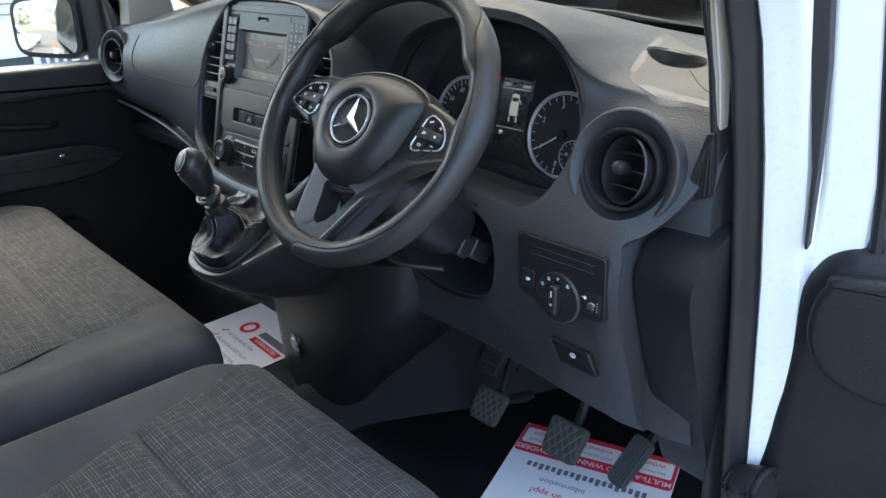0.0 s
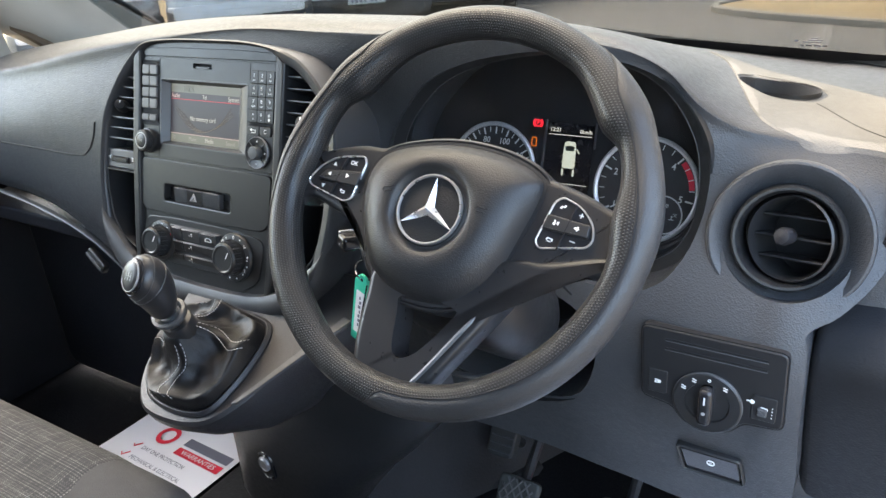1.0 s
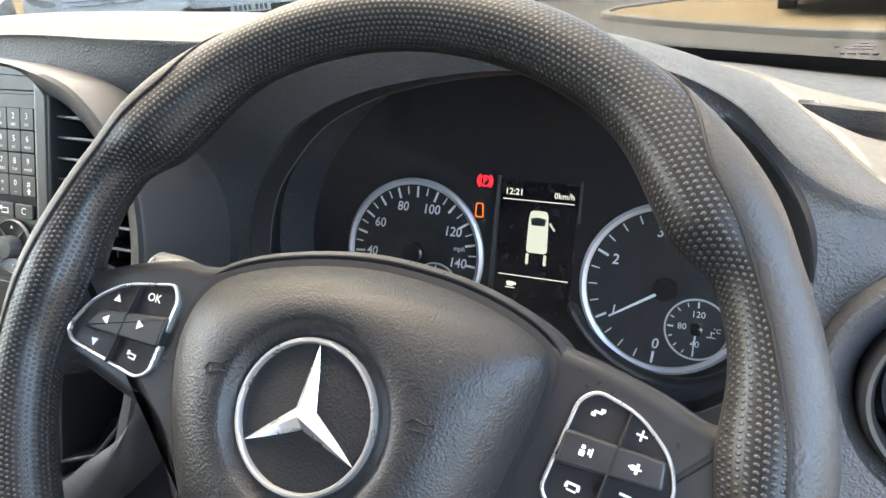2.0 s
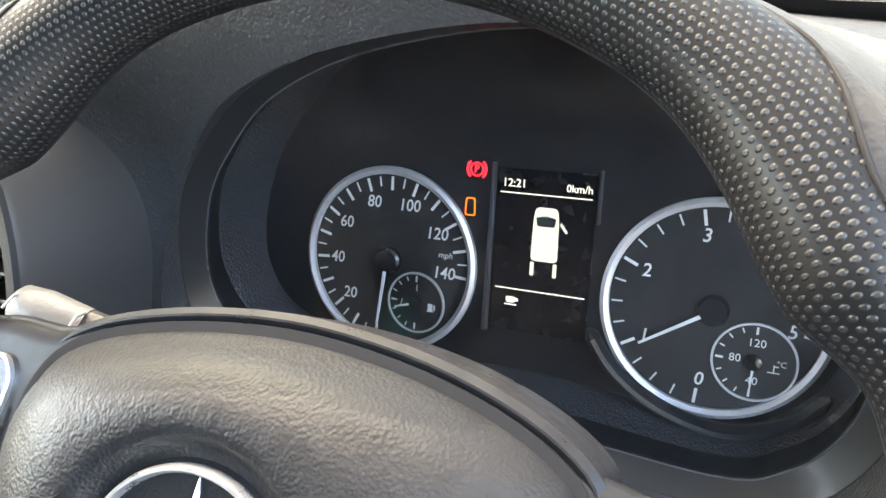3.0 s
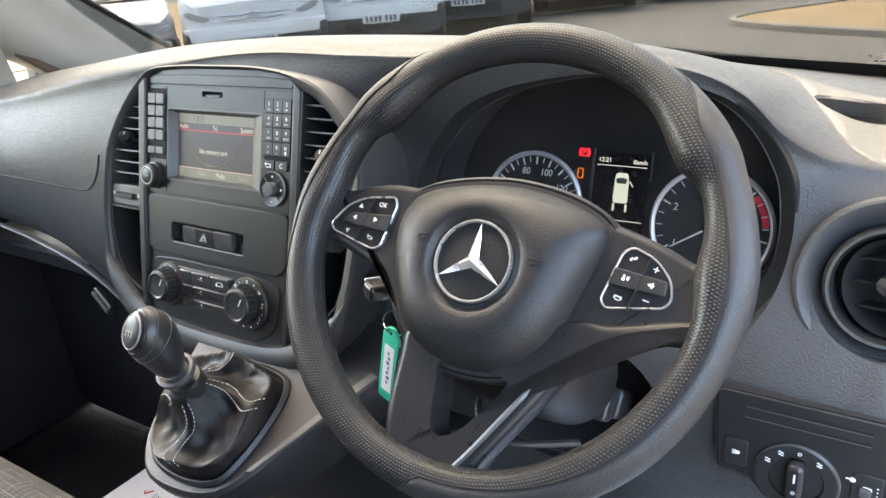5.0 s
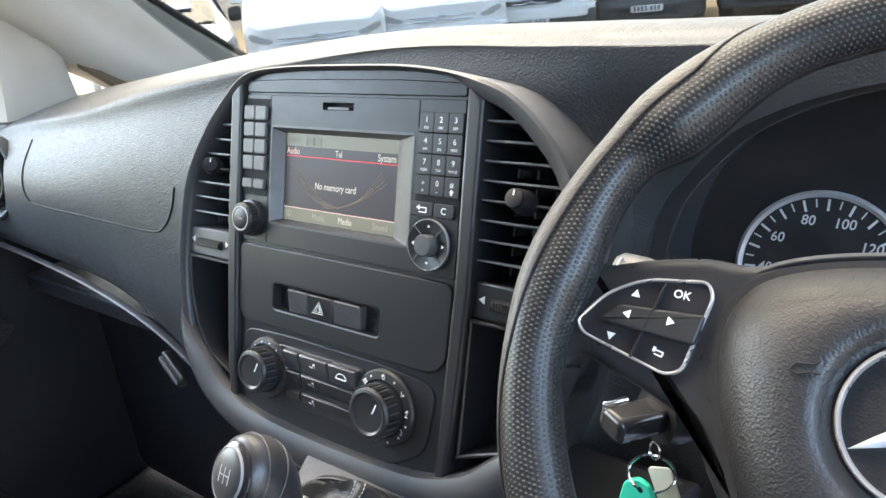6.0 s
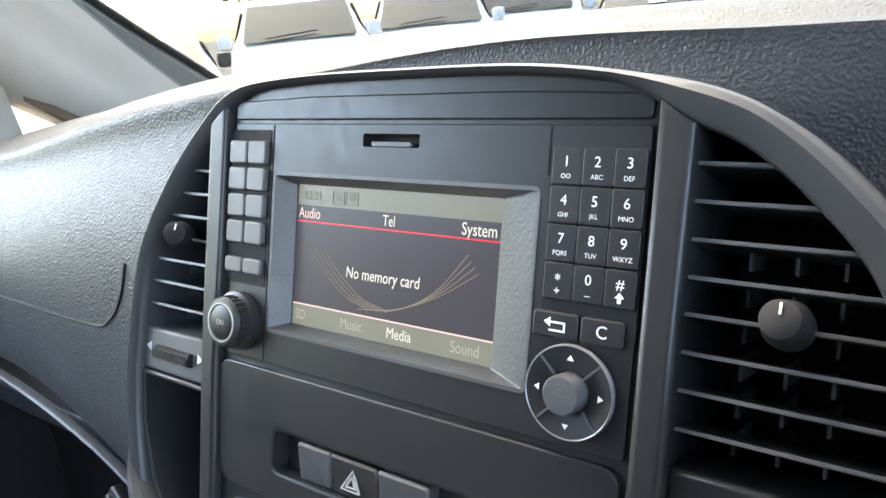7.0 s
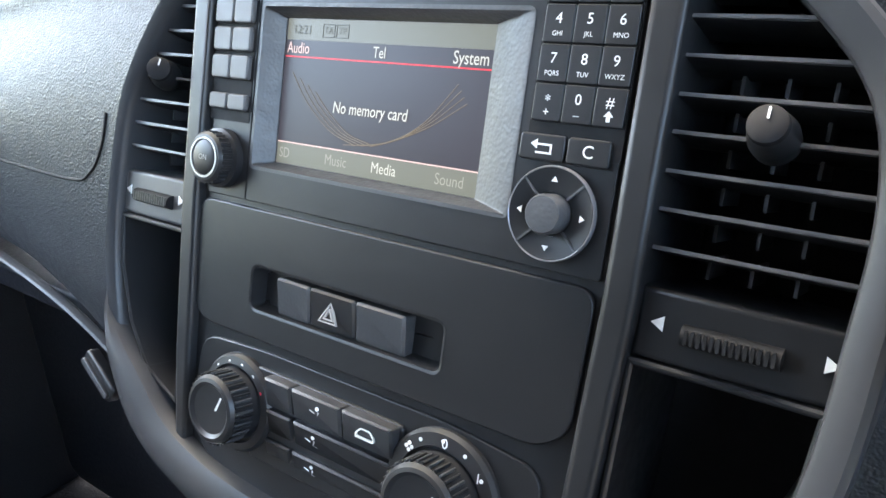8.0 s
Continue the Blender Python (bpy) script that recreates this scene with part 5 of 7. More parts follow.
            for lp, p in zip(f.loops, q):
                lp[uvl].uv = p[1]
    bmesh.ops.recalc_face_normals(bm, faces=bm.faces)
    return bm


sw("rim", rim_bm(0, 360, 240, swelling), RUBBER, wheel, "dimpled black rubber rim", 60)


# smooth worn outer shells of the rim: they begin at the outer edge and sweep to the middle of the front
def seam_right(a):
    return 96 + 84 * (1 - step(60 - a, 0, 20)) - 16 * step(-a, 30, 80) + 90 * step(-a, 88, 96) - 12 * math.exp(-((a - 22) / 16) ** 2)


def seam_left(a):
    return 100 + 80 * (1 - step(a - 118, 0, 20)) + 60 * step(a, 165, 225)


for a0, a1, seam_at in ((-96, 60, seam_right), (118, 225, seam_left)):
    n = abs(a1 - a0) // 2
    sw("grip_shell", rim_bm(a0, a1, n, swelling, 0, 250.0, 16, 0.0010, seam_at), GRIP, wheel, "smooth worn grey outer grip", 60)
    line = []
    for i in range(n + 1):
        a = a0 + (a1 - a0) * i / n
        b = radians(seam_at(a))
        t = RT + 0.0003 + swelling(a % 360) * (0.25 + 0.75 * max(0, math.cos(b)))
        r = RR - t * 1.02 * math.cos(b)
        line.append((r * math.cos(radians(a)), r * math.sin(radians(a)), t * 1.08 * math.sin(b)))
    sw("grip_seam", tube(line, 0.0007, 6, WH), MATT)

HUBO = [(p.x, p.y) for p in crom([(-0.087, 0.0), (-0.084, 0.023), (-0.070, 0.038), (-0.040, 0.049), (-0.002, 0.0555), (0.033, 0.0548), (0.061, 0.0495), (0.081, 0.0410), (0.0875, 0.032), (0.086, 0.014), (0.0805, -0.010), (0.073, -0.040), (0.060, -0.064), (0.035, -0.085), (0.0, -0.091), (-0.030, -0.087), (-0.056, -0.070), (-0.076, -0.036)], 4)]
HC = (-0.0022, -0.0112)


def toward_circle(o, f, r):
    out = []
    for x, y in o:
        d = Vector((x - HC[0], y - HC[1]))
        c = d.normalized() * r
        e = c * (1 - f) + d * f
        out.append((HC[0] + e.x, HC[1] + e.y))
    return out


sw("hub_surround", band(inset(HUBO, -0.0065), inset(HUBO, -0.0018), -0.034, -0.0012, WH, 0.0020), SPOKE, wheel, "thin satin edge round the airbag cover")
sw("cover_gap", band(inset(HUBO, -0.0022), inset(HUBO, 0.001), -0.020, -0.0005, WH), MATT, wheel)
hub_rings = [[(x, y, -0.030) for x, y in HUBO], [(x, y, -0.004) for x, y in HUBO], [(x, y, 0.0005) for x, y in inset(HUBO, 0.0012)], [(x, y, 0.0045) for x, y in inset(HUBO, 0.005)]]
for f, n in ((0.82, 0.0105), (0.62, 0.0165), (0.42, 0.0205), (0.26, 0.0222), (0.12, 0.0224), (0.03, 0.0218), (0.0, 0.0208)):
    hub_rings.append([(x, y, n) for x, y in toward_circle(HUBO, f, 0.0388)])
for r, n in ((0.0370, 0.0180), (0.0350, 0.0168), (0.0325, 0.0166)):
    hub_rings.append([(x, y, n) for x, y in toward_circle(HUBO, 0.0, r)])
sw("airbag_cover", loops(hub_rings, WH), HUB, wheel, "grained charcoal airbag cover", 50)
EM = WH @ Matrix.Translation((HC[0], HC[1], 0))
sw("emblem_plate", lathe([(0.0335, 0.0165), (0.0318, 0.0178), (0.0300, 0.0183), (0.001, 0.0188)], EM, 48), plastic("emblem_black", (0.012, 0.012, 0.013), 0.6, 0.25, 900, 0.2), wheel, "black round plate")
emblem = sw("emblem_ring", lathe([(0.0320, 0.0165), (0.0320, 0.0198), (0.0313, 0.0212), (0.0303, 0.0212), (0.0296, 0.0198), (0.0296, 0.0165)], EM, 64, False), BRIGHT, wheel, "chrome ring")
star_bm = bmesh.new()
cv = star_bm.verts.new(EM @ Vector((0, 0, 0.0250)))
out_v = []
for k in range(3):
    a = radians(90 + 120 * k + 3)
    b = a + radians(60)
    out_v.append((star_bm.verts.new(EM @ Vector((0.0292 * math.cos(a), 0.0292 * math.sin(a), 0.0190))), star_bm.verts.new(EM @ Vector((0.0062 * math.cos(b), 0.0062 * math.sin(b), 0.0178)))))
for k in range(3):
    t, d = out_v[k]
    p = out_v[k - 1][1]
    star_bm.faces.new((cv, t, d))
    star_bm.faces.new((cv, p, t))
low = [star_bm.verts.new(v.co - (EM.to_3x3() @ Vector((0, 0, 0.003)))) for pr in out_v for v in pr]
ring_v = [v for pr in out_v for v in pr]
for k in range(6):
    star_bm.faces.new((ring_v[k], low[k], low[(k + 1) % 6], ring_v[(k + 1) % 6]))
bmesh.ops.recalc_face_normals(star_bm, faces=star_bm.faces)
sw("emblem_star", star_bm, BRIGHT, emblem, "chrome three-pointed shape", 10)
under(text("moulded_word", "AIRBAG", 0.0085, -0.010, -0.062, 0.0206, WH, MATT, None, bold=0.005), wheel)
for s in (-1, 1):
    hm = WH @ Matrix.Translation((s * 0.0475, -0.002, 0.0222)) @ Matrix.Rotation(radians(-10 * s), 4, "Z") @ Matrix.Scale(0.8, 4)
    sw("horn_mark", joined(tube([(-0.007, -0.001, 0), (-0.004, 0.0025, 0.0004), (0.004, 0.0025, 0.0004), (0.007, 0.0045, 0)], 0.0005, 6, hm), tube([(-0.007, -0.001, 0), (-0.004, -0.003, 0.0004), (0.003, -0.0015, 0.0004), (0.007, -0.002, 0)], 0.0005, 6, hm)), MATT, wheel)

# spokes
for s in (-1, 1):
    base = [(0.055, 0.0500 - (0.0035 if s < 0 else 0)), (0.083, 0.0435 - (0.003 if s < 0 else 0)), (0.104, 0.0395), (0.130, 0.033), (0.150, 0.026), (0.164, 0.030), (0.168, 0.000), (0.163, -0.032), (0.150, -0.024), (0.128, -0.032), (0.108, -0.041), (0.092, -0.053), (0.080, -0.068), (0.062, -0.080), (0.045, -0.04), (0.045, 0.02)]
    if s < 0:
        base[7:14] = [(0.163, -0.032), (0.150, -0.022), (0.125, -0.027), (0.100, -0.034), (0.086, -0.044), (0.076, -0.058), (0.062, -0.070)]
        base = [(-x, y) for x, y in base][::-1]
    o = [(p.x, p.y) for p in crom(base, 4)]
    spoke = sw("spoke", prism(o, -0.034, -0.001, WH, 0.006, 0.004), SPOKE, wheel, "black side spoke")
    if s < 0:
        pod = [(-0.156, -0.006), (-0.151, -0.0120), (-0.106, -0.0205), (-0.0985, -0.0165), (-0.0935, 0.021), (-0.098, 0.0280), (-0.128, 0.0225), (-0.145, 0.0115)]
    else:
        pod = [(0.100, 0.0235), (0.107, 0.0285), (0.1245, 0.0235), (0.1385, 0.0105), (0.142, -0.003), (0.1375, -0.0100), (0.098, -0.0195), (0.0925, -0.0135)]
    po = rounded(pod, 0.008, 4)
    sw("pod_ring", band(po, inset(po, 0.0014), -0.004, 0.0012, WH, 0.0004), BRIGHT, spoke, "thin chrome outline")
    sw("pod_face", prism(inset(po, 0.0012), -0.006, -0.0004, WH), GLOSSY, spoke)
    if s < 0:
        cols = (((-0.130, 0.0140), "up"), ((-0.1085, 0.0185), "OK"), ((-0.1305, 0.0030), "left"), ((-0.1095, 0.0045), "right"), ((-0.1365, -0.0090), "down"), ((-0.112, -0.0108), "back"))
    else:
        cols = (((0.1087, 0.0199), "phone"), ((0.1259, 0.0156), "plus"), ((0.1074, 0.0046), "voice"), ((0.1260, 0.0038), "mute"), ((0.1050, -0.0095), "hang"), ((0.1245, -0.0070), "minus"))
    cx = sum(p[0] for p in pod) / len(pod) + (0.0 if s > 0 else 0.002)
    bar = [(-0.1445, -0.0035), (-0.0965, -0.0035), (-0.0950, 0.0115), (-0.1355, 0.0068)] if s < 0 else [(0.0965, -0.0020), (0.1370, -0.0020), (0.1365, 0.0088), (0.0985, 0.0112)]
    sw("middle_bar", prism(rounded(bar, 0.002), -0.002, 0.0030, WH, 0.0012), BLACK, spoke, "raised middle button row")
    sw("gap", prism(rrect(0.0007, 0.040, 0.0002), 0.0, 0.0032, WH @ Matrix.Translation((cx, 0.003, 0)) @ Matrix.Rotation(radians(-10), 4, "Z")), MATT, spoke)
    for (u, v), w in cols:
        nn = 0.0030 if -0.001 < v < 0.009 else -0.0003
        if w == "OK":
            under(text("button_word", "OK", 0.0056, u, v, nn, WH, PRINT, None, bold=0.01), spoke)
            continue
        if w in ("up", "down", "left", "right"):
            a = {"up": 90, "down": -90, "left": 180, "right": 0}[w]
            bm = prism([(0.0022, 0.0), (-0.0015, 0.0022), (-0.0015, -0.0022)], 0, 0.0003, WH @ Matrix.Translation((u, v, nn)) @ Matrix.Rotation(radians(a), 4, "Z"))
        else:
            m = WH @ Matrix.Translation((u, v, nn)) @ Matrix.Rotation(radians(-8), 4, "Z") @ Matrix.Diagonal((0.78, 0.78, 1, 1))
            bars = {"plus": ((0, 0, 0.0055, 0.0010), (0, 0, 0.0010, 0.0055)), "minus": ((0, 0, 0.0060, 0.0012),), "back": ((0, 0.0012, 0.006, 0.0009), (0.003, 0, 0.0009, 0.0034), (0.0005, -0.0014, 0.005, 0.0009), (-0.0028, 0.0012, 0.0018, 0.0030)),
                    "phone": ((-0.002, -0.0016, 0.0022, 0.0018), (0.002, 0.0014, 0.0022, 0.0018), (0, 0, 0.0044, 0.0011)), "hang": ((0, 0.0014, 0.007, 0.0012), (-0.003, 0.0, 0.0016, 0.0022), (0.003, 0.0, 0.0016, 0.0022), (0, -0.0018, 0.005, 0.0008)),
                    "voice": ((-0.0015, 0.002, 0.0018, 0.0018), (-0.0015, -0.001, 0.0026, 0.0028), (0.0016, 0.0006, 0.0008, 0.0028), (0.003, 0.0006, 0.0008, 0.0042)), "mute": ((-0.001, 0, 0.002, 0.0024), (0.001, 0, 0.0014, 0.0050), (0, 0, 0.0064, 0.0008))}[w]
            bm = joined(*[prism(rrect(bw, bh, 0.0003, x, y), 0, 0.0003, m) for x, y, bw, bh in bars])
        sw("button_symbol", bm, PRINT, spoke)

# lower legs: two joined legs round an opening, with a bright edge
LEGO = [(p.x, p.y) for p in crom([(-0.048, -0.070), (-0.050, -0.095), (-0.047, -0.135), (-0.040, -0.162), (-0.032, -0.172), (0.0, -0.174), (0.020, -0.171), (0.034, -0.162), (0.048, -0.138), (0.071, -0.096), (0.088, -0.066), (0.110, -0.046), (0.135, -0.034), (0.158, -0.031), (0.166, -0.014), (0.150, -0.014), (0.126, -0.022), (0.104, -0.029), (0.088, -0.030), (0.07, -0.035), (0.04, -0.045), (0.0, -0.05)], 4)]
LEGI = [(p.x, p.y) for p in crom([(-0.012, -0.090), (-0.011, -0.106), (-0.006, -0.134), (0.001, -0.142), (0.010, -0.140), (0.023, -0.128), (0.042, -0.097), (0.043, -0.088), (0.018, -0.085)], 4)]
leg = sw("lower_spoke", prism(LEGO, -0.030, 0.0022, WH, 0.0065, 0.003), SPOKE, wheel, "black V-shaped lower spoke")
cut(leg, prism(LEGI, -0.06, 0.03, WH))
sw("bright_edge", tube(crom([(0.0185, -0.166, 0.0005), (0.0330, -0.143, 0.0012), (0.0545, -0.104, 0.0012), (0.066, -0.083, -0.001)], 8, False), [0.0016] + [0.0026] * 20 + [0.0026] * 3 + [0.0012], 8, WH), DARKSATIN, leg, "satin edge strip")
sw("edge_seam", tube([(-0.0525, -0.090, -0.002), (-0.046, -0.132, -0.002), (-0.038, -0.160, -0.002), (-0.031, -0.1685, -0.001), (0.0, -0.1705, -0.001), (0.0165, -0.1675, -0.001)], 0.0009, 6, WH), GLOSSY, leg)

# ---- light switch panel and parking brake release ----
lights = thing("light_switch_panel", "black light switch panel with a rotary switch", "switch panel", at=(0.649, 0.136, 1.063))
LP = plane_frame((0.651, 0.1365, 1.0660), 2)


def lp(name, bm, material, parent=lights, label=""):
    return under(part(name, bm, material, None, label), parent)


lpo = rounded([(-0.067, 0.037), (-0.063, -0.042), (-0.033, -0.046), (-0.022, -0.060), (0.0, -0.068), (0.024, -0.060), (0.035, -0.046), (0.070, -0.043), (0.067, 0.037)], 0.007)
lp("plate", prism(lpo, -0.012, 0.002, LP, 0.0015), FACE)
lp("outline", band(inset(lpo, -0.0014), inset(lpo, -0.0002), -0.006, 0.0008, LP), MATT)
for v in (0.0265, 0.0165):
    lp("slit", prism(rrect(0.094, 0.0026, 0.001, 0.004, v), 0.0017, 0.0024, LP), MATT)
    lp("slit_lip", prism(rrect(0.094, 0.0008, 0.0003, 0.004, v - 0.0018), 0.0019, 0.0026, LP), TRIM)
RS = LP @ Matrix.Translation((0.001, -0.0325, 0))
rot = lp("rotary_switch", lathe([(0.0325, 0.0), (0.0325, 0.0042), (0.0312, 0.0054), (0.0215, 0.0052), (0.0205, 0.0030), (0.001, 0.0028)], RS, 56), BLACK, lights, "round black light switch")
lp("rim_line", lathe([(0.0332, 0.001), (0.0332, 0.0044), (0.0324, 0.0050)], RS, 56, False), TRIM, rot)
lp("grip", prism(rrect(0.0135, 0.040, 0.005), 0.002, 0.0165, RS, 0.004), GLOSSY, rot, "raised black grip")
lp("grip_mark", prism(rrect(0.0014, 0.0085, 0.0004, 0, 0.009), 0.0165, 0.0169, RS), PRINT, rot)
lp("grip_lamp", prism(circle(0.0018, 10, 0, -0.005), 0.0165, 0.0169, RS), DIMPRINT, rot)
for a, kind in ((150, 0), (120, 1), (88, 2), (52, 3)):
    x, y = 0.0262 * math.cos(radians(a)), 0.0262 * math.sin(radians(a))
    if kind == 2:
        lp("symbol", band(circle(0.0016, 14, x, y), circle(0.0010, 14, x, y), 0.0054, 0.0057, RS), PRINT, rot)
    else:
        lp("symbol", joined(*[prism(rrect(0.0022, 0.0011, 0.0002, x + dx * 0.001, y + dy * 0.0016), 0.0054, 0.0057, RS) for dx, dy in ((-1, 1), (1, 0.4), (-1, -0.6), (1, -1))]), PRINT, rot)
for u, v, w in ((-0.048, -0.022, 0.019), (0.052, -0.024, 0.022)):
    sb = lp("small_switch", prism(rrect(w, 0.026, 0.002, u, v), 0.001, 0.0032, LP, 0.0008), BLACK)
    lp("symbol", joined(*[prism(rrect(0.0036, 0.0008, 0.0002, u - 0.001, v + d), 0.0032, 0.0035, LP) for d in (-0.0016, 0, 0.0016)], prism(circle(0.0018, 10, u + 0.002, v), 0.0032, 0.0035, LP)), PRINT, sb)
lp("level_wheel", prism(rrect(0.0085, 0.0075, 0.0008, 0.0510, -0.027), 0.002, 0.0065, LP, 0.001), TRIM)
lp("lamp_symbol", joined(prism(circle(0.0022, 12, 0.0415, -0.0185), 0.0021, 0.0033, LP), prism(rrect(0.0035, 0.0006, 0.0002, 0.0380, -0.0185), 0.0021, 0.0033, LP)), PRINT)
for k in range(4):
    lp("level_mark", prism(circle(0.0006, 8, 0.0595, -0.021 - 0.0035 * k), 0.0030, 0.0035, LP), PRINT)
brake_btn = thing("parking_brake_switch", "black parking brake switch in the knee panel", "switch", at=(0.657, 0.165, 0.94))
PB = plane_frame((0.655, face_y(0.655, 0.9365) - 0.0035, 0.9365), -17)
pbo = rounded([(-0.036, 0.021), (-0.029, -0.021), (0.036, -0.021), (0.031, 0.021)], 0.005)
under(part("surround", band(pbo, inset(pbo, 0.0028), -0.02, 0.0035, PB, 0.0012), BLACK), brake_btn)
under(part("rocker", loops([[(x, y, -0.02) for x, y in inset(pbo, 0.0028)], [(x, y, -0.001 + (0.0022 if y > 0 else 0.0006)) for x, y in inset(pbo, 0.0034)], [(x, y, 0.0005 + (0.0022 if y > 0 else 0.0006)) for x, y in inset(pbo, 0.0055)]], PB), GLOSSY, None, "gloss black rocker"), brake_btn)
under(part("lamp_ring", band(circle(0.0042, 20, 0.001, 0.004), circle(0.0033, 20, 0.001, 0.004), 0.0, 0.0032, PB), PRINT), brake_btn)
under(text("letter", "P", 0.0055, 0.001, 0.004, 0.0030, PB, PRINT, None), brake_btn)

# ---- gear console ----
GC = plane_frame((0.092, 0.0, 1.016), 60)
console = thing("gear_console", "charcoal gear lever console reaching out of the dash", "console", at=GC.translation)


def gp(name, bm, material, parent=console, label="", sharp=32):
    return under(part(name, bm, material, None, label, sharp), parent)


outer = [(p.x, p.y) for p in crom([(-0.115, 0.150), (-0.102, 0.075), (-0.094, 0.010), (-0.085, -0.050), (-0.050, -0.092), (0.005, -0.098), (0.055, -0.085), (0.085, -0.052), (0.115, 0.005), (0.160, 0.070), (0.215, 0.150)], 5, False)]
rings = []
for n, d, dv in ((-0.26, 0.10, 0.13), (-0.20, 0.05, 0.075), (-0.12, 0.022, 0.03), (-0.05, 0.006, 0.006), (-0.016, 0.0, 0.0), (-0.004, 0.001, 0.0), (0.0, 0.005, 0.0)):
    rings.append([(x, y + dv, n) for x, y in inset(outer, d)])
gp("body", loops(rings, GC), LOWER, console, "charcoal console body")
frame_o = [(p.x, p.y) for p in crom([(-0.076, 0.045), (-0.075, 0.0), (-0.067, -0.050), (-0.044, -0.078), (0.005, -0.086), (0.050, -0.076), (0.068, -0.045), (0.076, 0.005), (0.072, 0.044), (0.045, 0.060), (-0.040, 0.060)], 5)]
gp("boot_frame", band(frame_o, inset(frame_o, 0.008), -0.01, 0.006, GC, 0.0035), LOWER, console, "grey rounded boot frame")
gp("right_strip", prism([(0.078, -0.052), (0.086, -0.050), (0.170, 0.085), (0.158, 0.088)], 0.0, 0.004, GC, 0.0015), TRIM, console)
lever = thing("gear_lever", "gear lever with a leather boot and a smooth black knob", "gear lever", at=GC.translation)


def gl(name, bm, material, parent=lever, label="", sharp=40):
    return under(part(name, bm, material, None, label, sharp), parent)


bo = inset(frame_o, 0.0075)
bo_angles = [math.atan2(y, x) for x, y in bo]
SEAMS = [radians(d) for d in (22, 112, 202, 286)]


def boot_point(a, f):
    """A point of the boot: a goes round it, f from the frame to the collar."""
    k = min(range(len(bo)), key=lambda i: abs((bo_angles[i] - a + math.pi) % (2 * math.pi) - math.pi))
    rad = 0.0
    for j in (-2, -1, 0, 1, 2):
        rad += math.hypot(*bo[(k + j) % len(bo)]) / 5
    twist = a + 0.28 * math.sin(f * math.pi * 1.6)
    near = min(abs((twist - c + math.pi) % (2 * math.pi) - math.pi) for c in SEAMS)
    ridge = math.exp(-(near / 0.32) ** 2)
    mid = math.sin(min(1.0, f * 1.05) * math.pi)
    if f < 0.22:
        g = f / 0.22
        shape, z = 1 - 0.06 * g, 0.004 + 0.017 * math.sin(g * math.pi / 2)
    else:
        g = (f - 0.22) / 0.78
        shape, z = 0.94 - 0.71 * g ** 0.9, 0.021 + 0.034 * g ** 2.1 - 0.009 * math.sin(g * math.pi)
    z += mid * (0.011 * ridge - 0.002) + mid * 0.0014 * math.sin(7 * a + 9 * f) + 0.0009 * mid * math.sin(13 * a - 5 * f + 1)
    shape *= 1 + 0.035 * mid * math.sin(5 * a - 6 * f)
    return Vector((-0.013 * f + rad * shape * math.cos(a), -0.002 * f + rad * shape * math.sin(a), z))


brs = [[tuple(boot_point(2 * math.pi * k / 96, i / 24)) for k in range(96)] for i in range(25)]
gl("boot", loops(brs, GC, False, True), LEATHER, lever, "creased glossy black leatherette boot", 80)
for c in SEAMS:
    for side in (-0.075, 0.075):
        pts = []
        for i in range(3, 24):
            f = i / 24
            a = c - 0.28 * math.sin(f * math.pi * 1.6) + side * (1 + 1.2 * f)
            p = boot_point(a, f)
            pts.append(p + Vector((0, 0, 0.0006)))
        for i in range(len(pts) - 1):
            gl("stitch", tube([pts[i].lerp(pts[i + 1], 0.08), pts[i].lerp(pts[i + 1], 0.70)], 0.0004, 5, GC), THREAD)
# lever: collar on the boot, lift ring and knob bent back towards the driver
AXIS = Vector((0.13, -0.40, 0.91)).normalized()
TILT = Vector((-0.12, -0.85, 0.50)).normalized()


def along(c, w):
    """A frame at c whose n axis turns from the lever's axis to the cap's as w goes from 0 to 1."""
    n = (AXIS * (1 - w) + TILT * w).normalized()
    u = Vector((1, 0, 0))
    u = (u - n * u.dot(n)).normalized()
    v = n.cross(u)
    return Matrix(((u.x, v.x, n.x, c[0]), (u.y, v.y, n.y, c[1]), (u.z, v.z, n.z, c[2]), (0, 0, 0, 1)))


LV = along((0.0800, -0.0195, 1.048), 0)
gl("boot_collar", lathe([(0.0235, -0.008), (0.0215, 0.004), (0.0190, 0.014), (0.0190, 0.024), (0.0175, 0.028), (0.012, 0.029)], LV, 36), BLACK, lever, "black collar")
gl("shaft", lathe([(0.0105, 0.0), (0.0105, 0.058)], LV, 20), BLACK)
RG = along((0.0880, -0.0400, 1.0870), 0.15)
gl("reverse_ring", lathe([(0.012, -0.010), (0.0160, -0.008), (0.0200, -0.003), (0.0212, 0.001), (0.0204, 0.004), (0.0170, 0.0045), (0.0150, 0.001), (0.0130, 0.000), (0.0120, 0.004)], RG, 40), TRIM, lever, "dark grey lift ring")
shell = []
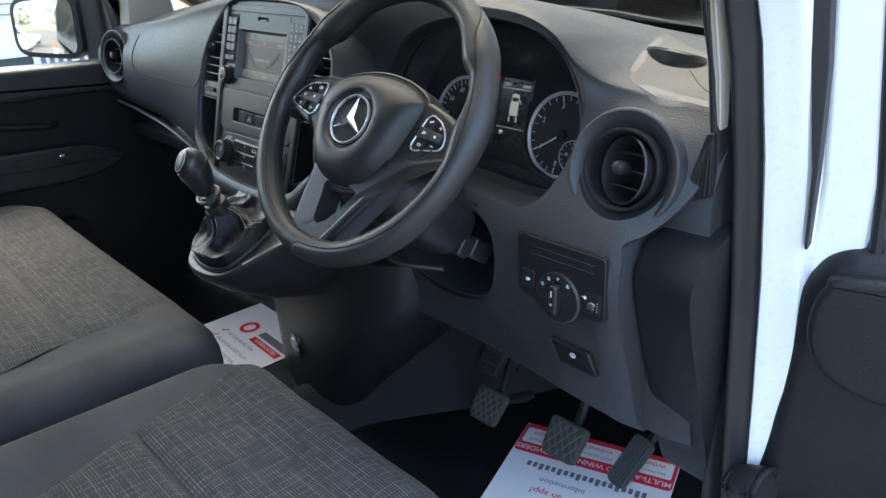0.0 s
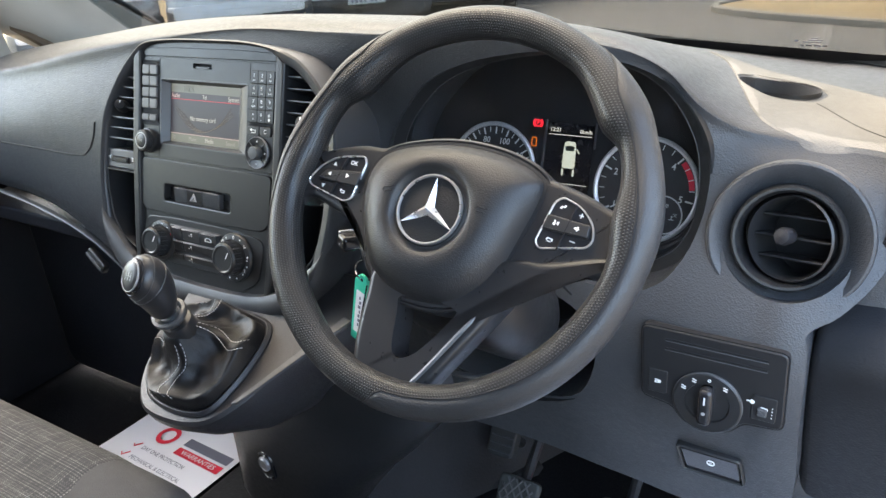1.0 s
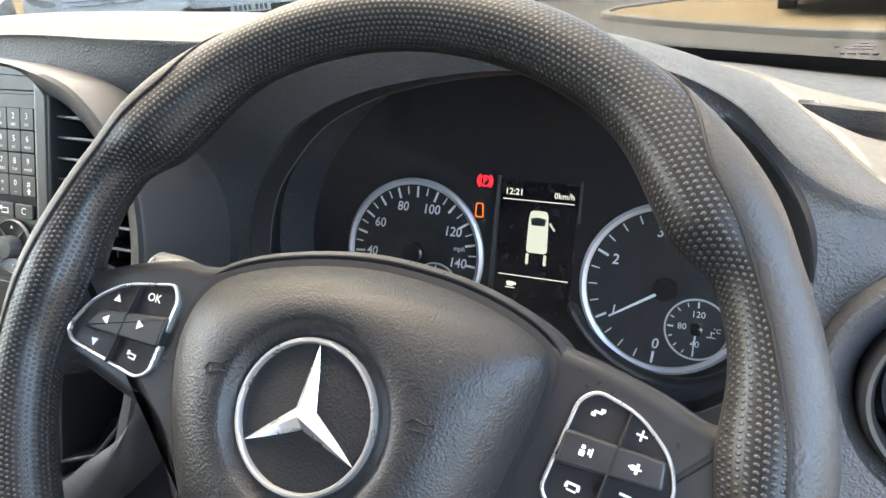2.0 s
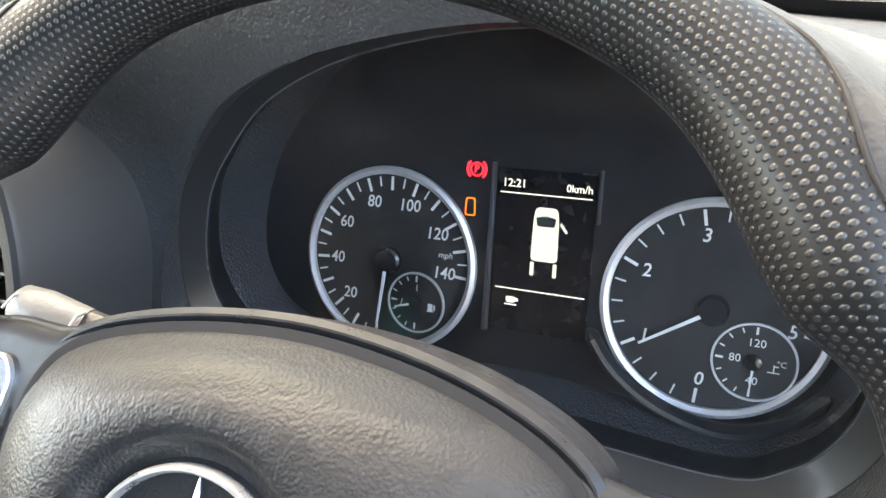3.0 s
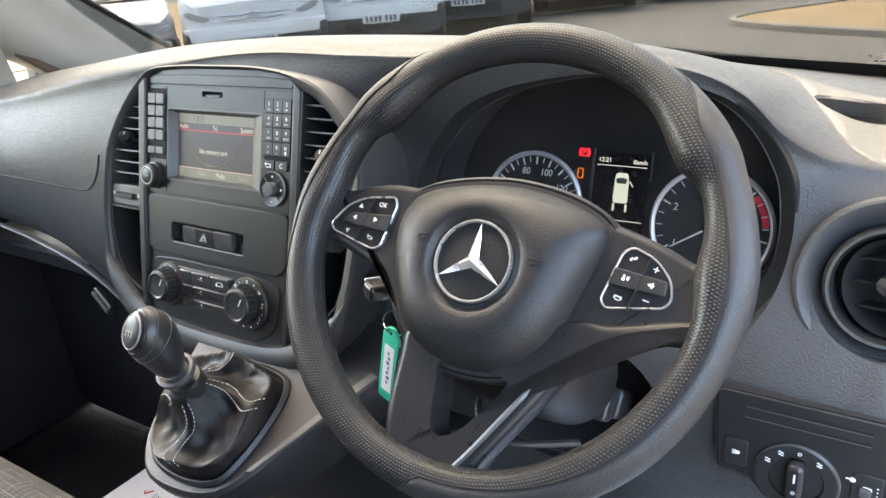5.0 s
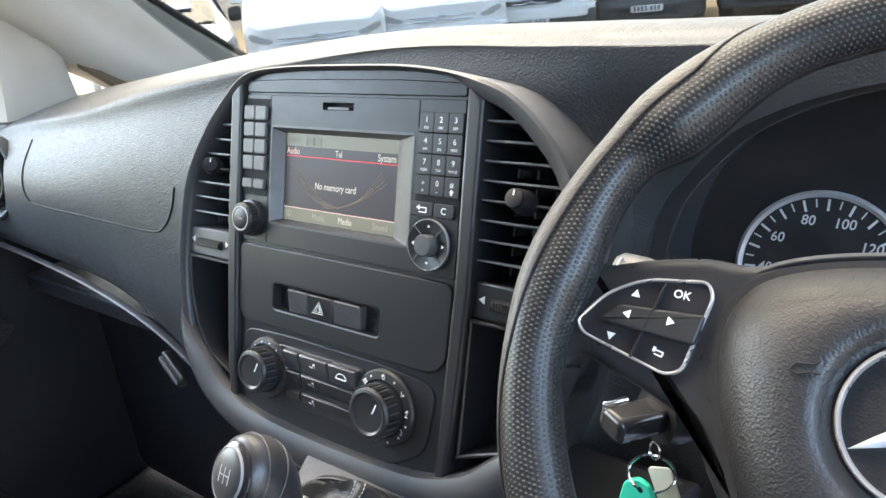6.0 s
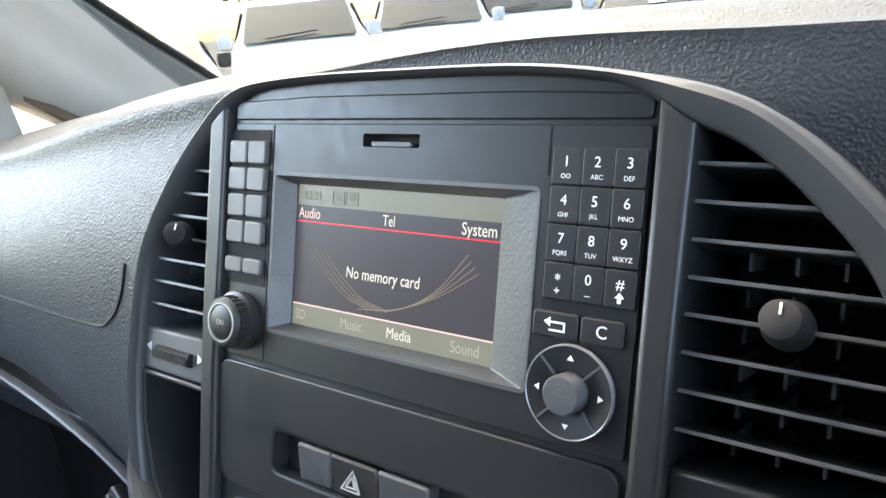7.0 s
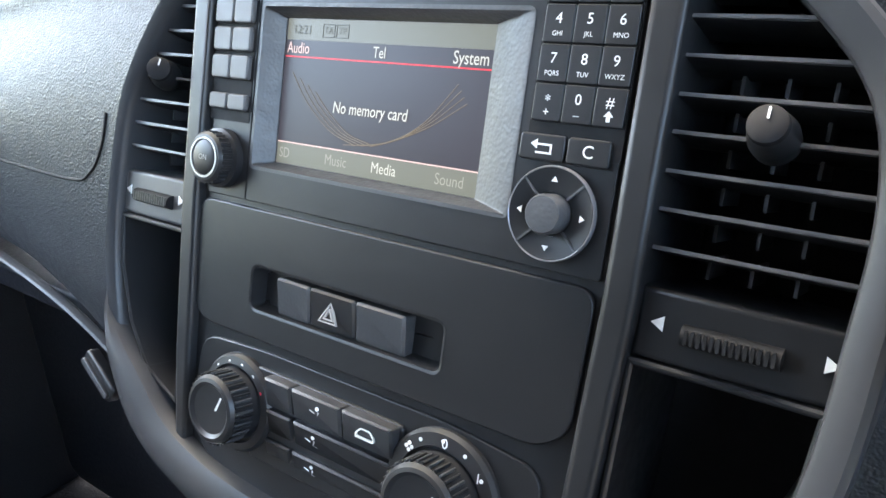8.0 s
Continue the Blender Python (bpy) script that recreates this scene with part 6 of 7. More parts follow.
for c, w, rx, ry in (((0.0903, -0.0452, 1.0955), 0.0, 0.0125, 0.0135), ((0.0908, -0.0465, 1.1000), 0.0, 0.0150, 0.0165), ((0.0920, -0.0490, 1.1100), 0.0, 0.0172, 0.0195), ((0.0925, -0.0520, 1.1220), 0.1, 0.0198, 0.0228), ((0.0920, -0.0555, 1.1325), 0.35, 0.0225, 0.0258), ((0.0915, -0.0600, 1.1410), 0.65, 0.0236, 0.0268), ((0.0905, -0.0655, 1.1465), 0.9, 0.0232, 0.0260), ((0.0898, -0.0695, 1.1490), 1.0, 0.0218, 0.0242), ((0.0893, -0.0720, 1.1503), 1.0, 0.0195, 0.0215), ((0.0894, -0.0715, 1.1500), 1.0, 0.0172, 0.0192)):
    fm = along(c, w)
    shell.append([tuple(fm @ Vector((rx * math.cos(2 * math.pi * k / 36), ry * math.sin(2 * math.pi * k / 36), 0))) for k in range(36)])
knob = gl("knob", loops(shell), KNOBSKIN, lever, "smooth dark grey leatherette knob", 60)
for c, w, rx, ry in (((0.0917, -0.0580, 1.1375), 0.52, 0.0233, 0.0266), ((0.0906, -0.0650, 1.1460), 0.88, 0.0234, 0.0262)):
    fm = along(c, w)
    gl("knob_seam", tube([tuple(fm @ Vector((rx * math.cos(t), ry * math.sin(t), 0))) for t in [2 * math.pi * k / 40 for k in range(40)]], 0.0005, 6, None, True), TRIM, knob)
inlay = []
for h, rx, ry in ((-0.003, 0.0192, 0.0208), (0.0010, 0.0188, 0.0204), (0.0024, 0.0172, 0.0188), (0.0028, 0.0158, 0.0174)):
    fm = along((0.0892, -0.0724, 1.1505), 1.0)
    inlay.append([tuple(fm @ Vector((rx * math.cos(2 * math.pi * k / 36), ry * math.sin(2 * math.pi * k / 36), h))) for k in range(36)])
gl("inlay", loops(inlay), GLOSSY, knob, "gloss black inlay round the cap")
CAPM = along((0.0888, -0.0750, 1.1522), 1.0)
cap = gl("knob_cap", loops([[(rx * math.cos(2 * math.pi * k / 36), rx * 1.12 * math.sin(2 * math.pi * k / 36), h) for k in range(36)] for rx, h in ((0.0148, -0.002), (0.0148, 0.0008), (0.0138, 0.0016), (0.009, 0.0026), (0.001, 0.0030))], CAPM), TRIMBUTTON, lever, "dark cap with the gear pattern")
gl("cap_ring", band([(x, y * 1.12) for x, y in circle(0.0156, 36)], [(x, y * 1.12) for x, y in circle(0.0147, 36)], -0.001, 0.0014, CAPM, 0.0003), SATIN, lever, "bright cap ring")
for dx in (-0.005, 0.0, 0.005):
    gl("gear_mark", prism(rrect(0.0006, 0.010, 0.0002, dx, 0), 0.0018, 0.0031, CAPM), DIMPRINT, cap)
gl("gear_mark", prism(rrect(0.0106, 0.0006, 0.0002, 0, 0), 0.0018, 0.0031, CAPM), DIMPRINT, cap)

# black housing under the console, with a power socket
housing = thing("lower_console", "black lower console housing with a round power socket", "console", at=(0.02, 0.2, 0.53))
rings = []
for z, x0, x1, y in ((0.532, -0.145, 0.07, 0.160), (0.60, -0.140, 0.10, 0.138), (0.70, -0.125, 0.17, 0.128), (0.80, -0.115, 0.26, 0.120), (0.90, -0.11, 0.33, 0.115), (0.97, -0.11, 0.34, 0.12)):
    rings.append([(px, y + (0.5 - y) * 0.5 + py, z) for px, py in rrect(x1 - x0, 0.5 - y, 0.07, (x0 + x1) / 2, 0, 6)])
under(part("shell", loops(rings), BLACK), housing)
SO = plane_frame((-0.010, 0.128, 0.705), -4, 0, -8)
under(part("socket_plate", prism(rrect(0.034, 0.056, 0.015, 0, -0.006), -0.02, 0.003, SO, 0.002), GLOSSY), housing)
under(part("socket", lathe([(0.0130, 0.0), (0.0130, 0.006), (0.0115, 0.008), (0.0100, 0.0065), (0.001, 0.0065)], SO, 28), SATIN, None, "grey metal socket cap"), housing)
under(part("socket_lip", tube([(-0.008, -0.026, 0.004), (0.0, -0.029, 0.005), (0.008, -0.026, 0.004)], 0.0012, 6, SO), TRIM), housing)

# ---- pedals ----
def pedal(label, at, w, h, tilt, roll, lines, arm_to, yaw=0):
    p = thing("pedal", label, "pedal", "pedals", at)
    m = plane_frame(at, tilt, roll, yaw)
    o = rounded([(-w / 2, h / 2), (-w / 2 * 0.86, -h / 2), (w / 2 * 0.86, -h / 2), (w / 2, h / 2)], 0.012)
    pad = under(part("pad", prism(o, -0.014, 0.0, m, 0.004), plastic("pedal_rubber", (0.045, 0.047, 0.045), 0.7, 0.3, 300), None, "worn black rubber pad"), p)
    if lines == "cross":
        for s in (-1, 1):
            for k in range(-3, 4):
                x0 = k * w / 5
                a, b = Vector((x0 - s * h * 0.3, -h * 0.44, 0.001)), Vector((x0 + s * h * 0.3, h * 0.44, 0.001))
                pts = [a.lerp(b, t / 10) for t in range(11) if abs(a.lerp(b, t / 10).x) < w * 0.42]
                if len(pts) > 2:
                    under(part("tread", tube(pts, 0.0016, 5, m), plain("pedal_tread", (0.085, 0.085, 0.082), 0.6)), p)
    else:
        for k in range(6):
            under(part("tread", tube([(-w * 0.36 + k * w * 0.145, -h * 0.42, 0.001), (-w * 0.36 + k * w * 0.145, h * 0.42, 0.001)], 0.0017, 5, m), TRIM), p)
    under(part("arm", tube(crom([m @ Vector((0, 0.01, -0.012)), m @ Vector((0.004, h * 0.7, -0.02)), Vector(arm_to)], 5, False), 0.0085, 8), BLACK), p)


pedal("black rubber clutch pedal with a criss-cross tread", (0.335, 0.319, 0.622), 0.072, 0.066, 40, 0, "cross", (0.375, 0.40, 0.80))
pedal("black rubber brake pedal with a criss-cross tread", (0.502, 0.339, 0.620), 0.080, 0.070, 38, 0, "cross", (0.53, 0.42, 0.80))
pedal("narrow black accelerator pedal with upright ribs", (0.605, 0.390, 0.600), 0.042, 0.098, 36, -14, "ribs", (0.665, 0.44, 0.74))
rest = thing("foot_rest", "small black ribbed foot rest beside the clutch", "foot rest", at=(0.275, 0.40, 0.66))
FR = plane_frame((0.272, 0.40, 0.665), 35)
under(part("pad", prism(rrect(0.05, 0.07, 0.012), -0.02, 0.0, FR, 0.004), plastic("rest_rubber", (0.03, 0.03, 0.03), 0.7)), rest)
for k in range(5):
    under(part("tread", tube([(-0.02, -0.026 + 0.013 * k, 0.001), (0.02, -0.026 + 0.013 * k, 0.001)], 0.0015, 5, FR), TRIM), rest)
under(part("bracket", tube([FR @ Vector((0, 0, -0.01)), (0.27, 0.47, 0.60)], 0.01, 8), BLACK), rest)

# ---- floor, shell of the cab ----
floor = tagged(part("floor", prism(rrect(1.78, 2.0, 0.02, 0.0, -0.35), 0.47, 0.53, None), CARPET), "dark textured cab floor", "floor", kind="structure")
tagged(part("floor_step", prism([(p.x, p.y) for p in crom([(-0.226, -0.30), (-0.224, 0.0), (-0.226, 0.30), (-0.226, 0.54), (0.10, 0.55), (0.30, 0.50), (0.20, 0.36), (0.06, 0.20), (0.05, -0.30)], 5)], 0.53, 0.541, None, 0.012), FLOORGREY), "raised grey rubber floor between the footwells", "floor", kind="structure")
tun = [(-0.6, -0.03, 0.02, 0.595, 0.10), (0.0, -0.03, 0.02, 0.60, 0.10), (0.17, -0.02, 0.03, 0.61, 0.11), (0.28, 0.03, 0.085, 0.655, 0.165), (0.40, 0.10, 0.16, 0.705, 0.24), (0.57, 0.18, 0.25, 0.76, 0.32)]
tun_rings = [[(a, y, 0.528), (a, y, h - 0.012), ((a + b) / 2, y, h), (b, y, h - 0.004), (b + 0.35 * (c - b), y, h - 0.04), (c, y, 0.528)] for y, a, b, h, c in tun]
tagged(part("tunnel_side", loops([[tuple(p) for p in r] for r in zip(*[crom(list(c), 4, False) for c in zip(*tun_rings)])]), FLOORGREY, None, "", 50), "grey sloping side of the footwell", "floor", kind="structure")
tagged(part("firewall", joined(prism(rrect(1.80, 0.95, 0.02, 0, 0.78), -0.62, -0.58, UPRIGHT)), MATT), "dark firewall behind the pedals", "wall", kind="structure")
tagged(part("wall_rear", prism(rrect(1.80, 1.40, 0.02, 0, 1.17), 1.25, 1.29, UPRIGHT), FLOORGREY), "plain grey bulkhead behind the seats", "wall", kind="structure")
tagged(part("ceiling", prism(rounded([(-0.86, 0.12), (-0.86, -1.28), (0.86, -1.28), (0.86, 0.12)], 0.05), 1.83, 1.87, None), LINING), "pale grey cab roof lining", "ceiling", kind="structure")

# windscreen and pillars
ws_rings = []
for f in range(7):
    t = f / 6
    row = []
    for k in range(13):
        s = k / 12
        bow = 0.075 * (1 - (2 * s - 1) ** 2)
        lo = Vector((-0.84 + 1.66 * s, 0.655 - 0.085 * s * s + bow, 1.272 + 0.010 * math.sin(math.pi * s)))
        hi = Vector((-0.72 + 1.44 * s, 0.03 + bow, 1.835))
        row.append(lo.lerp(hi, t))
    ws_rings.append(row)
ws = bmesh.new()
grid = [[ws.verts.new(p) for p in r] for r in ws_rings]
for i in range(6):
    for j in range(12):
        ws.faces.new((grid[i][j], grid[i][j + 1], grid[i + 1][j + 1], grid[i + 1][j]))
wob = part("windscreen", ws, GLASS)
wob.visible_shadow = False
mod = wob.modifiers.new("thickness", "SOLIDIFY")
mod.thickness = 0.004
mod.offset = 1.0
fritbm = bmesh.new()
fr = []
for f in (0.0, 0.02, 0.036):
    row = []
    for k in range(25):
        q = k / 24
        bow = 0.075 * (1 - (2 * q - 1) ** 2)
        lo = Vector((-0.84 + 1.66 * q, 0.655 - 0.085 * q * q + bow, 1.272 + 0.010 * math.sin(math.pi * q)))
        hi = Vector((-0.72 + 1.44 * q, 0.03 + bow, 1.835))
        row.append(fritbm.verts.new(lo.lerp(hi, f) + Vector((0, -0.004, -0.004))))
    fr.append(row)
for i in range(2):
    for j in range(24):
        fritbm.faces.new((fr[i][j], fr[i][j + 1], fr[i + 1][j + 1], fr[i + 1][j]))
tagged(part("windscreen_border", fritbm, MATT), "black printed border along the windscreen foot", "windscreen border", kind="structure")
tagged(wob, "clear raked windscreen with a small etched mark", "windscreen", kind="structure")
etch = thing("etched_mark", "small dark block of print low on the windscreen", "marking", at=(0.652, 0.578, 1.303))
EF = Matrix(((1, 0, -0.06, 0.652), (-0.06, -0.783, -0.615, 0.576), (0, 0.62, -0.785, 1.3075), (0, 0, 0, 1)))
for k, (x, y, w, h) in enumerate(((-0.012, -0.012, 0.004, 0.0035), (-0.004, -0.012, 0.007, 0.0035), (0.006, -0.012, 0.008, 0.0035), (0.015, -0.012, 0.005, 0.0035), (0.0, -0.003, 0.022, 0.0016), (0.004, 0.002, 0.018, 0.0016), (-0.018, 0.000, 0.004, 0.004), (0.003, 0.007, 0.008, 0.0016))):
    under(part("print_bar", prism(rrect(w, h, 0.0004, x, y), 0.004, 0.0043, EF), GREYINK), etch)


# left front pillar: pale trim between windscreen and quarter light
lp_rings = []
for (y0, z0), (y1, z1), x in (((0.735, 1.268), (0.485, 1.265), -0.842), ((0.56, 1.390), (0.36, 1.345), -0.838), ((0.33, 1.545), (0.20, 1.485), -0.81), ((0.02, 1.78), (-0.10, 1.74), -0.76)):
    lp_rings.append([(x + 0.027, y0 + 0.004, z0 + 0.004), (x + 0.030, y0 * 0.7 + y1 * 0.3, z0 * 0.7 + z1 * 0.3 + 0.004), (x + 0.032, y0 * 0.3 + y1 * 0.7, z0 * 0.3 + z1 * 0.7 + 0.004), (x + 0.006, y1, z1), (x - 0.05, y1, z1), (x - 0.05, y0, z0)])
tagged(part("pillar_left", loops([crom(r, 3) for r in lp_rings]), PILLAR), "pale beige windscreen pillar trim", "pillar trim", kind="structure")
lp2 = []
for y, z, w in ((0.300, 1.25, 0.13), (0.300, 1.36, 0.10), (0.25, 1.46, 0.10), (0.14, 1.56, 0.10)):
    lp2.append([(-0.835, y + w / 2, z), (-0.825, y, z + 0.004), (-0.835, y - w / 2, z), (-0.90, y - w / 2, z), (-0.90, y + w / 2, z)])
tagged(part("pillar_quarter_left", loops([crom(r, 3) for r in lp2]), PILLAR), "pale slim pillar behind the quarter light", "pillar trim", kind="structure")
qg = part("quarter_light", loops([[(-0.872, 0.46, 1.265), (-0.872, 0.23, 1.265), (-0.865, 0.16, 1.46)], [(-0.876, 0.46, 1.265), (-0.876, 0.23, 1.265), (-0.869, 0.16, 1.46)]]), SIDEGLASS)
qg.visible_shadow = False
tagged(qg, "small triangular quarter light window", "window", kind="structure")
tagged(part("quarter_frame", tube([(-0.842, 0.468, 1.272), (-0.842, 0.366, 1.354), (-0.842, 0.28, 1.424), (-0.84, 0.20, 1.485)], 0.013, 8), plastic("brown_grey_seal", (0.16, 0.11, 0.075), 0.6)), "brown-grey frame strip of the quarter light", "window frame", kind="structure")
tagged(part("dash_end_left", prism(rrect(0.10, 0.44, 0.02, -0.86, 0.44), 1.20, 1.266, None, 0.01), LOWER), "charcoal ledge below the quarter light", "trim", kind="structure")

# right front pillar: grey trim, black seal, white body
rp_rings = []
for y0, z0, x, w in ((0.240, 1.252, 0.790, 0.016), (0.235, 1.30, 0.787, 0.018), (0.22, 1.38, 0.780, 0.022), (0.10, 1.56, 0.765, 0.030), (-0.05, 1.78, 0.745, 0.04)):
    rp_rings.append([(x - w * 0.55, y0 + 0.02, z0), (x - w * 0.3, y0 - 0.012, z0), (x + w * 0.2, y0 - 0.02, z0), (x + w * 0.5, y0, z0), (x + w * 0.5, y0 + 0.2, z0 + 0.05), (x - w * 0.5, y0 + 0.2, z0 + 0.05)])
tagged(part("pillar_right", loops([crom(r, 3) for r in rp_rings]), PILLAR), "pale beige windscreen pillar trim", "pillar trim", kind="structure")
sr = []
for x, y, z in ((0.842, 0.245, 0.48), (0.840, 0.245, 0.78), (0.832, 0.245, 0.90), (0.824, 0.242, 1.05), (0.813, 0.236, 1.20), (0.803, 0.225, 1.32), (0.795, 0.205, 1.40), (0.780, 0.10, 1.58), (0.765, -0.03, 1.80)):
    sr.append([(x - 0.030, y + 0.010, z), (x - 0.026, y - 0.010, z), (x - 0.020, y - 0.014, z), (x - 0.014, y - 0.008, z), (x - 0.009, y + 0.004, z), (x - 0.003, y - 0.006, z), (x + 0.003, y - 0.016, z), (x + 0.010, y - 0.014, z), (x + 0.016, y - 0.002, z), (x + 0.022, y + 0.008, z), (x + 0.022, y + 0.03, z), (x - 0.030, y + 0.03, z)])
tagged(part("door_seal", loops([crom(r, 3) for r in sr]), SEAL), "ribbed black rubber door seal round the opening", "door seal", kind="structure")
br = []
for x, y, z, w in ((0.866, 0.262, 0.40, 0.05), (0.864, 0.262, 0.78, 0.050), (0.858, 0.262, 0.92, 0.052), (0.850, 0.258, 1.08, 0.055), (0.840, 0.250, 1.22, 0.058), (0.828, 0.238, 1.34, 0.058), (0.818, 0.22, 1.42, 0.055), (0.803, 0.12, 1.58, 0.05), (0.79, -0.01, 1.80, 0.05)):
    br.append([(x - 0.01, y, z), (x + w * 0.45, y - 0.006, z), (x + w * 0.75, y + 0.012, z), (x + w * 0.8, y + 0.14, z), (x - 0.01, y + 0.14, z)])
tagged(part("body_pillar", loops([crom(r, 3) for r in br]), WHITE), "white painted door pillar with light scuffs", "car body", kind="structure")
gap = [(-0.036, 1.40), (-0.012, 1.40), (-0.003, 1.318), (0.0015, 1.22), (0.0035, 1.13), (0.0005, 1.13), (-0.0035, 1.216), (-0.020, 1.328)]
tagged(part("pillar_seal", prism(gap, -0.02, 0.006, plane_frame((0.888, 0.250, 0.0), 0, 0, 12), 0.001), SEAL), "tapering black rubber strip between pillar and door", "door seal", kind="structure")
tagged(part("screen_seal_left", tube([(-0.815, 0.742, 1.276), (-0.806, 0.57, 1.392), (-0.782, 0.34, 1.548), (-0.735, 0.03, 1.782)], 0.006, 8), SEAL), "thin black seal along the windscreen pillar", "window seal", kind="structure")
tagged(part("sill_right", prism(rrect(0.10, 1.6, 0.02, 0.86, -0.50), 0.40, 0.56, None, 0.01), WHITE), "white painted door sill", "car body", kind="structure")

# open driver's door
door = thing("driver_door", "open white van door with a charcoal inner panel", "door", at=(0.95, 0.33, 0.5))
DF = plane_frame((0.888, 0.250, 0.0), 0, 0, 12)
dp = rounded([(-0.004, 1.045), (-0.003, 1.075), (0.020, 1.118), (0.045, 1.132), (0.80, 1.15), (0.80, 0.5), (-0.11, 0.5), (-0.032, 0.785), (-0.014, 0.871), (-0.004, 0.987)], 0.03)
under(part("inner_panel", prism(dp, -0.06, 0.0, DF, 0.022), DOORTRIM, None, "charcoal moulded inner panel"), door)
pad = [(p.x, p.y) for p in crom([(0.016, 1.05), (0.026, 1.09), (0.07, 1.112), (0.40, 1.122), (0.75, 1.12), (0.77, 1.06), (0.75, 1.00), (0.40, 0.985), (0.16, 0.972), (0.085, 0.972), (0.045, 0.988), (0.022, 1.015)], 5)]
under(part("sill_pad", prism(pad, -0.01, 0.016, DF, 0.008), DOORTRIM, None, "rounded charcoal upper pad"), door)
under(part("pocket_lip", tube(crom([(0.005, 0.775, 0.0), (0.02, 0.785, 0.016), (0.07, 0.788, 0.026), (0.16, 0.77, 0.032), (0.4, 0.74, 0.032)], 5, False), [0.004] + [0.009] * 20, 10, DF, False, 0.6), DOORTRIM), door)
under(part("door_shell", prism(rounded([(-0.012, 0.5), (0.9, 0.5), (0.9, 1.16), (0.85, 1.78), (0.45, 1.80), (0.0, 1.25)], 0.03), -0.13, -0.06, DF, 0.01), WHITE, None, "white painted shell"), door)
under(part("door_edge", prism([(0.0, 0.5), (0.05, 0.5), (0.055, 1.2), (0.030, 1.40), (-0.03, 1.9), (-0.07, 1.9), (-0.012, 1.38), (0.004, 1.2)], -0.12, -0.02, DF, 0.006), WHITE), door)
under(part("edge_seal", tube([(0.064, 1.13, -0.02), (0.060, 1.2, -0.022), (0.036, 1.40, -0.022), (-0.02, 1.9, -0.02)], 0.007, 8, DF), SEAL), door)
under(part("hinge_gaiter", tube([(0.852, 0.240, 0.800), (0.872, 0.232, 0.812), (0.895, 0.230, 0.820)], [0.017, 0.022, 0.024], 18, None, False, 1.2), SEAL, None, "ribbed black rubber gaiter"), door)
for k in range(6):
    x = 0.854 + 0.008 * k
    under(part("gaiter_rib", tube([(x + 0.004 * math.cos(t), 0.238 - 0.2 * (x - 0.855) + (0.019 + 0.15 * (x - 0.854)) * math.cos(t), 0.803 + 0.4 * (x - 0.854) + (0.022 + 0.15 * (x - 0.854)) * math.sin(t)) for t in [2 * math.pi * j / 20 for j in range(20)]], 0.003, 6, None, True), SEAL), door)

# ---- left door ----
ldoor = thing("passenger_door", "closed passenger door with dark trim and a window", "door", at=(-0.9, 0, 0.5))
LD = Matrix.Translation((-0.87, 0, 0)) @ Matrix(((0, 0, 1, 0), (1, 0, 0, 0), (0, 1, 0, 0), (0, 0, 0, 1)))  # u = y, v = z, n = +x


def dr(name, bm, material, parent=ldoor, label=""):
    return under(part(name, bm, material, None, label), parent)


dr("trim_panel", prism(rounded([(0.34, 0.50), (0.34, 1.12), (-1.2, 1.19), (-1.2, 0.50)], 0.02), -0.06, -0.012, LD, 0.01), DOORTRIM, ldoor, "dark door trim")
dr("sill_pad", prism(rounded([(0.235, 1.105), (0.235, 1.178), (-1.2, 1.255), (-1.2, 1.16)], 0.012), -0.06, 0.018, LD, 0.014), DASH, ldoor, "soft charcoal window sill")
dr("sill_line", tube([(0.18, 1.110, 0.0), (-0.2, 1.152, 0.0), (-1.0, 1.18, 0.0)], 0.003, 6, LD), TRIM)
ARMO = [(p.x, p.y) for p in crom([(0.135, 0.955), (0.15, 0.938), (0.11, 0.915), (0.0, 0.902), (-0.3, 0.915), (-1.0, 0.93), (-1.0, 1.03), (-0.4, 1.012), (-0.05, 0.995), (0.06, 0.985)], 4)]
arm = dr("armrest", prism(ARMO, -0.02, 0.034, LD, 0.007), LOWER, ldoor, "charcoal armrest")
# highlight along the top edge, made as a thin tube of paler grey
dr("armrest_highlight", tube(crom([(0.13, 0.958, 0.030), (0.06, 0.984, 0.033), (-0.05, 0.994, 0.033), (-0.4, 1.011, 0.033), (-1.0, 1.028, 0.033)], 4, False), 0.0022, 6, LD), TRIM, arm, "thin paler strip drawn as the highlight on the armrest edge")
dr("pull_handle", tube(crom([(0.02, 1.045, -0.012), (-0.01, 1.047, 0.012), (-0.06, 1.055, 0.016), (-0.12, 1.066, 0.012), (-0.15, 1.07, -0.012)], 5, False), 0.007, 8, LD, False, 0.7), DOORTRIM, ldoor, "slim charcoal pull handle")
dr("handle_bezel", prism(rounded([(0.06, 0.975), (0.05, 0.948), (-0.09, 0.952), (-0.11, 0.985)], 0.006), 0.033, 0.0355, LD, 0.001), BLACK)
dr("window_switch", prism(rrect(0.016, 0.010, 0.003, 0.000, 0.972), 0.034, 0.040, LD, 0.003), CHROME, ldoor, "bright window switch")
dr("door_pocket", prism(rounded([(0.02, 0.80), (0.08, 0.60), (-0.7, 0.55), (-0.7, 0.83)], 0.03), -0.012, 0.03, LD, 0.012), MATT)
dr("window_post", prism(rounded([(0.235, 1.16), (0.20, 1.40), (0.10, 1.56), (0.16, 1.56), (0.26, 1.40), (0.285, 1.16)], 0.01), -0.05, 0.0, LD, 0.006), SEAL)
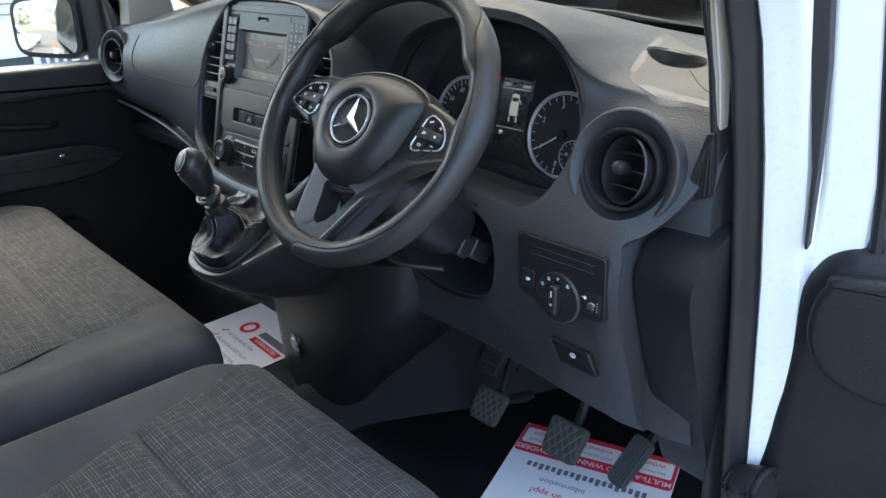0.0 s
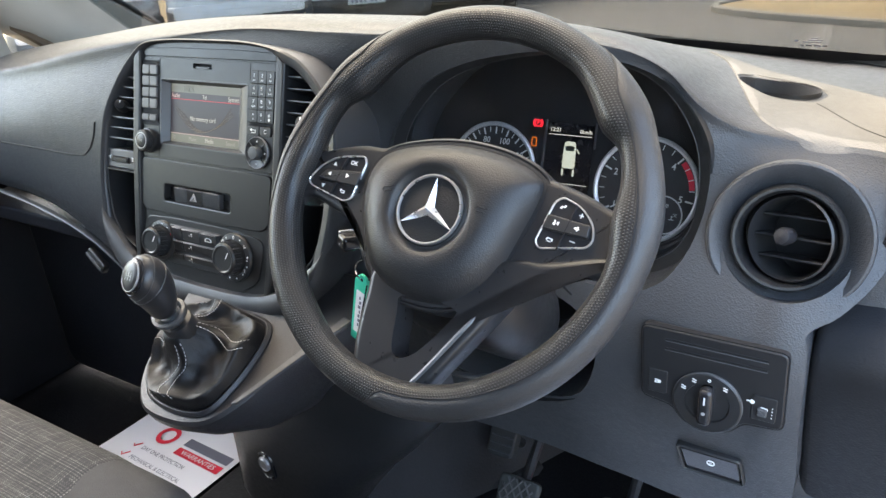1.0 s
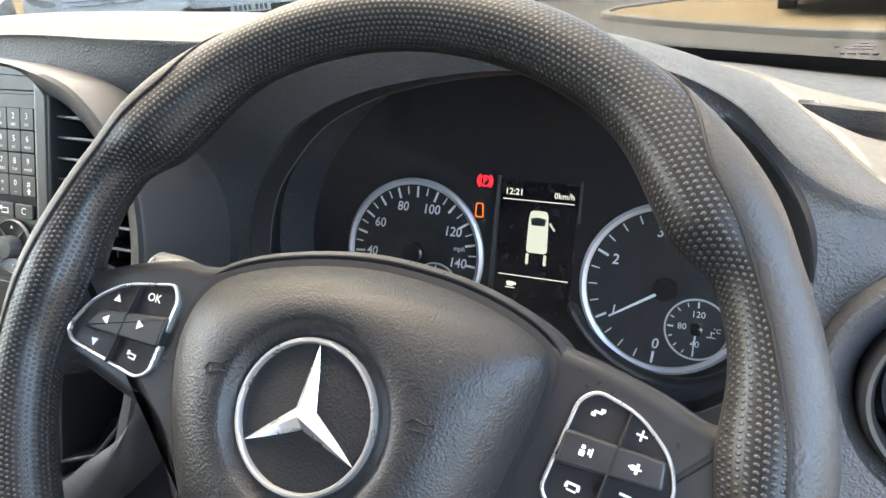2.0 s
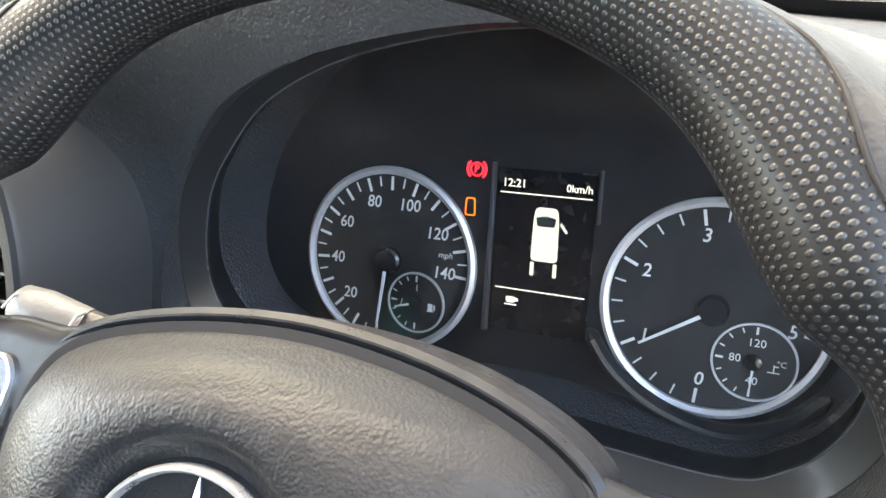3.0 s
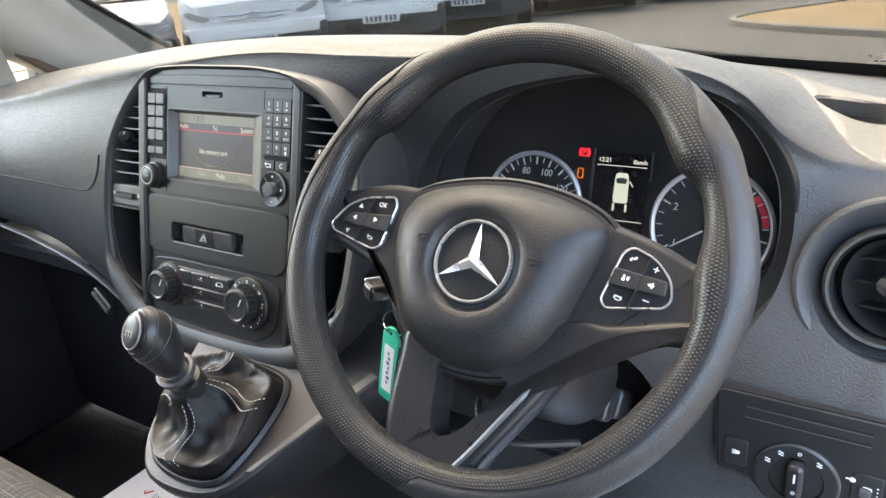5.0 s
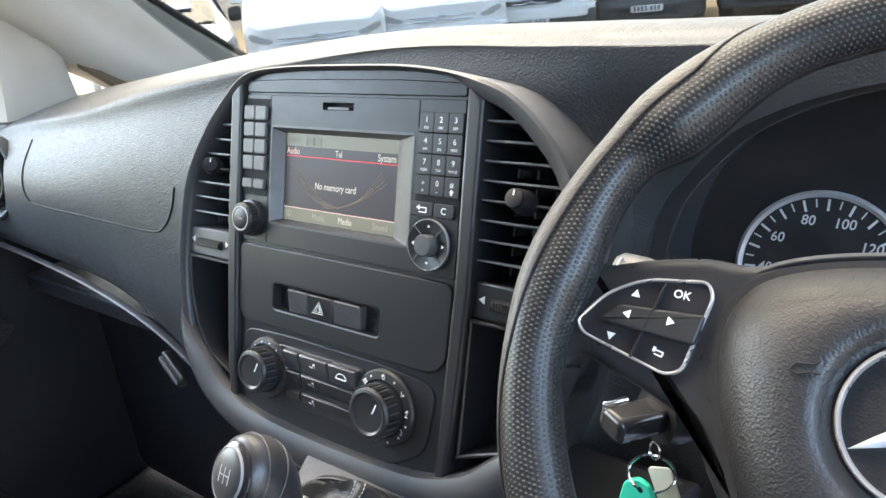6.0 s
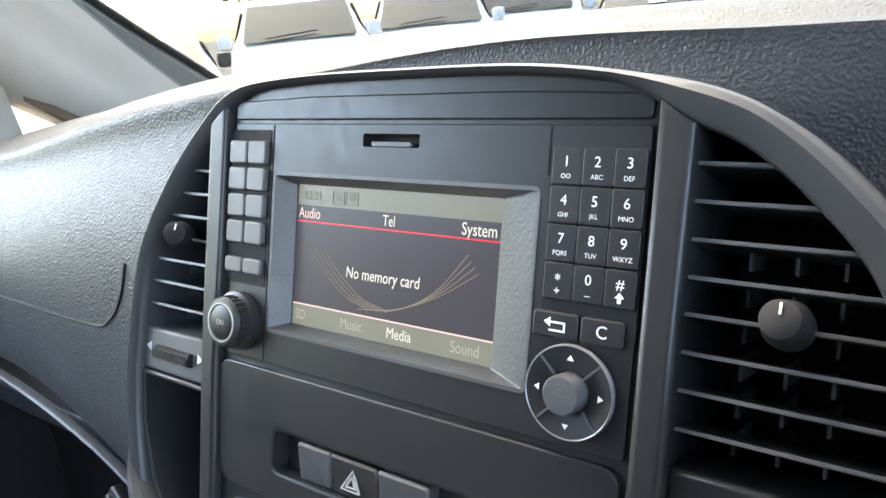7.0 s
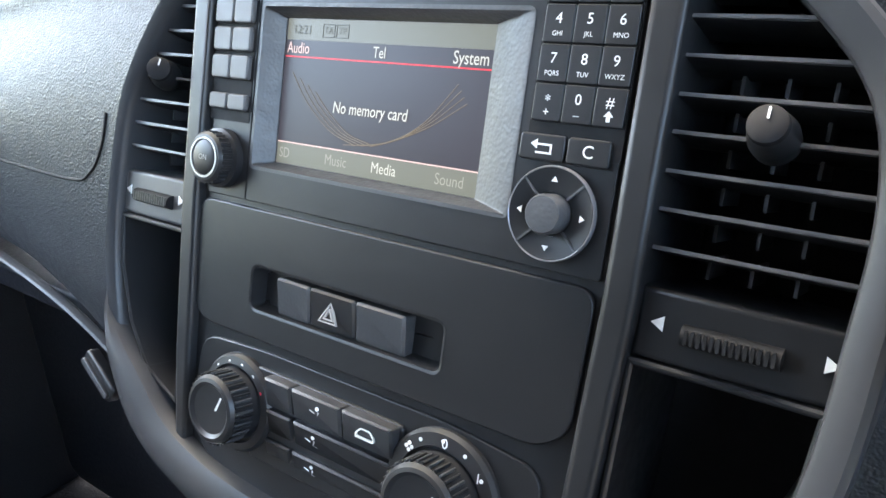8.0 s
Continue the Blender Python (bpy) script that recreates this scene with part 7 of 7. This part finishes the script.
wg = dr("window_glass", prism([(0.24, 1.15), (0.16, 1.52), (-0.9, 1.70), (-0.9, 1.2)], -0.040, -0.036, LD), SIDEGLASS, ldoor, "clear side window")
wg.visible_shadow = False

# door mirror outside the passenger window
mirror = thing("door_mirror", "black door mirror outside the passenger window", "mirror", at=(-1.05, 0.1, 1.25))
MF = plane_frame((-1.055, 0.105, 1.258), 3.5, 0, 38)
mo = rounded([(-0.104, 0.084), (-0.110, -0.070), (0.092, -0.084), (0.098, 0.092)], 0.050, 8)
under(part("case", loops([[(x * s, y * s, n) for x, y in inset(mo, d)] for n, d, s in ((-0.075, 0.03, 0.9), (-0.05, 0.004, 1), (-0.01, 0.0, 1), (0.004, 0.002, 1), (0.006, 0.008, 1))], MF), SEAL), mirror)
gm = inset(mo, 0.015)
under(part("glass", loops([[(x, y, 0.003) for x, y in gm]] + [[(x * f, y * f, 0.0110 - ((x * f) ** 2 + (y * f) ** 2) / 2.6) for x, y in gm] for f in (1.0, 0.85, 0.7, 0.55, 0.4, 0.25, 0.1, 0.01)], MF), MIRROR, None, "silvered convex mirror glass", 80), mirror)
under(part("arm", prism(rounded([(0.086, 0.22), (0.090, -0.10), (0.165, -0.12), (0.155, 0.22)], 0.02), -0.055, -0.005, MF, 0.012), SEAL, None, "black mirror arm"), mirror)

# ---- seats ----
SEAT_EDGE = ((-0.012, -0.075), (-0.010, -0.050), (-0.003, -0.026), (0.008, -0.010), (0.024, 0.001), (0.042, 0.006), (0.065, 0.004), (0.090, -0.003), (0.120, -0.006))


def edge_height(d):
    """Height of the padding at distance d from its rim."""
    for (a, ha), (b, hb) in zip(SEAT_EDGE, SEAT_EDGE[1:]):
        if d <= b:
            f = min(1, max(0, (d - a) / (b - a)))
            return ha + (hb - ha) * f
    return SEAT_EDGE[-1][1]


def cushion(name, label, x0, x1, y0, y1, z, split, left, right, group=""):
    """A seat base: soft bolsters of plain cloth round woven panels that run over the front edge; left(y), right(y) are the bolsters' widths."""
    s = thing(name, label, "seat", group or "cab seats", ((x0 + x1) / 2, (y0 + y1) / 2, z - 0.2))
    w, d = x1 - x0, y1 - y0

    def sag(x, y):
        return -0.022 * max(0, (y - (y0 + 0.5 * d)) / (0.5 * d)) ** 2 + 0.016 * abs((x - (x0 + x1) / 2) / (w / 2)) ** 4

    rings = [[(x, y, z - 0.20 + sag(x, y)) for x, y in rrect(w - 0.03, d - 0.03, 0.075, (x0 + x1) / 2, (y0 + y1) / 2, 10)]]
    for g, h in SEAT_EDGE:
        rings.append([(x, y, z + h + sag(x, y)) for x, y in rrect(w - 2 * g, d - 2 * g, max(0.02, 0.085 - g), (x0 + x1) / 2, (y0 + y1) / 2, 10)])
    under(part("bolster", loops(rings), CLOTHSIDE, None, "plain dark cloth sides", 60), s)
    for a, b in zip(split, split[1:]):
        last = b == split[-1]
        bm = bmesh.new()
        nx, ny = 40, 36
        vs = []
        for iy in range(ny + 1):
            row = []
            fy = iy / ny
            for ix in range(nx + 1):
                fx = ix / nx
                y = a + 0.002 + (b - a - 0.004) * fy
                xa, xb = x0 + left(y), x1 - right(y)
                x = xa + (xb - xa) * fx
                h = max(edge_height(y1 - y), edge_height(min(x - x0, x1 - x)) if y1 - y > 0.12 else -1)
                tuck = min(fx, 1 - fx) * (xb - xa)
                cross = min(fy * (b - a), 9 if last else (1 - fy) * (b - a))
                soft = 0.010 * (1 - math.exp(-tuck / 0.012)) * (1 - math.exp(-cross / 0.010))
                row.append(bm.verts.new((x, y, z + h + sag(x, y) - 0.0015 + soft + 0.0015 * noise.noise(Vector((x * 14, y * 14, 1.0))))))
            vs.append(row)
        for iy in range(ny):
            for ix in range(nx):
                bm.faces.new((vs[iy][ix], vs[iy][ix + 1], vs[iy + 1][ix + 1], vs[iy + 1][ix]))
        under(part("woven_panel", bm, CLOTH, None, "woven charcoal cloth panel", 60), s)
    under(part("plinth", prism(rrect(w - 0.08, d - 0.12, 0.05, (x0 + x1) / 2, (y0 + y1) / 2 - 0.03), 0.53, z - 0.18, None, 0.01), MATT), s)
    return s


cab_seat = cushion("driver_chair", "dark woven cloth driver's seat", 0.235, 0.72, -0.66, -0.090, 0.905, (-0.62, -0.297, -0.088), lambda y: 0.048 + 0.28 * max(0, -0.13 - y), lambda y: 0.045)
bench = cushion("bench_seat", "dark woven cloth double passenger seat", -0.80, 0.155, -0.66, -0.080, 0.895, (-0.62, -0.268, -0.078), lambda y: 0.06, lambda y: 0.150 - 0.30 * max(0, -0.28 - y))
for owner, x0, x1 in ((cab_seat, 0.26, 0.78), (bench, -0.79, 0.15)):
    under(part("backrest", prism(rrect(x1 - x0, 0.66, 0.08, (x0 + x1) / 2, 1.22), 0.68, 0.80, UPRIGHT, 0.04), CLOTH, None, "woven cloth backrest"), owner)

# ---- paper floor mats ----
def paper(name, label, m, w, h):
    p = thing(name, label, "floor mat", "paper floor mats", m.translation)
    bm = bmesh.new()
    vs = []
    for j in range(13):
        row = []
        for i in range(11):
            x, y = -w / 2 + w * i / 10, -h / 2 + h * j / 12
            row.append(bm.verts.new(m @ Vector((x, y, 0.0035 + 0.0016 * noise.noise(Vector((x * 9, y * 9, 3)))))))
        vs.append(row)
    for j in range(12):
        for i in range(10):
            bm.faces.new((vs[j][i], vs[j][i + 1], vs[j + 1][i + 1], vs[j + 1][i]))
    under(part("sheet", bm, PAPER), p)
    return p


def ink(p, m, x, y, w, h, material, up=0.0):
    under(part("print", prism(rrect(w, h, min(w, h) * 0.1, x, y), 0.0051 + up, 0.0053 + up, m), material), p)


def words(p, m, s, size, x, y, material, **k):
    under(text("printed_word", s, size, x, y, 0.0055, m, material, None, **k), p)

# driver's mat: lies with its head towards the pedals, print upside down to the driver
PM = Matrix.Translation((0.582, 0.228, 0.531)) @ Matrix.Rotation(radians(20 + 180), 4, "Z")
mat1 = paper("paper_mat", "white paper floor mat with a red printed border", PM, 0.30, 0.52)
ink(mat1, PM, 0, -0.215, 0.296, 0.086, REDINK)
words(mat1, PM, "MULTI-AWARD WINNING PROVIDERS", 0.0185, 0, -0.187, PAPER, squeeze=0.92, bold=0.01)
for k in range(3):
    ink(mat1, PM, -0.098 + 0.098 * k, -0.222, 0.088, 0.044, PAPER, 0.0008)
    under(text("printed_word", "WINNER", 0.015, -0.098 + 0.098 * k, -0.232, 0.0063, PM, REDINK, None), mat1)
    under(text("printed_word", "MOTORTRADE", 0.0095, -0.098 + 0.098 * k, -0.212, 0.0063, PM, GREYINK, None), mat1)
ink(mat1, PM, 0.0, 0.0, 0.2, 0.002, GREYINK)
for k in range(19):
    ink(mat1, PM, -0.108 + 0.0118 * k, -0.145 + 0.002 * (k % 3 == 1), 0.0075, 0.013 + 0.004 * (k % 3 == 1), GREYINK)
words(mat1, PM, "information", 0.018, 0.03, -0.110, GREYINK)
words(mat1, PM, "an app?", 0.020, 0.05, -0.080, REDINK)
for k in range(4):
    ink(mat1, PM, 0.0, -0.04 + 0.03 * k, 0.2 - 0.02 * k, 0.006, GREYINK)
# passenger's mat
PN = Matrix.Translation((-0.385, 0.145, 0.531)) @ Matrix.Rotation(radians(-2), 4, "Z")
mat2 = paper("paper_mat", "white paper floor mat with a red emblem and ticked list", PN, 0.30, 0.42)
under(part("emblem", joined(band(circle(0.026, 32, -0.045, 0.082), circle(0.016, 32, -0.045, 0.082), 0.0051, 0.0053, PN)), REDINK), mat2)
ink(mat2, PN, 0.073, 0.088, 0.13, 0.022, GREYINK)
ink(mat2, PN, 0.074, 0.060, 0.13, 0.020, REDINK)
words(mat2, PN, "WARRANTIES", 0.016, 0.074, 0.060, PAPER)
for k, w in enumerate(("DAY ONE PROTECTION", "MECHANICAL & ELECTRICAL", "NO MILEAGE RESTRICTION", "UNLIMITED NUMBER OF REPAIRS", "FAST PAYMENT OF REPAIRS")):
    words(mat2, PN, w, 0.0140, -0.062, 0.030 - 0.030 * k, GREYINK, align="LEFT", squeeze=0.85)
    under(part("tick", joined(tube([(-0.090, 0.031 - 0.030 * k, 0.0045), (-0.084, 0.025 - 0.030 * k, 0.0045), (-0.074, 0.040 - 0.030 * k, 0.0045)], 0.0012, 5, PN)), REDINK), mat2)

# ---- outside ----
ground = tagged(part("ground", prism(rrect(900, 900, 10, 0, 0), -0.3, 0.0, None), ASPHALT), "pale worn tarmac of a vehicle yard", "ground", kind="structure")
isl = [(p.x, p.y) for p in crom([(-1.75, 10.75), (-1.1, 10.0), (0.2, 9.35), (1.2, 9.0), (4, 8.6), (9, 8.4), (14, 9), (14, 16), (6, 17), (1.5, 14.6), (-0.9, 12.0)], 6)]
tagged(part("kerb", band(inset(isl, -0.10), isl, 0.0, 0.09, None, 0.02), KERB), "low pale concrete kerb round the gravel", "kerb", kind="structure")
tagged(part("gravel_bed", prism(isl, 0.0, 0.06, None, 0.02), GRAVEL), "tan gravel bed with parked vehicles", "gravel", kind="structure")
bed2 = [(p.x, p.y) for p in crom([(-5.0, 12.6), (-8, 10.3), (-12, 6.5), (-13.5, 1.0), (-22, 1.0), (-24, 16), (-12, 22), (-3, 20), (-3.6, 14.5)], 6)]
tagged(part("gravel_strip", prism(bed2, 0.0, 0.03, None, 0.01), GRAVEL), "tan gravel strip under the row of vans", "gravel", kind="structure")


def vehicle(name, label, category, paint, at, heading, long, wide, high, bonnet, nose, group="", plate=True, grille="slim", scale=1.0):
    """A parked van or car: shaped body, glass, bumper, lamps, grille, wheels. It faces local -y."""
    v = thing(name, label, category, group, (*at, 0))
    rz = Matrix.Translation((*at, 0)) @ Matrix.Rotation(radians(heading), 4, "Z")
    hw = wide / 2
    # stations from the nose backwards: y, half width, sill height, shoulder height, roof height, roof half width
    sts = [(0.0, hw * 0.80, 0.34, nose * 0.92, nose * 0.94, hw * 0.70), (0.10, hw * 0.92, 0.26, nose, nose * 1.03, hw * 0.80), (0.35, hw * 0.99, 0.24, nose * 1.04, nose * 1.12, hw * 0.82),
           (bonnet, hw, 0.24, bonnet_h(nose, high), bonnet_h(nose, high) * 1.03, hw * 0.86), (bonnet + 0.45, hw, 0.24, bonnet_h(nose, high) * 1.0, high * 0.86, hw * 0.80), (bonnet + 0.85, hw, 0.24, bonnet_h(nose, high), high * 0.985, hw * 0.77),
           (bonnet + 1.5, hw, 0.24, bonnet_h(nose, high), high, hw * 0.77), (long * 0.93, hw, 0.26, bonnet_h(nose, high), high * 0.985, hw * 0.77), (long, hw * 0.97, 0.34, bonnet_h(nose, high) * 0.97, high * 0.95, hw * 0.74)]
    rings = []
    for y, w, lo, sh, rf, rw in sts:
        half = [(0.0, lo), (w * 0.9, lo), (w, lo + 0.12), (w * 1.0, (lo + sh) / 2), (w * 0.985, sh), (rw * 1.03, rf - (rf - sh) * 0.12), (rw * 0.9, rf), (0.0, rf + 0.015)]
        ring = [(x, y, z) for x, z in half] + [(-x, y, z) for x, z in half[-2:0:-1]]
        rings.append(ring)
    body = [[tuple(p) for p in crom(r, 3)] for r in rings]
    along = list(zip(*[crom(list(c), 3, False) for c in zip(*body)]))
    under(part("body", loops([[tuple(p) for p in r] for r in along], rz), paint, None, "painted body", 40), v)

    def q(nm, bm, material, parent=v, lb=""):
        return under(part(nm, bm, material, None, lb), parent)

    bh = bonnet_h(nose, high)
    # windscreen, side glass
    q("windscreen", loops([[rz @ Vector(p) for p in r] for r in ([(-hw * 0.80, bonnet + 0.02, bh * 1.05), (hw * 0.80, bonnet + 0.02, bh * 1.05), (hw * 0.72, bonnet + 0.66, high * 0.945), (-hw * 0.72, bonnet + 0.66, high * 0.945)], [(-hw * 0.82, bonnet - 0.03, bh * 1.06), (hw * 0.82, bonnet - 0.03, bh * 1.06), (hw * 0.74, bonnet + 0.62, high * 0.955), (-hw * 0.74, bonnet + 0.62, high * 0.955)])]), CARGLASS, v, "dark raked windscreen")
    for s in (-1, 1):
        gl_ = [(s * hw * 0.995, bonnet + 0.45, bh * 1.03), (s * hw * 0.995, bonnet + 1.55, bh * 1.03), (s * hw * 0.83, bonnet + 1.5, high * 0.93), (s * hw * 0.85, bonnet + 0.8, high * 0.92)]
        q("side_window", loops([[rz @ Vector(p) for p in gl_], [rz @ Vector((p[0] + s * 0.012, p[1], p[2])) for p in gl_]]), CARGLASS)
        q("door_mirror", loops([[(s * (hw + 0.11) + x, bonnet + 0.40 + y, bh + 0.11 + z) for x, z in rrect(w, h, 0.05)] for y, w, h in ((-0.05, 0.10, 0.10), (-0.03, 0.16, 0.18), (0.02, 0.19, 0.21), (0.05, 0.18, 0.20))], rz), CARBLACK if paint is not WHITE else WHITE)
        hl = [(p.x, p.y) for p in crom([(s * hw * 0.58, nose * 0.80), (s * hw * 0.68, nose * 0.835), (s * hw * 0.86, nose * 0.90), (s * hw * 0.89, nose * 0.84), (s * hw * 0.74, nose * 0.765), (s * hw * 0.62, nose * 0.755)], 4)]
        lampm = rz @ plane_frame((0, 0.06, 0), 0)
        q("headlight", prism(hl, -0.10, 0.075, rz @ Matrix.Translation((0, 0.07, 0)) @ Matrix.Rotation(radians(90), 4, "X"), 0.012), LAMPGLASS, v, "clear headlight")
        for yy in (0.85, long - 0.95):
            wm = rz @ Matrix.Translation((s * (hw - 0.11), yy, 0.33)) @ Matrix.Rotation(radians(90 * s), 4, "Y")
            wh_ = q("wheel", lathe([(0.20, 0.02), (0.215, 0.11), (0.30, 0.12), (0.33, 0.10), (0.33, -0.08), (0.30, -0.10)], wm, 32), TYRE, v, "black tyre")
            q("rim", lathe([(0.20, 0.115), (0.18, 0.10), (0.06, 0.085), (0.05, 0.105), (0.002, 0.11)], wm, 24), SILVERPAINT, wh_)
    fm = rz @ Matrix.Rotation(radians(90), 4, "X")
    q("bumper", loops([[(x * w, y, z) for x, z in rrect(hw * 2, nose * 0.42, 0.08, 0, 0.24 + nose * 0.21)] for y, w in ((-0.035, 0.80), (-0.02, 0.88), (0.10, 0.97), (0.35, 1.015), (0.5, 1.0))], rz), CARBLACK if grille != "white" else paint, v, "plastic front bumper")
    q("bumper_upper", loops([[(x * w, y, z) for x, z in rrect(hw * 2, nose * 0.16, 0.04, 0, nose * 0.60)] for y, w in ((-0.045, 0.79), (-0.03, 0.87), (0.10, 0.955), (0.32, 1.005))], rz), paint, v)
    if grille == "slim":
        q("nose_badge", prism(rounded([(-0.07, nose * 0.765), (0.0, nose * 0.80), (0.07, nose * 0.765), (0.0, nose * 0.835)], 0.004), 0.03, 0.062, fm, 0.004), CHROME, v, "bright chevron on the nose")
    if grille != "slim":
        q("grille", prism(rounded([(-hw * 0.46, nose * 0.735), (hw * 0.46, nose * 0.735), (hw * 0.50, nose * 0.80), (-hw * 0.50, nose * 0.80)], 0.02), -0.02, 0.032, fm, 0.006), CARBLACK, v, "dark grille slot")
    for dz in (0.0, 0.055):
        q("grille_bar", tube(crom([(-hw * 0.60, 0.02, nose * (0.755 + dz)), (-hw * 0.12, -0.045, nose * (0.752 + dz)), (0, -0.055, nose * (0.775 + dz)), (hw * 0.12, -0.045, nose * (0.752 + dz)), (hw * 0.60, 0.02, nose * (0.755 + dz))], 5, False), 0.010, 6, rz), CHROME, v, "bright grille bar")
    q("lower_intake", prism(rrect(hw * 1.1, nose * 0.14, 0.03, 0, 0.24 + nose * 0.15), -0.02, 0.042, fm, 0.006), TYRE, v)
    if plate:
        pl_ = q("number_plate", prism(rrect(0.52, 0.112, 0.012, 0, nose * 0.49), 0.03, 0.062, fm, 0.004), PLATEWHITE, v, "white number plate")
        for k in range(7):
            q("plate_bar", prism(rrect(0.036, 0.072, 0.004, -0.195 + 0.060 * k + (0.03 if k > 3 else 0), nose * 0.49), 0.062, 0.064, fm), GREYINK, pl_)
    q("wiper", tube([(-hw * 0.5, bonnet - 0.02, bh * 1.09), (hw * 0.25, bonnet + 0.03, bh * 1.13)], 0.010, 6, rz), TYRE)
    q("screen_notice", prism(rrect(0.32, 0.16, 0.02, hw * 0.30, 0.42), 0.004, 0.010, rz @ Matrix.Translation((0, bonnet - 0.045, bh * 1.05)) @ Matrix.Rotation(radians(34), 4, "X")), PAPER, v, "white price sheet in the windscreen")
    return v


def bonnet_h(nose, high):
    return min(high * 0.66, nose * 1.24)


VAN = ("parked_van", "white parked van facing the yard road", "van")
vehicle(*VAN, WHITE, (-6.55, 6.35), 46, 4.6, 1.82, 1.84, 0.95, 0.98, "parked vans")
vehicle(*VAN, WHITE, (-5.95, 8.15), 36, 4.6, 1.82, 1.84, 0.95, 0.98, "parked vans")
vehicle("parked_van", "white parked van with a dark lower bumper", "van", WHITE, (-5.55, 9.85), 27, 4.9, 1.9, 1.98, 1.0, 1.02, "parked vans", True, "slot")
vehicle("parked_car", "dark blue-grey parked car", "car", DARKPAINT, (-4.7, 12.2), 18, 4.4, 1.8, 1.5, 1.2, 0.86, "parked cars", True, "slot")
vehicle("parked_car", "dark blue-grey parked car", "car", DARKPAINT, (-3.1, 13.6), 10, 4.4, 1.8, 1.5, 1.2, 0.86, "parked cars", True, "slot")
vehicle("parked_car", "silver parked car with bright headlights", "car", SILVERPAINT, (-7.75, 5.0), 56, 4.4, 1.8, 1.5, 1.25, 0.84, "parked cars", True, "slot")
vehicle("parked_pickup", "dark grey parked pick-up on the gravel", "pick-up", DARKPAINT, (1.35, 10.2), -4, 5.0, 1.95, 1.85, 1.35, 1.08, "parked cars", True, "slot")
vehicle("parked_car", "white parked car on the gravel", "car", WHITE, (-0.2, 14.5), -8, 4.4, 1.8, 1.5, 1.2, 0.86, "parked cars")
vehicle("parked_truck", "white parked van close beside the passenger door", "van", WHITE, (-5.2, 1.35), 82, 5.4, 2.0, 2.4, 1.0, 1.35, "parked vans")
vehicle("parked_car", "white estate car seen in the door mirror", "car", WHITE, (-1.4, -15.0), 78, 4.6, 1.85, 1.75, 1.2, 0.95, "parked cars")
cone = thing("traffic_cone", "orange and white traffic cone on the tarmac", "traffic cone", at=(-0.75, -8.0, 0))
cz = Matrix.Translation((-0.75, -8.0, 0))
under(part("base", prism(rrect(0.36, 0.36, 0.04), 0, 0.035, cz, 0.01), ORANGE), cone)
for nm, r0, h0, r1, h1, mt in (("lower_cone", 0.13, 0.035, 0.10, 0.25, ORANGE), ("white_band", 0.10, 0.25, 0.07, 0.45, PLATEWHITE), ("upper_cone", 0.07, 0.45, 0.025, 0.75, ORANGE)):
    under(part(nm, lathe([(r0, h0), (r1, h1)], cz, 20), mt), cone)

# added wall, never in view: cuts the sky light through the open door
tagged(part("light_block_wall", prism(rrect(0.3, 60, 0.02, 9.0, -6.0), 0.0, 3.0, None, 0.02), gravelly("grey_block_wall", (0.12, 0.115, 0.11), (0.2, 0.19, 0.18), 12, 0.9, 0.4, 0.02)), "plain grey wall added out of view to dim light from the right", "wall", kind="structure")

random.seed(9)


def tree(at, h, spread):
    t = thing("tree", "leafy tree beyond the yard", "tree", "trees beyond the yard", (*at, 0))
    m = Matrix.Translation((*at, 0))
    under(part("trunk", joined(tube([(0, 0, 0), (0.1, 0, h * 0.3), (0, 0.1, h * 0.7)], [h * 0.03, h * 0.022, h * 0.008], 8, m), *[tube([(0, 0, h * (0.3 + 0.07 * k)), (spread * 0.5 * math.cos(k * 2.4), spread * 0.5 * math.sin(k * 2.4), h * (0.5 + 0.07 * k))], [h * 0.012, h * 0.004], 6, m) for k in range(6)]), BARK), t)
    verts, faces = [], []
    for k in range(900):
        a, b = random.uniform(0, 2 * math.pi), random.uniform(-1, 1)
        r = spread * (0.35 + 0.65 * random.random() ** 0.5) * (1 + 0.25 * math.sin(3 * a + 5 * b))
        c = m @ Vector((r * math.cos(a) * math.sqrt(1 - b * b * 0.8), r * math.sin(a) * math.sqrt(1 - b * b * 0.8), h * 0.66 + b * h * 0.34))
        u = Vector((random.uniform(-1, 1), random.uniform(-1, 1), random.uniform(-1, 1))).normalized()
        w = u.orthogonal().normalized()
        s = random.uniform(0.12, 0.3)
        n = len(verts)
        verts += [c + u * s, c + w * s * 0.6, c - u * s, c - w * s * 0.6]
        faces.append((n, n + 1, n + 2, n + 3))
    me = bpy.data.meshes.new("crown")
    me.from_pydata(verts, [], faces)
    under(link_mesh("crown", me, LEAF), t)


for x, y, h, s in ((-6, -42, 7, 3.4), (3, -46, 8, 3.6), (-13, -38, 7, 3.2), (-24, -14, 7, 3.0), (-30, -19, 8, 3.4), (-21, -20, 7, 3.0), (-33, -8, 8, 3.4), (-27, -26, 8, 3.6), (-30, 2, 8, 3.2), (-16, 30, 8, 3.6), (-28, 26, 9, 4.0), (-36, 16, 9, 4.0), (4, 34, 8, 3.6)):
    tree((x, y), h, s)
